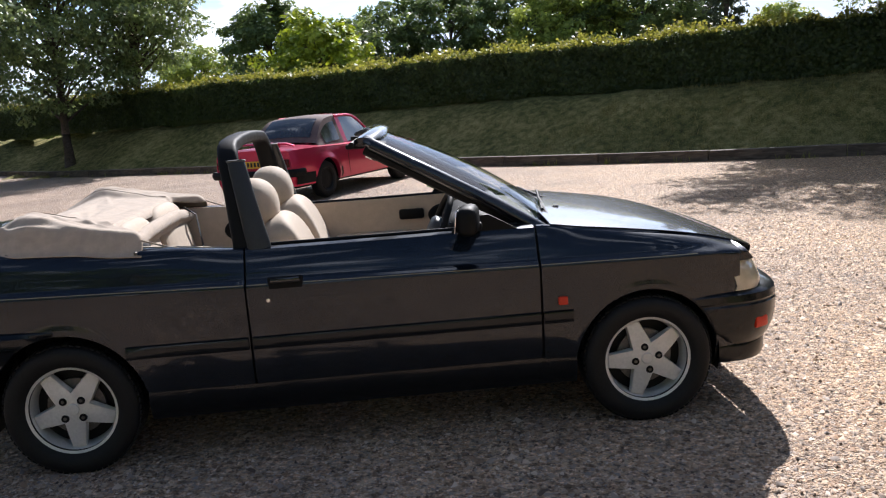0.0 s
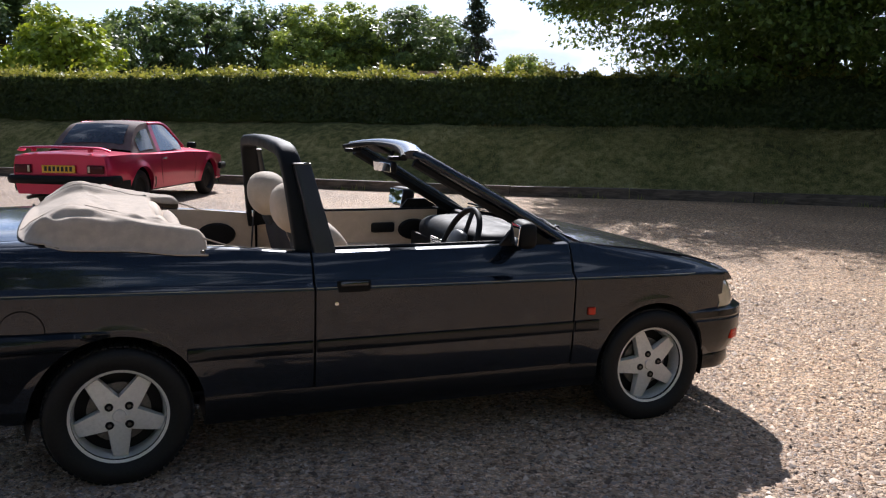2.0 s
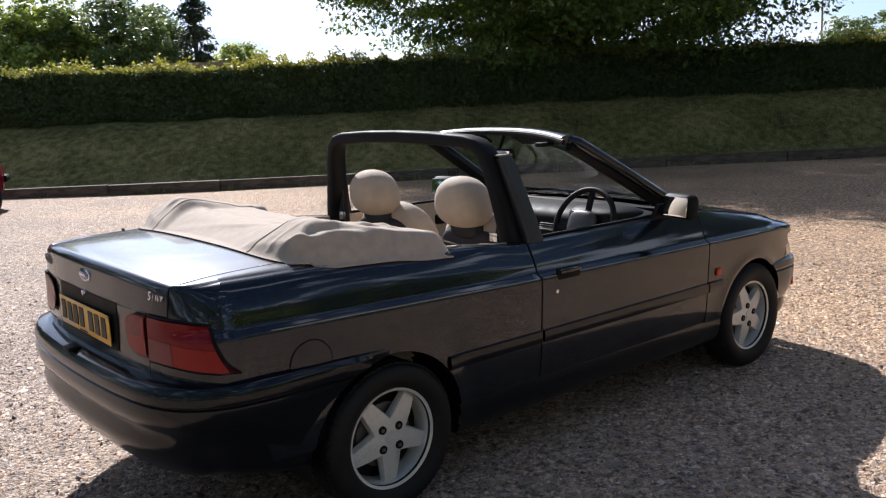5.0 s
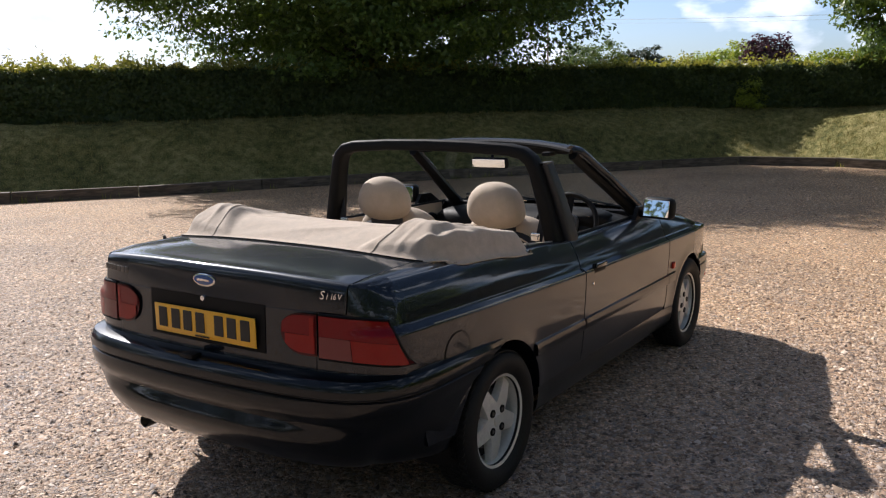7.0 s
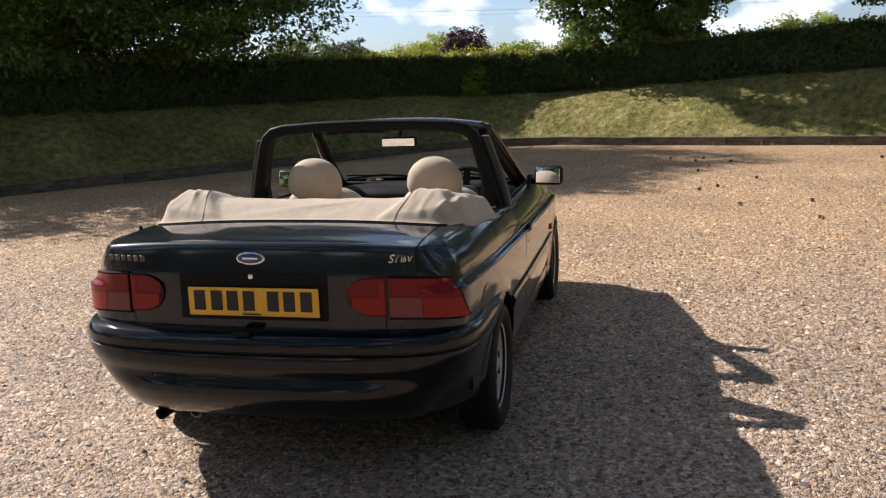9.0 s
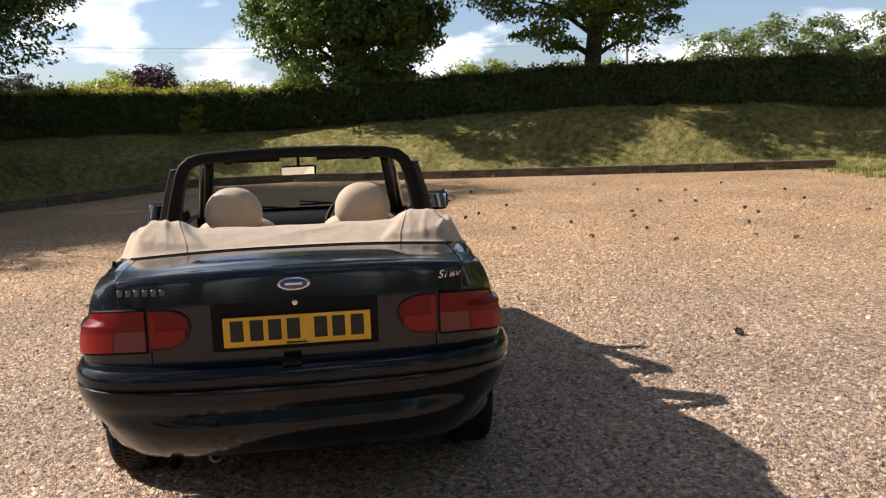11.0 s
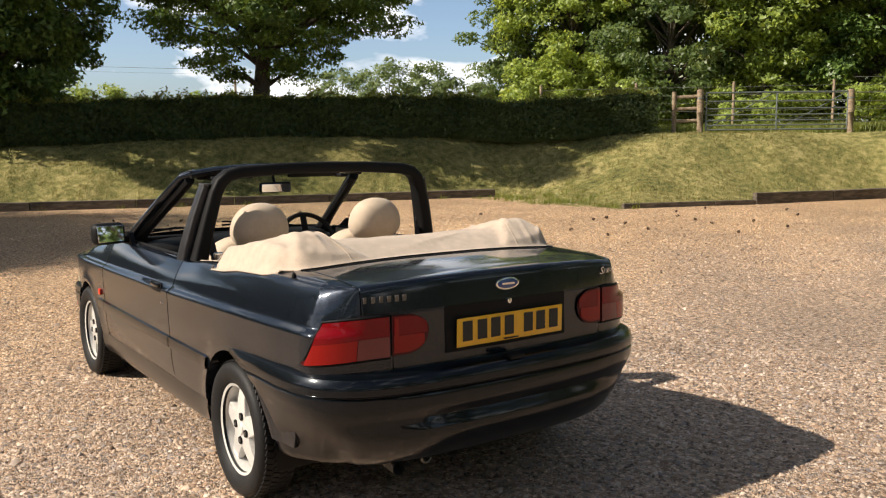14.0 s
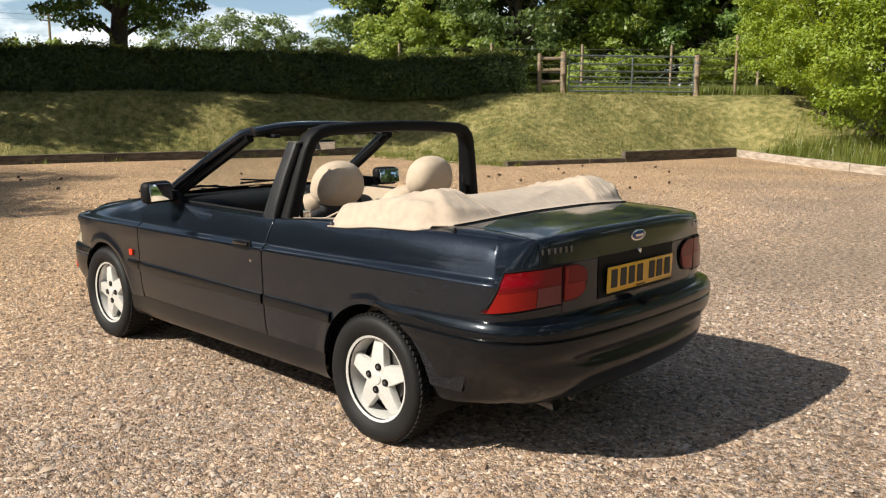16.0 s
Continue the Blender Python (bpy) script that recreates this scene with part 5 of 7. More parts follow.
def build_cabin():
    tub = part("cabin_floor", join(rbox((-0.2, 0, 0.315), (2.2, 1.42, 0.03), 0.01), rbox((0.2, 0, 0.40), (1.1, 0.24, 0.2), 0.05), rbox((0.75, 0, 0.62), (0.06, 1.40, 0.62), 0.02), rbox((-1.32, 0, 0.62), (0.06, 1.34, 0.6), 0.02)), BLACK, car)
    # door and quarter trims
    for ob, s in zip(doors, (1, -1)):
        P = [[(x, s * (side_y(x, car_belt(x)) - 0.055 - 0.02 * t - (0.02 if t > 0.55 else 0)), car_belt(x) + 0.006 - 0.47 * t) for t in (0, 0.03, 0.3, 0.53, 0.56, 0.6, 1)] for x in np.linspace(-0.462, 0.66, 14)]
        trim = part("door_trim", slab_xy(P, s), SEATCLOTH, ob, "beige door lining")
        y = side_y(0.1, 0.9) - 0.085
        part("door_pull", rbox((0.30, s * (y - 0.004), 0.815), (0.15, 0.03, 0.062), 0.014), BLACK, ob)
        part("loudspeaker", moved(lathe([(0, -0.012), (0.072, -0.012), (0.082, 0.004)], 24), Matrix.Translation((0.50, s * (y - 0.006), 0.80)) @ Matrix.Rotation(radians(0 if s > 0 else 180), 4, "Z") @ Matrix.Diagonal((1.25, 1, 0.8, 1))), BLACK, ob)
        part("armrest", rbox((0.05, s * (y - 0.03), 0.70), (0.42, 0.06, 0.05), 0.02), SEATCLOTH, ob)
        part("window_seal", tube([(x, s * (side_y(x, car_belt(x)) - 0.052), car_belt(x) + 0.012) for x in np.linspace(-0.455, 0.72, 12)], 0.008, 6), BLACK, ob)
    for s in (1, -1):
        P = [[(x, s * (side_y(x, car_belt(x)) - 0.068 - 0.05 * t), car_belt(x) + 0.006 - 0.45 * t) for t in (0, 0.04, 0.5, 1)] for x in np.linspace(-1.12, -0.482, 10)]
        q = part("quarter_trim", slab_xy(P, s), SEATCLOTH, car, "beige rear side lining")
        part("loudspeaker", moved(lathe([(0, -0.012), (0.085, -0.012), (0.095, 0.004)], 24), Matrix.Translation((-0.70, s * 0.655, 0.80)) @ Matrix.Rotation(radians(0 if s > 0 else 180), 4, "Z") @ Matrix.Diagonal((1.15, 1, 0.72, 1))), BLACK, q)
        part("belt_slot", rbox((-0.84, s * 0.668, 0.825), (0.03, 0.02, 0.045), 0.008), BLACK, q)
    # dashboard with binnacle, vents, centre console
    dash = part("dashboard", join(superell((0.70, 0, 0.80), (0.25, 0.70, 0.125), 3.4, 36, 14), superell((0.57, -0.345, 0.885), (0.15, 0.20, 0.060), 3.0, 28, 12), rbox((0.49, 0.02, 0.68), (0.16, 0.26, 0.26), 0.03)), BLACK, car, "black dashboard")
    part("glovebox_lid", rbox((0.462, 0.38, 0.73), (0.02, 0.42, 0.15), 0.008), BLACK, dash)
    for y in (0.08, -0.06):
        part("air_vent", join(*[rbox((0.415, y, 0.80 + 0.012 * k), (0.012, 0.11, 0.005), 0.001, 1) for k in range(4)]), STEEL, dash)
    part("radio", rbox((0.408, 0.02, 0.725), (0.012, 0.18, 0.05), 0.003), GLOSS, dash)
    part("instrument_glass", rbox((0.452, -0.345, 0.885), (0.008, 0.26, 0.075), 0.003, 2, Matrix.Rotation(radians(-15), 4, "Y")), GLOSS, dash)
    part("defrost_vent", join(*[rbox((0.86, y, 0.918), (0.014, 0.008, 0.004), 0.001, 1) for y in np.linspace(-0.5, 0.5, 40)]), STEEL, dash)
    wheel_m = Matrix.Translation((0.385, -0.345, 0.865)) @ Matrix.Rotation(radians(-66), 4, "Y")
    ring = tube([(0.188 * math.cos(t), 0.188 * math.sin(t), 0) for t in np.linspace(0, 2 * math.pi, 41)], 0.0155, 10, caps=False)
    sw = part("steering_wheel", moved(join(ring, *[tube([(0.03 * math.cos(a), 0.03 * math.sin(a), -0.012), (0.185 * math.cos(a), 0.185 * math.sin(a), 0)], 0.022, 8, (1, 0.4)) for a in (radians(180), radians(90 + 10), radians(-90 - 10), radians(0))]), wheel_m), BLACK, car, "black steering wheel")
    part("wheel_boss", moved(superell((-0.008, 0, 0.015), (0.075, 0.085, 0.032), 3.0), wheel_m), plain("boss_grey", (0.045, 0.045, 0.05), 0.4, scale=150), sw)
    part("steering_column", tube([(0.40, -0.345, 0.855), (0.60, -0.345, 0.77)], 0.045, 12), BLACK, sw)
    part("gear_lever", join(tube([(0.18, 0, 0.48), (0.16, 0, 0.64)], 0.010, 8), superell((0.158, 0, 0.665), (0.025, 0.025, 0.032), 2.2, 14, 8)), BLACK, car)


def slab_xy(P, s):
    """A lining sheet given as a grid, thickened inwards across the car."""
    Q = [[(p[0], p[1] - s * 0.012, p[2]) for p in row] for row in P]
    g1, g2 = grid(P), grid(Q)
    rim = grid([[a[0], b[0]] for a, b in zip(P, Q)])
    return join(g1, (g2[0], [tuple(reversed(f)) for f in g2[1]]), rim)


build_cabin()


def front_seat(y):
    bolster = lambda p: Vector((p.x + 0.05 * (abs(p.y) / 0.24) ** 3 * (1 if p.x > 0 else 0), p.y, p.z))
    seat = part("front_seat", superell((0.02, y, 0.50), (0.27, 0.25, 0.10), 3.0, 30, 14, lambda p: Vector((p.x, p.y, p.z + 0.035 * (abs(p.y) / 0.25) ** 3 * (1 if p.z > 0 else 0)))), SEATCLOTH, car, "beige cloth front seat")
    lean = Matrix.Translation((-0.25, y, 0.52)) @ Matrix.Rotation(radians(-17), 4, "Y")
    part("backrest", moved(superell((0.02, 0, 0.22), (0.095, 0.250, 0.285), 3.0, 30, 18, bolster), lean), SEATCLOTH, seat)
    part("back_shell", moved(superell((-0.045, 0, 0.19), (0.055, 0.228, 0.265), 3.6, 26, 16), lean), DARKCLOTH, seat, "dark seat back")
    head = part("headrest", superell((-0.460, y, 1.064), (0.108, 0.150, 0.120), 2.3, 36, 22, lambda p: Vector((p.x - 0.10 * p.z, p.y * (1 - 0.15 * p.z / 0.117), p.z))), SEATCLOTH, seat, "rounded beige headrest")
    part("headrest_seam", tube([(-0.460 - 0.112 * math.cos(a) * (1 if math.cos(a) > 0 else 0.9), y, 1.064 + 0.1165 * math.sin(a)) for a in np.linspace(0.2, math.pi - 0.2, 22)], 0.0014, 5), SEATCLOTH, head)
    part("headrest_neck", moved(join(superell((-0.055, 0, 0.46), (0.05, 0.10, 0.05), 2.6, 20, 10)), lean), DARKCLOTH, seat)
    return seat


front_seat(0.345)
front_seat(-0.345)
rear_seat = part("rear_seat", join(superell((-0.80, 0.32, 0.52), (0.24, 0.30, 0.10), 3.2, 26, 12), superell((-0.80, -0.32, 0.52), (0.24, 0.30, 0.10), 3.2, 26, 12)), SEATCLOTH, car, "beige rear bench seat")
for s in (1, -1):
    part("rear_backrest", moved(superell((0, 0, 0.20), (0.075, 0.295, 0.235), 3.4, 28, 16), Matrix.Translation((-0.985, s * 0.31, 0.60)) @ Matrix.Rotation(radians(-14), 4, "Y")), SEATCLOTH, rear_seat)
    part("rear_belt", tube([(-1.0, s * 0.55, 0.97), (-0.93, s * 0.52, 0.93), (-0.90, s * 0.50, 0.70)], 0.022, 6, (1.0, 0.15), up=(1, 0, 0)), DARKCLOTH, rear_seat)


def lamp_patch(f0, f1, t0, t1, off):
    """A patch of the outer tail lamp; f runs from its inner edge (0) to its slanting outer edge (1), t from bottom to top."""
    P = []
    for f in np.linspace(f0, f1, 22):
        row = []
        for t in np.linspace(t0, t1, 9):
            low, high = 0.704 - 0.022 * f * f, 0.859 - 0.018 * f * f
            z = low + (high - low) * t
            ymax = 0.799 - 0.040 * t ** 1.2
            row.append(corner_pt(0.530 + (ymax - 0.530) * f, z, off))
        P.append(row)
    V, F = grid(crisp(P, 0.003))
    return V, [tuple(reversed(f)) for f in F]


def tail_lamps():
    for s in (1, -1):
        mir = (lambda g: g) if s > 0 else flipped
        base = part("tail_lamp", mir(lamp_patch(0, 1, 0, 1, 0.006)), LENS_DARKRED, car, "red wrap-round tail lamp")
        part("upper_lens", mir(lamp_patch(0.012, 0.985, 0.515, 0.975, 0.011)), LENS_RED, base, "red upper lens")
        part("indicator_lens", mir(lamp_patch(0.46, 0.985, 0.03, 0.505, 0.011)), LENS_ORANGE, base, "orange-red lower lens")
        part("reverse_lens", mir(lamp_patch(0.012, 0.45, 0.03, 0.505, 0.011)), LENS_PINK, base, "paler ribbed reversing lens")
        part("lamp_seal", mir(tube([corner_pt(0.530 + ((0.799 - 0.040 * t ** 1.2) - 0.530) * f, (0.704 - 0.022 * f * f) + 0.155 * t + 0.004 * f * f * t, 0.004) for f, t in [(k / 12, 0.0) for k in range(13)] + [(1.0, k / 6) for k in range(1, 7)] + [(1 - k / 12, 1.0) for k in range(1, 13)]], 0.005, 6)), BLACK, base)
        h = lambda y: math.sqrt(max(0.0, 1 - max(0, (0.475 - y) / 0.102) ** 2.2)) if y < 0.475 else 1.0
        span = lambda q: (lambda y: (0.797 - 0.086 * h(y) * q - 0.001, 0.797 + 0.061 * h(y) * q))
        inner = part("inner_tail_lamp", mir(tail_grid(0.523, 0.374, 0, 0, 0.008, 30, 8, span(1.0))), LENS_DARKRED, car, "rounded red inner tail lamp")
        part("fog_lens", mir(tail_grid(0.517, 0.382, 0, 0, 0.012, 24, 6, lambda y: (0.785, 0.797 + 0.061 * h(y) * 0.92))), LENS_RED, inner)
        part("fog_reflector", mir(tail_grid(0.514, 0.497, 0, 0, 0.0135, 6, 5, lambda y: (0.772, 0.846))), LENS_ORANGE, inner)
        part("lower_lens", mir(tail_grid(0.517, 0.394, 0, 0, 0.012, 24, 6, lambda y: (0.797 - 0.086 * h(y) * 0.9, 0.783))), LENS_ORANGE, inner)


tail_lamps()


def wheel(x, s, spin, parent):
    """Star-shaped five-spoke alloy wheel with its tyre."""
    m = Matrix.Translation((x, s * TRACK, HUB)) @ Matrix.Rotation(radians(0 if s < 0 else 180), 4, "Z") @ Matrix.Rotation(radians(spin), 4, "Y")
    # here the wheel faces -y
    tyre_prof = [(0.182, -0.052), (0.192, -0.066), (0.205, -0.078), (0.230, -0.089), (0.255, -0.090), (0.272, -0.084), (0.281, -0.074), (0.2865, -0.060), (0.288, -0.03), (0.288, 0.03), (0.2865, 0.060), (0.272, 0.084), (0.23, 0.089), (0.192, 0.066), (0.182, 0.052)]
    hub = part("wheel", moved(join(lathe([(0.183, -0.064), (0.199, -0.070), (0.203, -0.066), (0.199, -0.058), (0.183, -0.050), (0.176, -0.030), (0.170, 0.02), (0.176, 0.06), (0.19, 0.066)], 64)), m), ALLOY, parent, "silver five-spoke alloy wheel")
    tyre = part("tyre", moved(lathe(tyre_prof, 64), m), RUBBER, hub)
    blocks = []
    for k in range(64):
        a = 2 * math.pi * k / 64
        for q, (w, yy) in enumerate(((0.030, -0.052), (0.030, 0.052), (0.034, -0.012), (0.034, 0.020))):
            blocks.append(moved(rbox((0, 0, 0), (0.022, w, 0.008), 0.002, 1, Matrix.Rotation(radians(18 if q % 2 else -18), 4, "Z")), Matrix.Rotation(a + 0.04 * q, 4, "Y") @ Matrix.Translation((0, yy, 0.2885))))
    part("tread", moved(join(*blocks), m), RUBBER, hub, smooth=False)
    out = []
    for k in range(5):
        a = 2 * math.pi * k / 5 + math.pi / 2
        for da, r in ((-0.63, 0.078), (-0.30, 0.128), (-0.165, 0.182), (0.0, 0.184), (0.165, 0.182), (0.30, 0.128)):
            out.append((r * math.cos(a + da), r * math.sin(a + da)))
    n = len(out)
    dish = lambda r: -0.052 + 0.012 * max(0, (r - 0.10) / 0.08) if r > 0.1 else -0.052
    V = [(0, -0.056, 0)] + [(px * q, dish(math.hypot(px, pz) * q), pz * q) for q in (0.45, 0.94, 1.0) for px, pz in out]
    V = [(v[0], v[1] + (0.008 if i > 2 * n else 0), v[2]) for i, v in enumerate(V)] + [(px * 1.0, -0.015, pz * 1.0) for px, pz in out]
    F = [(0, 1 + (k + 1) % n, 1 + k) for k in range(n)]
    for q in range(3):
        F += [(1 + q * n + k, 1 + q * n + (k + 1) % n, 1 + (q + 1) * n + (k + 1) % n, 1 + (q + 1) * n + k) for k in range(n)]
    part("spokes", moved((V, F), m), ALLOY, hub, "star of five silver spokes", angle=30)
    part("brake_disc", moved(lathe([(0.0, -0.004), (0.125, -0.004), (0.125, 0.012)], 40), m), STEEL, hub)
    part("wheel_back", moved(lathe([(0.0, 0.018), (0.178, 0.018)], 40), m), BLACK, hub)
    for k in range(4):
        a = radians(81) + k * math.pi / 2
        bx, bz = 0.054 * math.cos(a), 0.054 * math.sin(a)
        # black cup: the shade inside the bolt hole is put into its colour
        hole = part("bolt_hole", moved(lathe([(0.0, -0.0560), (0.0125, -0.0565), (0.0160, -0.0585), (0.0172, -0.052)], 16), m @ Matrix.Translation((bx, 0, bz))), BLACK, hub)
        part("wheel_bolt", moved(lathe([(0.0, -0.0600), (0.0075, -0.0595), (0.0085, -0.054)], 6), m @ Matrix.Translation((bx, 0, bz))), STEEL, hub)
    part("centre_cap", moved(lathe([(0.0, -0.0595), (0.024, -0.0590), (0.027, -0.056), (0.0275, -0.05)], 28), m), ALLOY, hub)
    return hub


for x, s, spin in ((-AXLE, -1, 36), (AXLE, -1, -20), (-AXLE, 1, 0), (AXLE, 1, -15)):
    wheel(x, s, spin, car)

# ---- the red coupe parked at the edge of the yard ----
def build_red_car():
    ang = 60.5
    root = thing("red_car", pose(-0.82, 11.36, ground_at(-0.8, 11.4), 0, 0, ang), "red coupe with a faded black soft top on the gravel", "car")
    ax, hub, ra, rt = 1.28, 0.30, 0.355, 0.30
    w = curve([-2.2, -2.12, -1.9, -1.2, 0, 1.2, 1.8, 2.05, 2.14], [0.70, 0.76, 0.81, 0.845, 0.85, 0.84, 0.80, 0.74, 0.66])
    belt = curve([-2.2, -2.1, -1.6, -1.2, -0.6, 0.2, 0.8, 1.4, 1.9, 2.14], [0.80, 0.84, 0.845, 0.835, 0.82, 0.82, 0.80, 0.765, 0.70, 0.64])
    top = curve([-2.2, -2.1, -1.7, -1.2, -0.6, 0.4, 0.6, 1.2, 1.8, 2.14], [0.84, 0.885, 0.90, 0.90, 0.90, 0.90, 0.90, 0.865, 0.79, 0.70])
    xs = set(np.linspace(-2.16, 2.12, 70))
    for xc in (-ax, ax):
        for a in np.linspace(0, math.pi, 19):
            xs.add(xc + ra * math.cos(a))
    P = []
    for x in sorted(xs):
        zb = 0.27
        for xc in (-ax, ax):
            if abs(x - xc) < ra:
                zb = max(zb, hub + math.sqrt(ra * ra - (x - xc) ** 2))
        half = [(w(x) - 0.06, zb)]
        for z in np.linspace(zb, belt(x), 9):
            u = (z - 0.62) / 0.25
            flare = sum(0.02 * math.exp(-((math.hypot(x - xc, z - hub) - ra) / 0.05) ** 2) for xc in (-ax, ax))
            half.append((w(x) - 0.05 * max(0, u) ** 1.5 - 0.05 * max(0, -u - 0.3) ** 1.5 + flare, z))
        yb = half[-1][0]
        for t in (0.92, 0.8, 0.55, 0.28, 0.0):
            half.append((yb * t, belt(x) + (top(x) - belt(x)) * (1 - t ** 2.4)))
        P.append([(x, y, z) for y, z in half] + [(x, -y, z) for y, z in half[-2::-1]])
    V, F = grid(P)
    n = len(P[0])
    F += [tuple(range(n)), tuple(reversed(range(len(V) - n, len(V))))]
    body = part("body", (V, F), RED, root, "red body shell")
    part("underbody", rbox((0, 0, 0.30), (3.9, 1.3, 0.16), 0.04), BLACK, root)
    for xc in (-ax, ax):
        for s in (1, -1):
            part("wheel_arch_liner", grid([[(xc + (ra + 0.01) * math.cos(a), s * y, hub + (ra + 0.01) * math.sin(a)) for y in (0.80, 0.5)] for a in np.linspace(0, math.pi, 18)]), BLACK, root)
            wh = part("wheel", moved(lathe([(0, -0.055), (0.05, -0.06), (0.10, -0.045), (0.155, -0.05), (0.172, -0.07), (0.18, -0.06)], 36), Matrix.Translation((xc, s * 0.72, hub)) @ Matrix.Rotation(radians(0 if s < 0 else 180), 4, "Z")), BLACK, root, "black road wheel")
            part("tyre", moved(lathe([(0.178, -0.06), (0.20, -0.085), (0.26, -0.09), (0.29, -0.07), (rt, -0.04), (rt, 0.04), (0.29, 0.07), (0.2, 0.085)], 40), Matrix.Translation((xc, s * 0.72, hub)) @ Matrix.Rotation(radians(0 if s < 0 else 180), 4, "Z")), RUBBER, wh)
    # side black sill band, bumpers
    for s in (1, -1):
        for x0, x1 in ((-2.10, -ax - ra - 0.02), (-ax + ra + 0.02, -0.86)):
            part("lower_band", grid([[(x, s * (w(x) + 0.006 - 0.02 * (z < 0.34)), z) for z in (0.30, 0.36, 0.44, 0.47)] for x in np.linspace(x0, x1, 8)]), BLACK, root)
    rb = [(-1.95, 0.83, 0.49), (-2.16, 0.80, 0.49), (-2.24, 0.70, 0.49), (-2.265, 0.35, 0.49), (-2.27, 0, 0.49)]
    rb += [(x, -y, z) for x, y, z in rb[-2::-1]]
    part("rear_bumper", tube(rb, 0.065, 10, (0.6, 1.0)), BLACK, root, "black rear bumper")
    fb = [(1.75, 0.82, 0.50), (2.08, 0.78, 0.50), (2.20, 0.62, 0.50), (2.24, 0.3, 0.50), (2.245, 0, 0.50)]
    fb += [(x, -y, z) for x, y, z in fb[-2::-1]]
    part("front_bumper", tube(fb, 0.06, 10, (0.6, 1.0)), BLACK, root, "black front bumper")
    part("front_valance", rbox((2.02, 0, 0.33), (0.2, 1.4, 0.18), 0.05), RED, root)
    for s in (1, -1):
        lamp = part("tail_lamp", rbox((-2.178, s * 0.57, 0.645), (0.03, 0.26, 0.125), 0.01), LENS_DARKRED, root, "dark red tail lamp")
        part("reverse_lens", rbox((-2.193, s * 0.475, 0.645), (0.006, 0.035, 0.09), 0.003), LENS_CLEAR, lamp)
        part("headlamp", rbox((2.12, s * 0.55, 0.63), (0.05, 0.3, 0.12), 0.02), LENS_CLEAR, root)
        part("door_mirror", rbox((0.42, s * 0.88, 0.93), (0.09, 0.16, 0.10), 0.03), BLACK, root, "black door mirror")
        part("door_handle", rbox((-0.52, s * 0.845, 0.745), (0.14, 0.02, 0.025), 0.006), CHROME, root)
        part("door_seam", join(tube([(-0.62, s * 0.838, 0.80), (-0.66, s * 0.852, 0.62), (-0.62, s * 0.845, 0.34)], 0.004, 5), tube([(0.62, s * 0.822, 0.80), (0.66, s * 0.847, 0.6), (0.60, s * 0.84, 0.34)], 0.004, 5)), BLACK, root)
    plate = part("number_plate", rbox((-2.19, 0, 0.645), (0.02, 0.52, 0.11), 0.004), PLATE, root, "yellow number plate")
    for k in range(7):
        part("letter_bar", rbox((-2.202, 0.2 - 0.066 * k, 0.648), (0.004, 0.042, 0.07), 0.002, 1), INK, plate)
    sp = part("rear_spoiler", tube([(-2.0, 0.70, 0.905), (-2.08, 0.62, 0.95), (-2.12, 0.3, 0.962), (-2.12, 0, 0.964), (-2.12, -0.3, 0.962), (-2.08, -0.62, 0.95), (-2.0, -0.70, 0.905)], 0.045, 10, (1.4, 0.4)), RED, root, "red boot spoiler")
    for y in (0.45, -0.45):
        part("spoiler_foot", rbox((-2.08, y, 0.92), (0.08, 0.05, 0.06), 0.01), RED, sp)
    part("exhaust_pipe", tube([(-1.8, 0.45, 0.24), (-2.28, 0.45, 0.23)], 0.028, 10), STEEL, root)
    # cabin: soft top behind, red roof strip in front
    zt = curve([-1.32, -1.05, -0.85, -0.6, -0.2, 0.0, 0.10, 0.55], [0.89, 1.16, 1.275, 1.305, 1.31, 1.295, 1.27, 0.89])
    yt = curve([-1.32, -0.9, -0.4, 0.1, 0.55], [0.66, 0.57, 0.56, 0.54, 0.66])
    skin = lambda x, v: (x, yt(x) * v, zt(x) + 0.035 * (1 - v * v))
    edge = lambda x, t: (x, 0.735 + (yt(x) - 0.735) * t, 0.83 + (zt(x) - 0.83) * t)

    def roof(name, x0, x1, mat, lab="", off=0.0):
        return part(name, grid([[(skin(x, v)[0], skin(x, v)[1], skin(x, v)[2] + off) for v in np.linspace(-1, 1, 15)] for x in np.linspace(x0, x1, 14)]), mat, root, lab)

    def side(name, x0, x1, mat, lab="", off=0.0, t0=0.0, t1=1.0):
        for s in (1, -1):
            part(name, grid([[(edge(x, t)[0], s * (edge(x, t)[1] + off), edge(x, t)[2]) for t in np.linspace(t0, t1, 6)] for x in np.linspace(x0, x1, 10)]), mat, root, lab)
    roof("soft_top", -1.32, -0.36, SOFTTOP, "faded black cloth soft top")
    part("rear_window", grid([[(skin(x, v)[0] - 0.010, skin(x, v)[1], skin(x, v)[2] + 0.008) for v in np.linspace(-0.80, 0.80, 13)] for x in np.linspace(-1.25, -0.90, 8)]), PVC, root, "creased clear plastic rear window")
    roof("roof_panel", -0.36, 0.02, RED, "red roof strip")
    roof("windscreen", 0.02, 0.55, REDGLASS, "dark windscreen")
    side("soft_top_side", -1.32, -0.56, SOFTTOP)
    side("quarter_window", -1.12, -0.66, PVC, "", 0.006, 0.15, 0.82)
    side("window_pillar", -0.56, -0.44, RED)
    # the pale base colour stands in for sky reflected in the side glass
    side("side_window", -0.44, 0.36, plain("sky_toned_side_glass", (0.10, 0.12, 0.13), 0.06, coat=1.0, scale=15), "side window with mirrored sky put into its pale colour", 0.0, 0.06, 0.95)
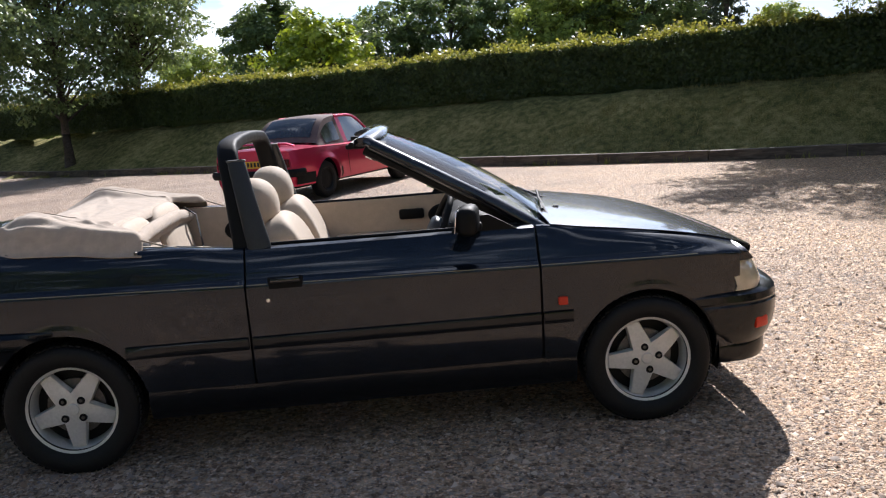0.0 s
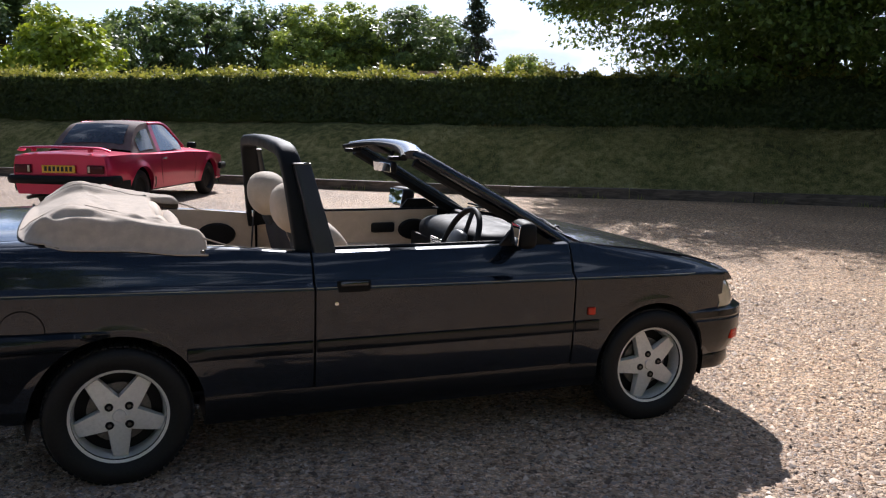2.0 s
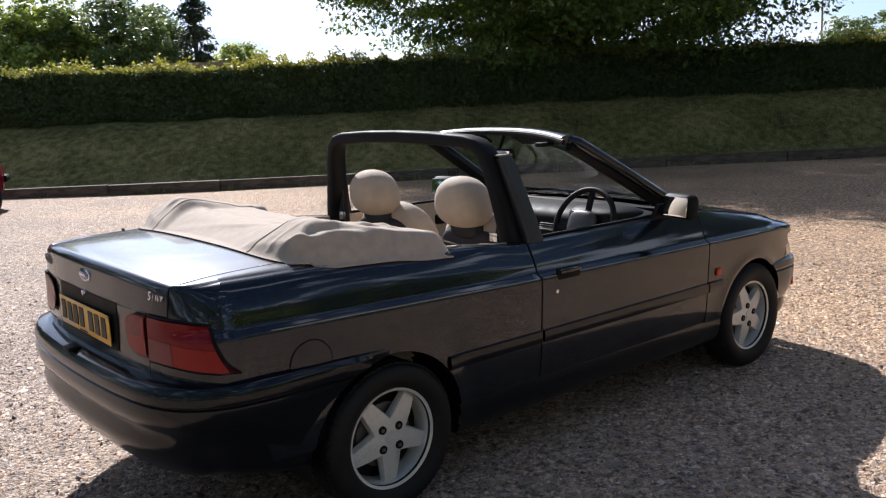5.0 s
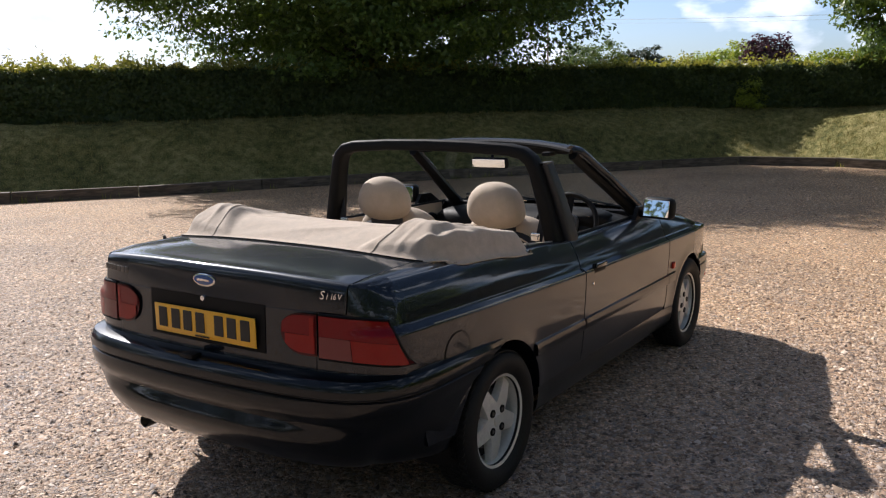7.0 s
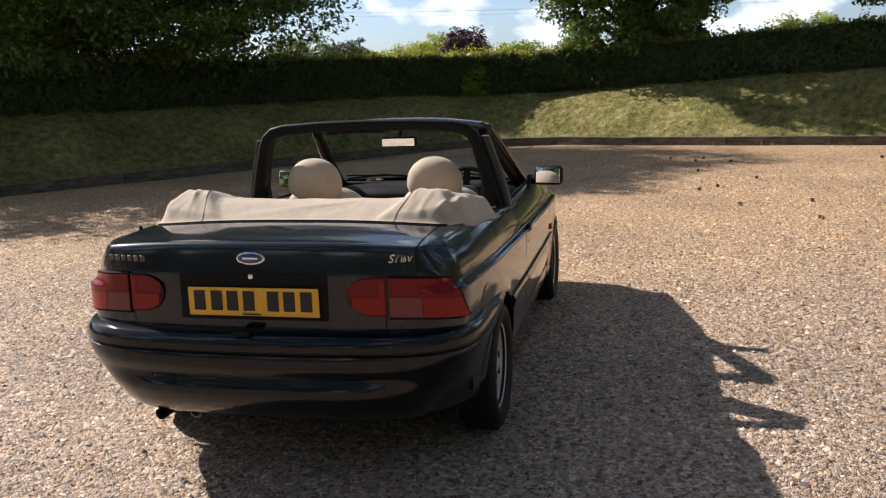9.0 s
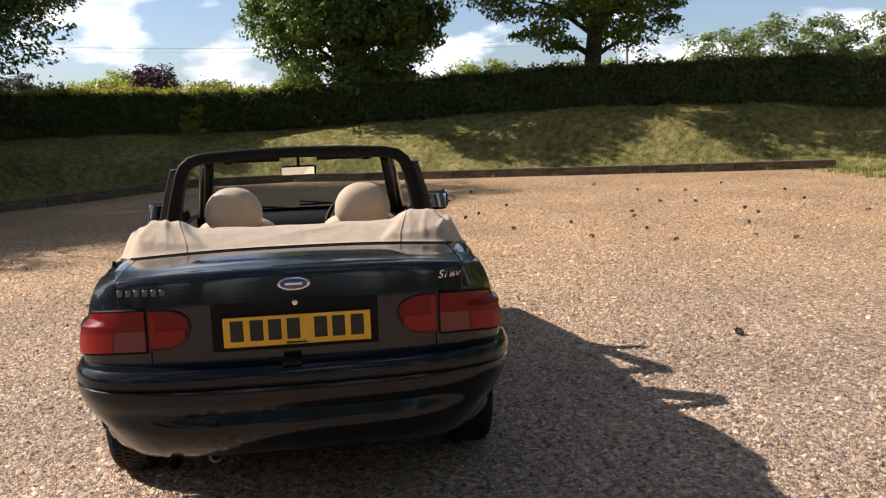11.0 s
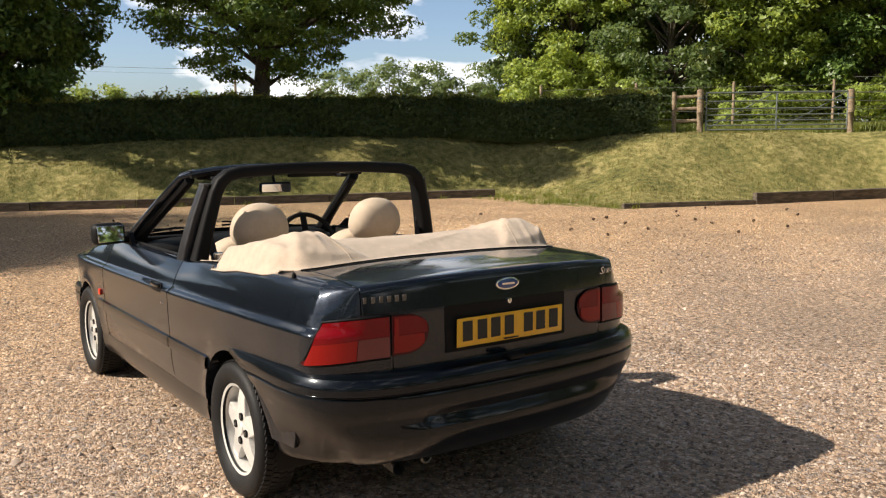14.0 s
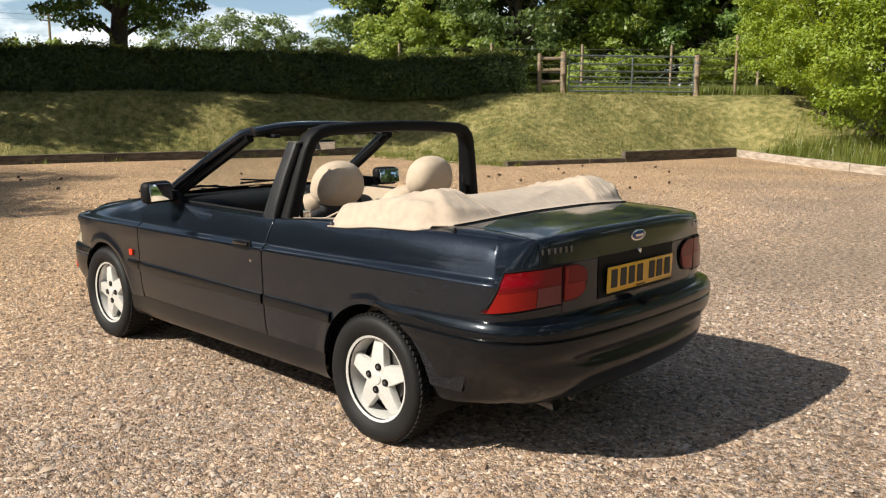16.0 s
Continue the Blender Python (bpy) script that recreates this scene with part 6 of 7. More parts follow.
    for s in (1, -1):
        part("window_frame", join(tube([(edge(x, 0.98)[0], s * (edge(x, 0.98)[1] + 0.004), edge(x, 0.98)[2]) for x in np.linspace(-0.56, 0.05, 9)], 0.022, 8), tube([(edge(x, 0.97)[0], s * edge(x, 0.97)[1], edge(x, 0.97)[2]) for x in np.linspace(0.05, 0.54, 8)], 0.026, 8), tube([edge(-0.5, 0)[:1] + (s * edge(-0.5, 0)[1],) + edge(-0.5, 0)[2:], edge(0.5, 0)[:1] + (s * edge(0.5, 0)[1],) + edge(0.5, 0)[2:]], 0.012, 6)), RED, root)


build_red_car()

# ---- hedges, trees, shrubs ----
def leaves(P, N, size, rng, aspect=0.6, droop=0.3, tri=False):
    """One folded-free leaf blade at each place P, facing about N. Returns V (4n, 3), F (n, 4)."""
    k = len(P)
    N = N + rng.normal(0, 0.55, (k, 3))
    N /= np.linalg.norm(N, axis=1)[:, None] + 1e-9
    T = rng.normal(0, 1, (k, 3))
    T[:, 2] -= droop
    T -= (T * N).sum(1)[:, None] * N
    T /= np.linalg.norm(T, axis=1)[:, None] + 1e-9
    B = np.cross(N, T)
    s = (size * rng.uniform(0.6, 1.35, k))[:, None]
    if tri:
        V = np.stack([P - T * s * 0.5 - B * s * aspect * 0.5, P - T * s * 0.4 + B * s * aspect * 0.5, P + T * s * 0.5], 1)
        return V.reshape(-1, 3), np.arange(3 * k).reshape(k, 3)
    V = np.stack([P - T * s * 0.5, P + B * s * aspect * 0.5 + N * s * 0.06, P + T * s * 0.5 - N * s * 0.08, P - B * s * aspect * 0.5 + N * s * 0.06], 1)
    return V.reshape(-1, 3), np.arange(4 * k).reshape(k, 4)


def crown_points(rng, count, centres, radii, flat):
    """Leaf places grouped in clumps round twig ends."""
    pick = rng.integers(0, len(centres), count)
    d = rng.normal(0, 1, (count, 3))
    d /= np.linalg.norm(d, axis=1)[:, None]
    r = rng.uniform(0.1, 1.0, count) ** 0.5
    P = centres[pick] + d * (r * radii[pick])[:, None] * np.array([1, 1, flat])
    P[:, 2] -= (1 - flat) * 0.35 * (r * radii[pick]) ** 2 * 0.6
    return P, d


def tree(name, at, height, spread, leaf, leaf_size, count, label, seed, low=0.25, trunk=0.16, top_flat=0.85, clumps=160, clump=0.55, lean=(0, 0), stems=1, cone=False, group="", base=None, flat=0.6, category="tree", tri=False):
    """A tree: tapered trunk(s), limbs that fork towards the clumps, and a crown of single leaves in clumps."""
    rng = np.random.default_rng(seed)
    z0 = ground_at(*at) - 0.1 if base is None else base
    root = thing(name, pose(at[0], at[1], z0), label, category, group)
    zc, zl = height * (low + (1 - low) * 0.5), height * low
    # clump centres inside an uneven egg
    C = []
    while len(C) < clumps:
        u = rng.uniform(-1, 1, 3)
        if cone:
            t = (u[2] + 1) / 2
            rr = spread * (1 - t) ** 0.8 * (0.75 + 0.25 * math.sin(t * 22 + u[0]))
            q = math.sqrt(rng.uniform(0.3, 1))
            a = rng.uniform(0, 2 * math.pi)
            C.append((q * rr * math.cos(a), q * rr * math.sin(a), zl + t * (height - zl) * 0.98))
            continue
        d = np.linalg.norm(u)
        if d > 1 or d < 0.35 + 0.2 * rng.uniform():
            continue
        a = math.atan2(u[1], u[0])
        wave = 1 + 0.16 * math.sin(3 * a + seed) + 0.10 * math.sin(5 * a + 2 * seed + 3 * u[2])
        zz = u[2] if u[2] > 0 else u[2] * 0.9
        C.append((u[0] * spread * wave + lean[0] * (u[2] + 1), u[1] * spread * wave + lean[1] * (u[2] + 1), zc + zz * (height - zl) * 0.5 * (top_flat if u[2] > 0 else 1) * (1 + 0.08 * math.sin(4 * a))))
    C = np.array(C)
    geos = []
    for s in range(stems):
        a = 2 * math.pi * s / stems + 0.4
        off = (0 if stems == 1 else spread * 0.22)
        foot = Vector((0.10 * math.cos(a), 0.10 * math.sin(a), 0)) if stems > 1 else Vector((0, 0, 0))
        top = Vector((off * math.cos(a) + lean[0], off * math.sin(a) + lean[1], zc + (height - zc) * (0.85 if cone else 0.35)))
        tr = trunk / math.sqrt(stems)
        path = [foot.lerp(top, t) + Vector((0.06 * math.sin(5 * t + seed), 0.06 * math.cos(4 * t + s), 0)) * min(1, 3 * t) for t in np.linspace(0, 1, 7)]
        geos.append(tube(path, [tr * (1.35 if i == 0 else 1) * (1 - 0.75 * i / 6) for i in range(7)], 9))
        near = [c for i, c in enumerate(C) if i % stems == s]
        for c in near[: max(10, 46 // stems)]:
            c = Vector(c)
            t = min(0.9, max(0.22, (c.z * 0.62 - foot.z) / max(top.z, 0.1)))
            b = foot.lerp(top, t)
            mid = b.lerp(c, 0.55) + Vector((0, 0, 0.10 * (c - b).length))
            r0 = tr * (1 - 0.75 * t) * 0.42
            geos.append(tube([b, b.lerp(mid, 0.5), mid, c], [r0, r0 * 0.7, r0 * 0.45, r0 * 0.12], 5, caps=False))
    part("trunk", join(*geos), BARK, root)
    R = np.full(len(C), clump) * rng.uniform(0.6, 1.3, len(C))
    P, d = crown_points(rng, count, C, R, flat)
    out = P - np.array([0, 0, zc])
    out /= np.linalg.norm(out, axis=1)[:, None] + 1e-9
    V, F = leaves(P, out * 0.5 + np.array([0, 0, 0.75]) + d * 0.25, leaf_size, rng, (0.75 if tri else 0.6) if not cone else 0.28, tri=tri)
    ob = new("crown", bulk_mesh("crown", V, F, leaf))
    ob.parent = root
    return root


def hedge(name, line, height, thick, count_per_m, label, seed, size=0.075, flush=0.16):
    """A clipped hedge: rough inner mass of twigs with single leaves over its faces, and a flush of young leaves on top."""
    rng = np.random.default_rng(seed)
    root = thing(name, Matrix(), label, "hedge")
    P = np.array(line, float)
    seg = np.hypot(*np.diff(P, axis=0).T)
    cum = np.concatenate([[0], np.cumsum(seg)])

    def spot(d):
        i = np.clip(np.searchsorted(cum, d, side="right") - 1, 0, len(seg) - 1)
        t = (d - cum[i]) / seg[i]
        p = P[i] + (P[i + 1] - P[i]) * t[:, None]
        n = np.stack([-(P[i + 1] - P[i])[:, 1], (P[i + 1] - P[i])[:, 0]], -1) / seg[i][:, None]
        return p, n
    # inner mass
    ds = np.arange(0, cum[-1], 0.14)
    p, n = spot(ds)
    ring = []
    prof = [(-0.5, 0.0), (-0.53, 0.2), (-0.52, 0.4), (-0.53, 0.6), (-0.5, 0.85), (-0.40, 1.0), (-0.2, 1.01), (0, 1.02), (0.2, 1.01), (0.40, 1.0), (0.5, 0.85), (0.52, 0.4), (0.5, 0.0)]
    zg = ground_z(p[:, 0], p[:, 1])
    for a, h in prof:
        w = thick * a * 0.55 * (1 + 0.06 * np.sin(ds * 2.3 + h * 5) + 0.09 * rng.normal(0, 1, len(ds)))
        hh = height * (1 + 0.015 * np.sin(ds * 0.9) + 0.02 * np.sin(ds * 2.7) + 0.015 * np.sin(ds * 7.7))
        ring.append(np.stack([p[:, 0] + n[:, 0] * w, p[:, 1] + n[:, 1] * w, zg + (hh + 0.045 * rng.normal(0, 1, len(ds))) * h * 0.90 - 0.05], -1))
    G = np.stack(ring, 1)
    mesh_ob("twig_mass", grid(G), LEAF_HEDGE, root, smooth=False)
    # leaves
    k = int(cum[-1] * count_per_m * 1.7)
    d = rng.uniform(0, cum[-1], k)
    p, n = spot(d)
    side = rng.uniform(0, 1, k)
    zg = ground_z(p[:, 0], p[:, 1])
    hh = height * (1 + 0.015 * np.sin(d * 0.9) + 0.02 * np.sin(d * 2.7) + 0.015 * np.sin(d * 7.7))
    s = np.where(side < 0.40, -1.0, np.where(side < 0.6, 1.0, 0.0))
    lift = rng.uniform(0.02, 1.0, k) ** 0.85
    wav = 1 + 0.10 * np.sin(d * 2.3 + lift * 5) + 0.06 * np.sin(d * 6.1 - 2)
    off = np.where(s != 0, s * thick * 0.5 * wav * (1.04 - 0.45 * np.abs(rng.normal(0, 0.45, k))), rng.uniform(-0.5, 0.5, k) * thick)
    up = np.where(s != 0, lift * 0.97, 1.0 - 0.12 * rng.uniform(0, 1, k) ** 1.5 + 0.03 * rng.normal(0, 1, k)) * hh
    Q = np.stack([p[:, 0] + n[:, 0] * off, p[:, 1] + n[:, 1] * off, zg + up], -1)
    N = np.stack([n[:, 0] * s, n[:, 1] * s, np.where(s == 0, 1.0, 0.35)], -1)
    V, F = leaves(Q, N, size, rng, 0.8, tri=True)
    ob = new("foliage", bulk_mesh("foliage", V, F, LEAF_HEDGE)); ob.parent = root
    k2 = int(cum[-1] * count_per_m * flush)
    d = rng.uniform(0, cum[-1], k2)
    p, n = spot(d)
    off = rng.uniform(-0.52, 0.52, k2) * thick
    hh = height * (1 + 0.015 * np.sin(d * 0.9) + 0.02 * np.sin(d * 2.7) + 0.015 * np.sin(d * 7.7))
    Q = np.stack([p[:, 0] + n[:, 0] * off, p[:, 1] + n[:, 1] * off, ground_z(p[:, 0], p[:, 1]) + hh * (1.0 + np.abs(rng.normal(0, 0.075, k2)) * (1 + np.sin(d * 3.1) * 0.5 + np.sin(d * 11.3) * 0.6))], -1)
    V, F = leaves(Q, np.tile([0, 0, 0.6], (k2, 1)) + rng.normal(0, 0.5, (k2, 3)), size * 1.05, rng, 0.75, tri=True)
    ob = new("young_growth", bulk_mesh("young_growth", V, F, LEAF_TIP)); ob.parent = root
    return root


hedge("hedge", [(-20, 37), (-12.5, 29.2), (-5.5, 23.2), (0.6, 19.3), (3.9, 16.8), (7.6, 13.8), (10.3, 12.1), (13.7, 9.9), (16.6, 7.6), (19.2, 5.6), (20.6, 3.1)], 1.08, 1.1, 1950, "long clipped green hedge with yellow-green new shoots along the bank top", 21, flush=0.42)
hedge("hedge", [(20.65, 3.05), (20.4, 0.6), (19.3, -2.6), (18.2, -6), (17.2, -9), (15.6, -12.2), (11.75, -16.55)], 1.06, 1.1, 2300, "clipped dark green hedge that ends beside the gate", 22)
tree("shrub", (20.0, 3.2), 0.95, 0.40, LEAF_LIGHT, 0.07, 2200, "pale green shrub growing at the bend of the hedge", 24, low=0.0, trunk=0.02, stems=3, clumps=36, clump=0.2, category="shrub")

tree("tree", (14.2, 11.7), 8.8, 6.5, LEAF_MAPLE, 0.115, 225000, "broad many-stemmed green tree behind the hedge corner", 31, low=0.03, trunk=0.34, stems=6, clumps=1250, clump=0.85, flat=0.36, tri=True)
tree("tree", (20.9, -1.2), 8.6, 2.95, LEAF_CHESTNUT, 0.135, 95000, "dense dark chestnut tree with a low crown behind the hedge", 32, low=0.02, trunk=0.26, clumps=330, clump=0.55, flat=0.75, tri=True)
tree("tree", (18.9, -7.97), 9.6, 4.5, LEAF_MAPLE, 0.105, 115000, "spreading maple with a short bare trunk behind the hedge", 33, low=0.15, trunk=0.28, clumps=430, clump=0.68, flat=0.30, lean=(-0.5, -0.35), tri=True)


def along(eye, az, dist):
    return (eye[0] + dist * math.cos(radians(az)), eye[1] + dist * math.sin(radians(az)))


NORTH, EAST = (-0.3, -4.5), (-4.8, 1.2)
# the wood to the north, seen over the hedge
for az, dist, h, sp, leaf, lab, sd in (
        (96.0, 62, 8.6, 3.2, LEAF_FAR, "dark round tree beyond the hedge", 41), (93.2, 56, 6.2, 3.0, LEAF_LIGHT, "pale yellow-green tree beyond the hedge", 42),
        (91.0, 66, 7.0, 2.6, LEAF_FAR, "small green tree beyond the hedge", 43), (88.0, 70, 9.5, 4.2, LEAF_FAR, "dark broad tree in the far wood", 44),
        (84.5, 72, 10.4, 5.0, LEAF_FAR, "dark broad tree in the far wood", 45), (81.0, 74, 10.2, 4.6, LEAF_FAR, "dark broad tree in the far wood", 46),
        (78.0, 70, 9.4, 3.4, LEAF_WOOD, "thin pale tree in the far wood", 47), (75.2, 72, 9.8, 3.4, LEAF_WOOD, "thin pale tree in the far wood", 48),
        (72.4, 70, 9.6, 4.0, LEAF_FAR, "dark round tree in the far wood", 49), (70.0, 74, 9.0, 3.6, LEAF_FAR, "dark round tree in the far wood", 50),
        (64.2, 78, 6.2, 1.9, LEAF_WOOD, "small pale tree beyond the hedge", 51), (100.5, 85, 7.6, 4.0, LEAF_WOOD, "pale hazy tree far beyond the hedge", 52)):
    tree("tree", along(NORTH, az, dist), h, sp, leaf, 0.34, 12000, lab, sd, low=0.02, trunk=0.25, clumps=110, clump=0.95, base=1.2, tri=True)
tree("conifer", along(NORTH, 67.4, 64), 10.2, 2.0, LEAF_PINE, 0.42, 4200, "dark narrow conifer beside the far wood", 53, low=0.12, trunk=0.2, clumps=120, clump=0.6, cone=True, base=1.2)
for az, dist, h, sp, sd in ((103.8, 31, 8.0, 2.6, 54), (108.3, 30, 9.0, 3.2, 55), (114.5, 27, 9.5, 3.6, 56)):
    tree("tree", along(NORTH, az, dist), h, sp, LEAF_WILLOW, 0.15, 20000, "light green tree at the end of the hedge", sd, low=0.14, trunk=0.15, clumps=300, clump=0.55)
# low growth beyond the eastern hedge
for az, dist, h, sp, leaf, lab, sd in (
        (19.5, 60, 4.6, 2.6, LEAF_FAR, "low tree beyond the hedge", 61), (16.5, 64, 4.4, 2.0, LEAF_PINE, "small dark tree beyond the hedge", 62), (13.0, 70, 3.8, 3.0, LEAF_WOOD, "low pale shrubs beyond the hedge", 63),
        (8.4, 55, 4.3, 1.5, LEAF_PURPLE, "small purple-leaved tree beyond the hedge", 64), (5.5, 60, 3.6, 3.2, LEAF_LIGHT, "pale shrubs beyond the hedge", 65), (10.5, 66, 4.6, 2.2, LEAF_LIGHT, "feathery pale shrub beyond the hedge", 66),
        (-12.5, 55, 3.9, 2.4, LEAF_WOOD, "low shrubs beyond the hedge", 67), (-27.5, 55, 5.0, 2.6, LEAF_WILLOW, "grey-green willow beyond the hedge", 68), (-30.5, 52, 5.2, 2.3, LEAF_WILLOW, "grey-green willow beyond the hedge", 69),
        (-33.5, 55, 5.3, 2.0, LEAF_WILLOW, "grey-green willow beyond the hedge", 70), (-36.5, 58, 4.2, 1.8, LEAF_WILLOW, "grey-green willow beyond the hedge", 71), (1.0, 70, 3.4, 4.0, LEAF_WOOD, "low shrubs beyond the hedge", 72), (-20, 60, 3.6, 4.0, LEAF_LIGHT, "pale shrubs beyond the hedge", 73)):
    tree("shrub", along(EAST, az, dist), h, sp, leaf, 0.20, 7000, lab, sd, low=0.0, trunk=0.08, clumps=90, clump=0.6, base=1.2, category="shrub", tri=True)
# the wood behind the gate
rw = random.Random(9)
for i, (az, dist) in enumerate(((-39.5, 47), (-42.5, 44), (-45.5, 46), (-48.5, 42), (-51.5, 45), (-54.5, 41), (-57.5, 44), (-60.5, 42), (-63.5, 45), (-66.5, 41), (-70, 44), (-74, 40), (-44, 55), (-50, 56), (-56, 57), (-62, 55), (-68, 56))):
    far = i >= 12
    tree("tree", along(EAST, az, dist), rw.uniform(12.5, 15.5), 2.9 if i == 0 else rw.uniform(3.2, 4.2), LEAF_FAR if i == 0 or far else (LEAF_WOOD, LEAF_CHESTNUT, LEAF_OLIVE, LEAF_WOOD, LEAF_FAR)[(i * 3) % 5], 0.20, 30000 if not far else 12000,
         "tall dark green tree at the edge of the wood" if i == 0 else "tall leafy tree in the wood behind the gate", 80 + i, low=0.0, trunk=0.26, clumps=150, clump=0.95, base=1.2, flat=0.5, tri=True)
for i, (az, dist) in enumerate(((-41, 43), (-45, 42), (-49.5, 43), (-54, 40), (-58.5, 42), (-63, 39), (-67, 40))):
    tree("shrub", along(EAST, az, dist), rw.uniform(3.0, 4.6), rw.uniform(2.3, 2.9), LEAF_WOOD, 0.16, 12000, "low green undergrowth at the edge of the wood", 100 + i, low=0.0, trunk=0.06, stems=3, clumps=80, clump=0.55, base=1.2, category="shrub", tri=True)
# shrubs at the southern corner of the yard
for i, (x, y, h, sp) in enumerate(((4.6, -20.4, 5.2, 1.9), (2.6, -18.4, 4.4, 1.8), (6.6, -22.6, 4.5, 1.7), (0.0, -17.4, 4.6, 1.9), (-2.8, -15.9, 4.6, 1.9))):
    tree("shrub", (x, y), h, sp, LEAF_LIGHT, 0.085, 26000, "bright green leafy shrub beside the gravel", 110 + i, low=0.02, trunk=0.08, stems=4, clumps=150, clump=0.42, category="shrub", tri=True)
# trees and hedge that close the yard behind the camera
hedge("hedge", [(-5.5, -13.6), (-14, -12.2), (-23, -11), (-26.5, -5), (-27.5, 14), (-26, 30), (-20, 38)], 1.6, 1.2, 500, "clipped green hedge round the rest of the yard", 23, size=0.14)
for i, (x, y, h) in enumerate(((-6.5, -20, 15.5), (-13, -19.5, 16), (-20, -18, 15), (-28, -14, 15), (-31, -6.5, 16), (-32, 1, 15), (-32.5, 8.5, 16.5), (-32, 16, 15), (-31, 24, 14), (-28, 33, 13))):
    tree("tree", (x, y), h, 4.4, LEAF_FAR, 0.42, 5200, "tall leafy green tree behind the yard", 130 + i, low=0.04, trunk=0.28, clumps=130, clump=1.1, tri=True)


def tufts(name, spots, label, seed, high=0.16, per=26, mat=None):
    """Loose tufts of long grass as one piece of greenery."""
    rng = np.random.default_rng(seed)
    Vs = []
    for x, y, r in spots:
        k = int(per)
        px, py = x + rng.normal(0, r, k), y + rng.normal(0, r, k)
        z = ground_z(px, py)
        a = rng.uniform(0, 2 * np.pi, k)
        h = high * rng.uniform(0.5, 1.4, k)
        w = 0.006 * rng.uniform(0.8, 1.6, k) * (1 + high * 2)
        lx, ly = np.cos(a + 1.57) * h * rng.uniform(0.1, 0.6, k), np.sin(a + 1.57) * h * rng.uniform(0.1, 0.6, k)
        cx, cy = np.cos(a) * w, np.sin(a) * w
        Vs.append(np.stack([np.stack([px - cx, py - cy, z - 0.01], -1), np.stack([px + cx, py + cy, z - 0.01], -1), np.stack([px + lx, py + ly, z + h], -1)], 1))
    V = np.concatenate(Vs).reshape(-1, 3)
    tagged(new(name, bulk_mesh(name, V, np.arange(len(V)).reshape(-1, 3), mat or GRASS_BLADE)), label, "grass", kind="stuff")


rg = np.random.default_rng(3)
spots = []
for a, b in zip(YARD[1:20], YARD[2:21]):
    ln = math.hypot(b[0] - a[0], b[1] - a[1])
    for k in range(int(ln * 2.2)):
        t = rg.uniform()
        spots.append((a[0] + (b[0] - a[0]) * t + rg.normal(0, 0.05), a[1] + (b[1] - a[1]) * t + rg.normal(0, 0.05), 0.07))
for k in range(45):
    spots.append((rg.normal(10.2, 1.3), rg.normal(-11.6, 0.7), 0.08))
tufts("kerb_grass", spots, "tufts of grass growing along the timber edging", 5, 0.10, 26, GRASS_BLADE)
spots = []
x, y = rg.uniform(3, 24, 26000), rg.uniform(-19, 14, 26000)
sd = beyond_kerb(x, y)
keep = (sd > 0.15) & (sd < 5)
spots = [(a, b, 0.05) for a, b in zip(x[keep], y[keep])]
tufts("turf_grass", spots, "short mown grass on the bank, straw-coloured in patches", 6, 0.06, 8, GRASS_DRY)
spots = [(rg.normal(8.2, 2.6), rg.normal(-24, 2.6), 0.15) for k in range(900)] + [(rg.uniform(-3, 6), rg.uniform(-18.5, -14), 0.12) for k in range(900)] + [(rg.normal(13, 3), rg.normal(-22, 2.5), 0.15) for k in range(500)]
spots += [(rg.normal(14, 4.5), rg.normal(-25, 3.5), 0.2) for k in range(1500)]
spots = [s for s in spots if beyond_kerb(s[0], s[1]) > 0.3 and (s[0] < 5.2 or (s[0] - 10.9) * 0.79 - (s[1] + 17.35) * 0.61 > 0.3)]
tufts("long_grass", spots, "long green grass by the gate and under the shrubs", 8, 0.26, 24)

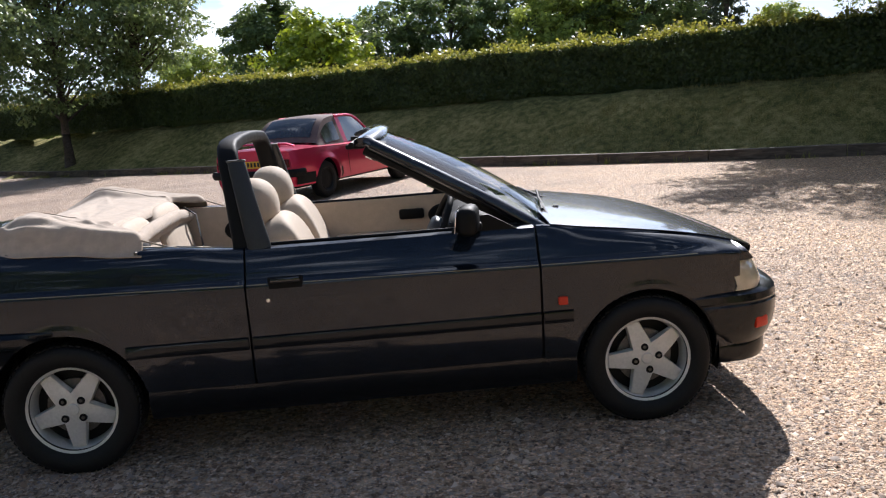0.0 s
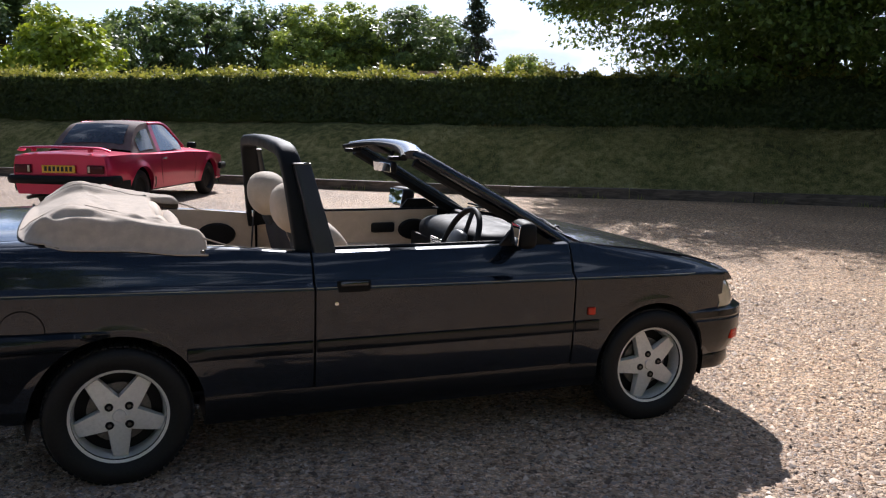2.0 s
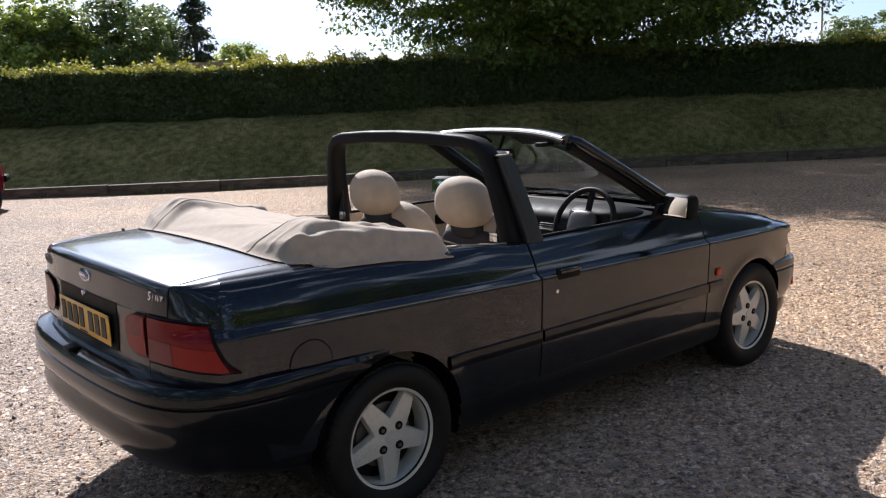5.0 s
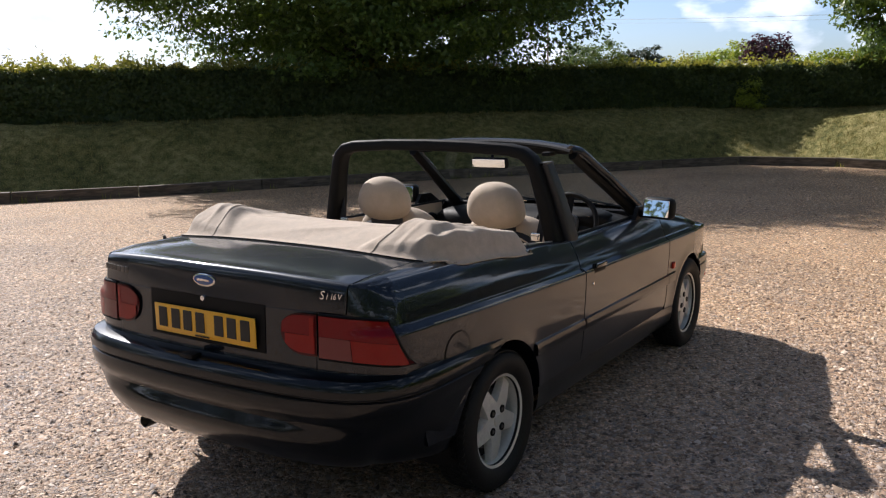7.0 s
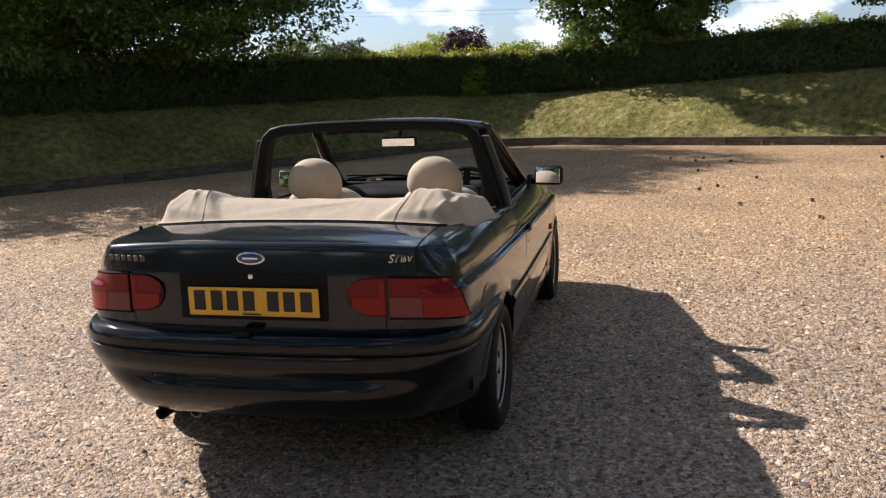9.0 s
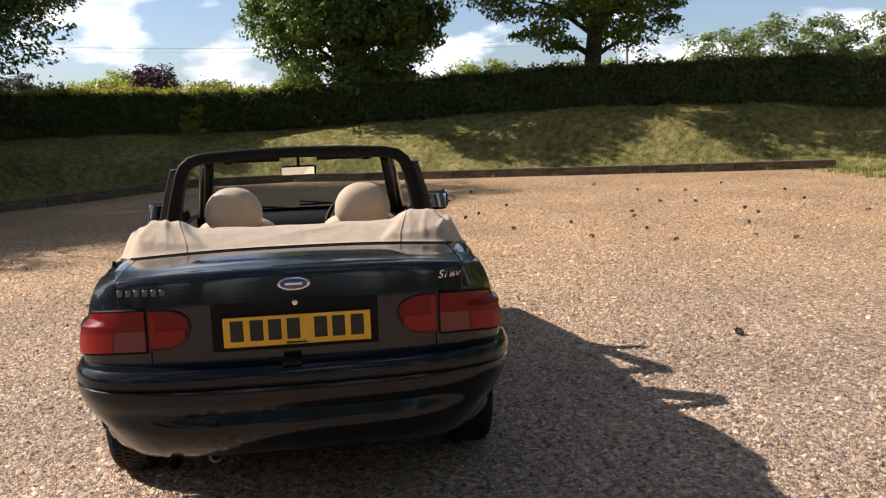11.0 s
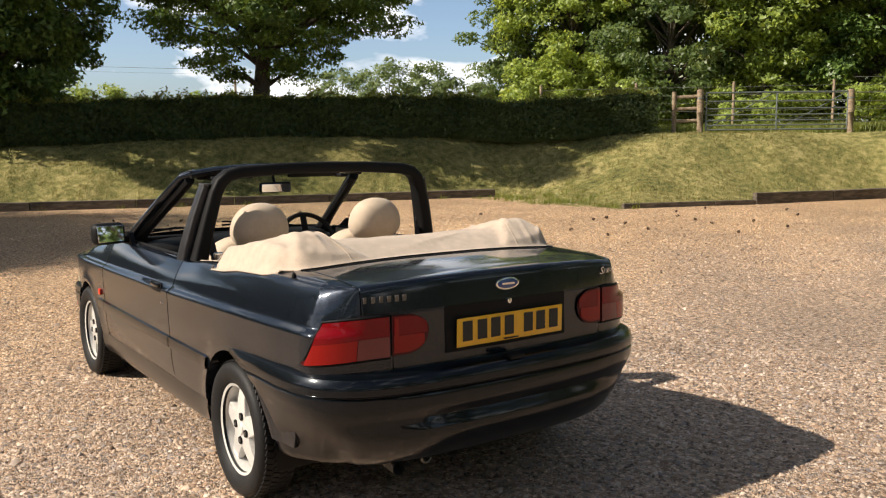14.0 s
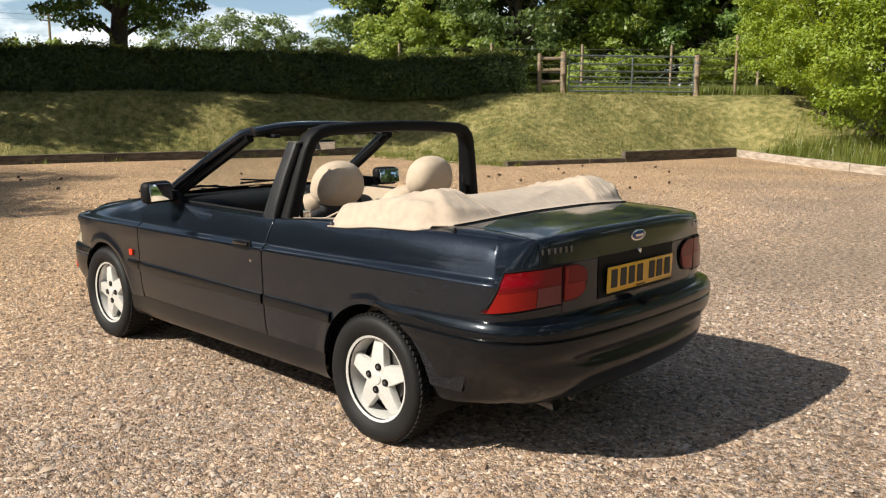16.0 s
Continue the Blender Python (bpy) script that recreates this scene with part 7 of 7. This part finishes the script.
# ---- gate, fences, pole, cones ----
def build_gate():
    a, b = Vector((10.9, -17.35, 0)), Vector((8.45, -20.55, 0))
    za, zb = ground_at(a.x, a.y), ground_at(b.x, b.y)
    for p, z, h, r in ((a, za, 1.22, 0.095), (b, zb, 1.22, 0.095)):
        post = thing("gate_post", pose(p.x, p.y, z - 0.05), "round weathered wooden gate post", "post", "gate posts")
        part("shaft", tube([(0, 0, -0.1), (0, 0, h * 0.5), (0.01, 0, h), (0.01, 0, h + 0.03)], [r, r * 0.97, r * 0.95, r * 0.7], 12), POST, post)
        part("hinge_band", tube([(0, 0, h * 0.8), (0, 0, h * 0.8 + 0.04)], r * 1.05, 12), GALV, post)
    d = b - a
    ln = d.length - 0.25
    yaw = math.atan2(d.y, d.x)
    gate = thing("field_gate", Matrix.Translation((*(a + d * 0.04).xy, (za + zb) / 2 + 0.10)) @ Matrix.Rotation(yaw, 4, "Z"), "closed galvanised steel field gate with seven rails", "gate")
    for k, z in enumerate((0.0, 0.12, 0.25, 0.40, 0.57, 0.77, 1.0)):
        part("rail", tube([(0, 0, z), (ln, 0, z)], 0.019 if 0 < k < 6 else 0.024, 8), GALV, gate)
    for x in (0.0, ln * 0.5, ln):
        part("upright", tube([(x, 0, -0.02), (x, 0, 1.02)], 0.023, 8), GALV, gate)
    for x0, x1 in ((0.05, ln * 0.46), (ln * 0.54, ln - 0.1)):
        part("brace", tube([(x0, 0.02, 0.05), (x1, 0.02, 0.95)], 0.015, 6), GALV, gate)
    # short rail fence between the hedge and the gate
    e = Vector((11.38, -16.85, 0))
    fence = thing("rail_fence", pose(0, 0, 0), "short weathered wooden rail fence beside the gate", "fence")
    ze = ground_at(e.x, e.y)
    part("post", tube([(e.x, e.y, ze - 0.2), (e.x, e.y, ze + 1.15)], 0.06, 10), POST, fence)
    for z in (0.35, 0.68, 1.0):
        part("rail", tube([(e.x, e.y, ze + z), (a.x, a.y, za + z)], 0.045, 8, (0.4, 1)), POST, fence)
    # tall wire fence across the field
    wf = thing("wire_fence", pose(0, 0, 0), "tall wooden posts with strained wire across the field", "fence")
    pts = [(21.0, -20.5), (18.6, -23.2), (16.2, -25.9), (13.8, -28.6), (11.4, -31.3), (9.3, -33.6)]
    for x, y in pts:
        z = ground_at(x, y)
        part("post", tube([(x, y, z - 0.2), (x, y, z + 1.95)], 0.055, 8), POST, wf)
    for z in (0.25, 0.55, 0.85, 1.15, 1.45, 1.75):
        part("wire", tube([(x, y, ground_at(x, y) + z) for x, y in pts], 0.006, 4), WIRE, wf)
    wf2 = thing("wire_fence", pose(0, 0, 0), "wooden posts with wire beside the gate and the shrubs", "fence")
    pts = [(8.45, -20.55), (7.9, -21.9), (7.2, -23.4)]
    for x, y in pts[1:]:
        z = ground_at(x, y)
        part("post", tube([(x, y, z - 0.2), (x, y, z + 1.75)], 0.05, 8), POST, wf2)
    for z in (0.3, 0.7, 1.1, 1.5):
        part("wire", tube([(x, y, ground_at(x, y) + z) for x, y in pts], 0.006, 4), WIRE, wf2)


build_gate()


def build_pole():
    x, y = along(EAST, -21.2, 95)
    pole = thing("utility_pole", pose(x, y, 1.0), "wooden utility pole far behind the hedge", "pole")
    part("shaft", tube([(0, 0, 0), (0, 0, 8.2)], [0.16, 0.11], 10), POST, pole)
    for z in (7.2, 7.7):
        part("cross_arm", rbox((0, 0, z), (0.12, 1.6, 0.12), 0.01), POST, pole)
    far = [along(EAST, 24, 130), (x, y)]
    mast = thing("utility_pole", pose(*far[0], 1.0), "wooden utility pole far behind the trees", "pole")
    part("shaft", tube([(0, 0, 0), (0, 0, 12.6)], [0.16, 0.11], 10), POST, mast)
    for k, (dz, dy) in enumerate(((7.7, 0.6), (7.7, -0.6), (7.2, 0.0))):
        a, b = (far[0][0], far[0][1] + dy, 1.0 + dz + 4.5), (x, y + dy, 1.0 + dz)
        w = part("wire", tube([(a[0] + (b[0] - a[0]) * t, a[1] + (b[1] - a[1]) * t, a[2] + (b[2] - a[2]) * t - 1.0 * (1 - (2 * t - 1) ** 2)) for t in np.linspace(0, 1, 13)], 0.010, 4), WIRE, None)
        w.parent = pole
        w.matrix_parent_inverse = pole.matrix_basis.inverted()


build_pole()


def build_house():
    """Only the top of a low roof shows over the northern hedge."""
    x, y = along(NORTH, 68.8, 52)
    h = thing("house", pose(x, y, 1.2, 0, 0, -18), "low house with a brown tiled roof beyond the hedge", "house")
    part("wall", rbox((0, 0, 0.9), (6.0, 4.0, 1.8), 0.02), plain("house_wall", (0.35, 0.24, 0.17), 0.85, bump=0.3, scale=12), h)
    part("roof", prism([(-3.3, 1.75), (3.3, 1.75), (2.4, 2.75), (-2.4, 2.75)], -2.3, 2.3), plain("roof_tile", (0.30, 0.19, 0.13), 0.8, bump=0.4, scale=9, vary=0.3), h)


build_house()


def fir_cone(x, y, size, yaw):
    z = ground_at(x, y)
    c = thing("fir_cone", pose(x, y, z + size * 0.42, 20, 70, yaw) , "brown fallen fir cone on the gravel", "cone", "fallen fir cones")
    scales = []
    for k in range(34):
        t = k / 33
        r = size * 0.46 * math.sin(math.pi * (0.12 + 0.8 * t)) ** 0.8
        a = k * 2.4
        scales.append(moved(rbox((0, 0, 0), (size * 0.20, size * 0.24, size * 0.07), size * 0.03, 1, Matrix.Rotation(radians(-35), 4, "Y")), Matrix.Translation((0, 0, size * (t - 0.5) * 1.1)) @ Matrix.Rotation(a, 4, "Z") @ Matrix.Translation((r * 0.75, 0, 0))))
    part("scales", join(*scales), CONE, c, smooth=False)
    return c


rc = random.Random(12)
fir_cone(0.13, -2.86, 0.06, 40)
first = fir_cone(5.9, -6.1, 0.055, 10)
for k in range(46):
    x, y = rc.uniform(3.5, 12.0), rc.uniform(-13.5, -2.0)
    if beyond_kerb(x, y) < -0.4 and (x + y * -0.7) > 6.5:
        copy_thing(first, pose(x, y, ground_at(x, y) + 0.023, rc.uniform(-30, 30), 70, rc.uniform(0, 360)))
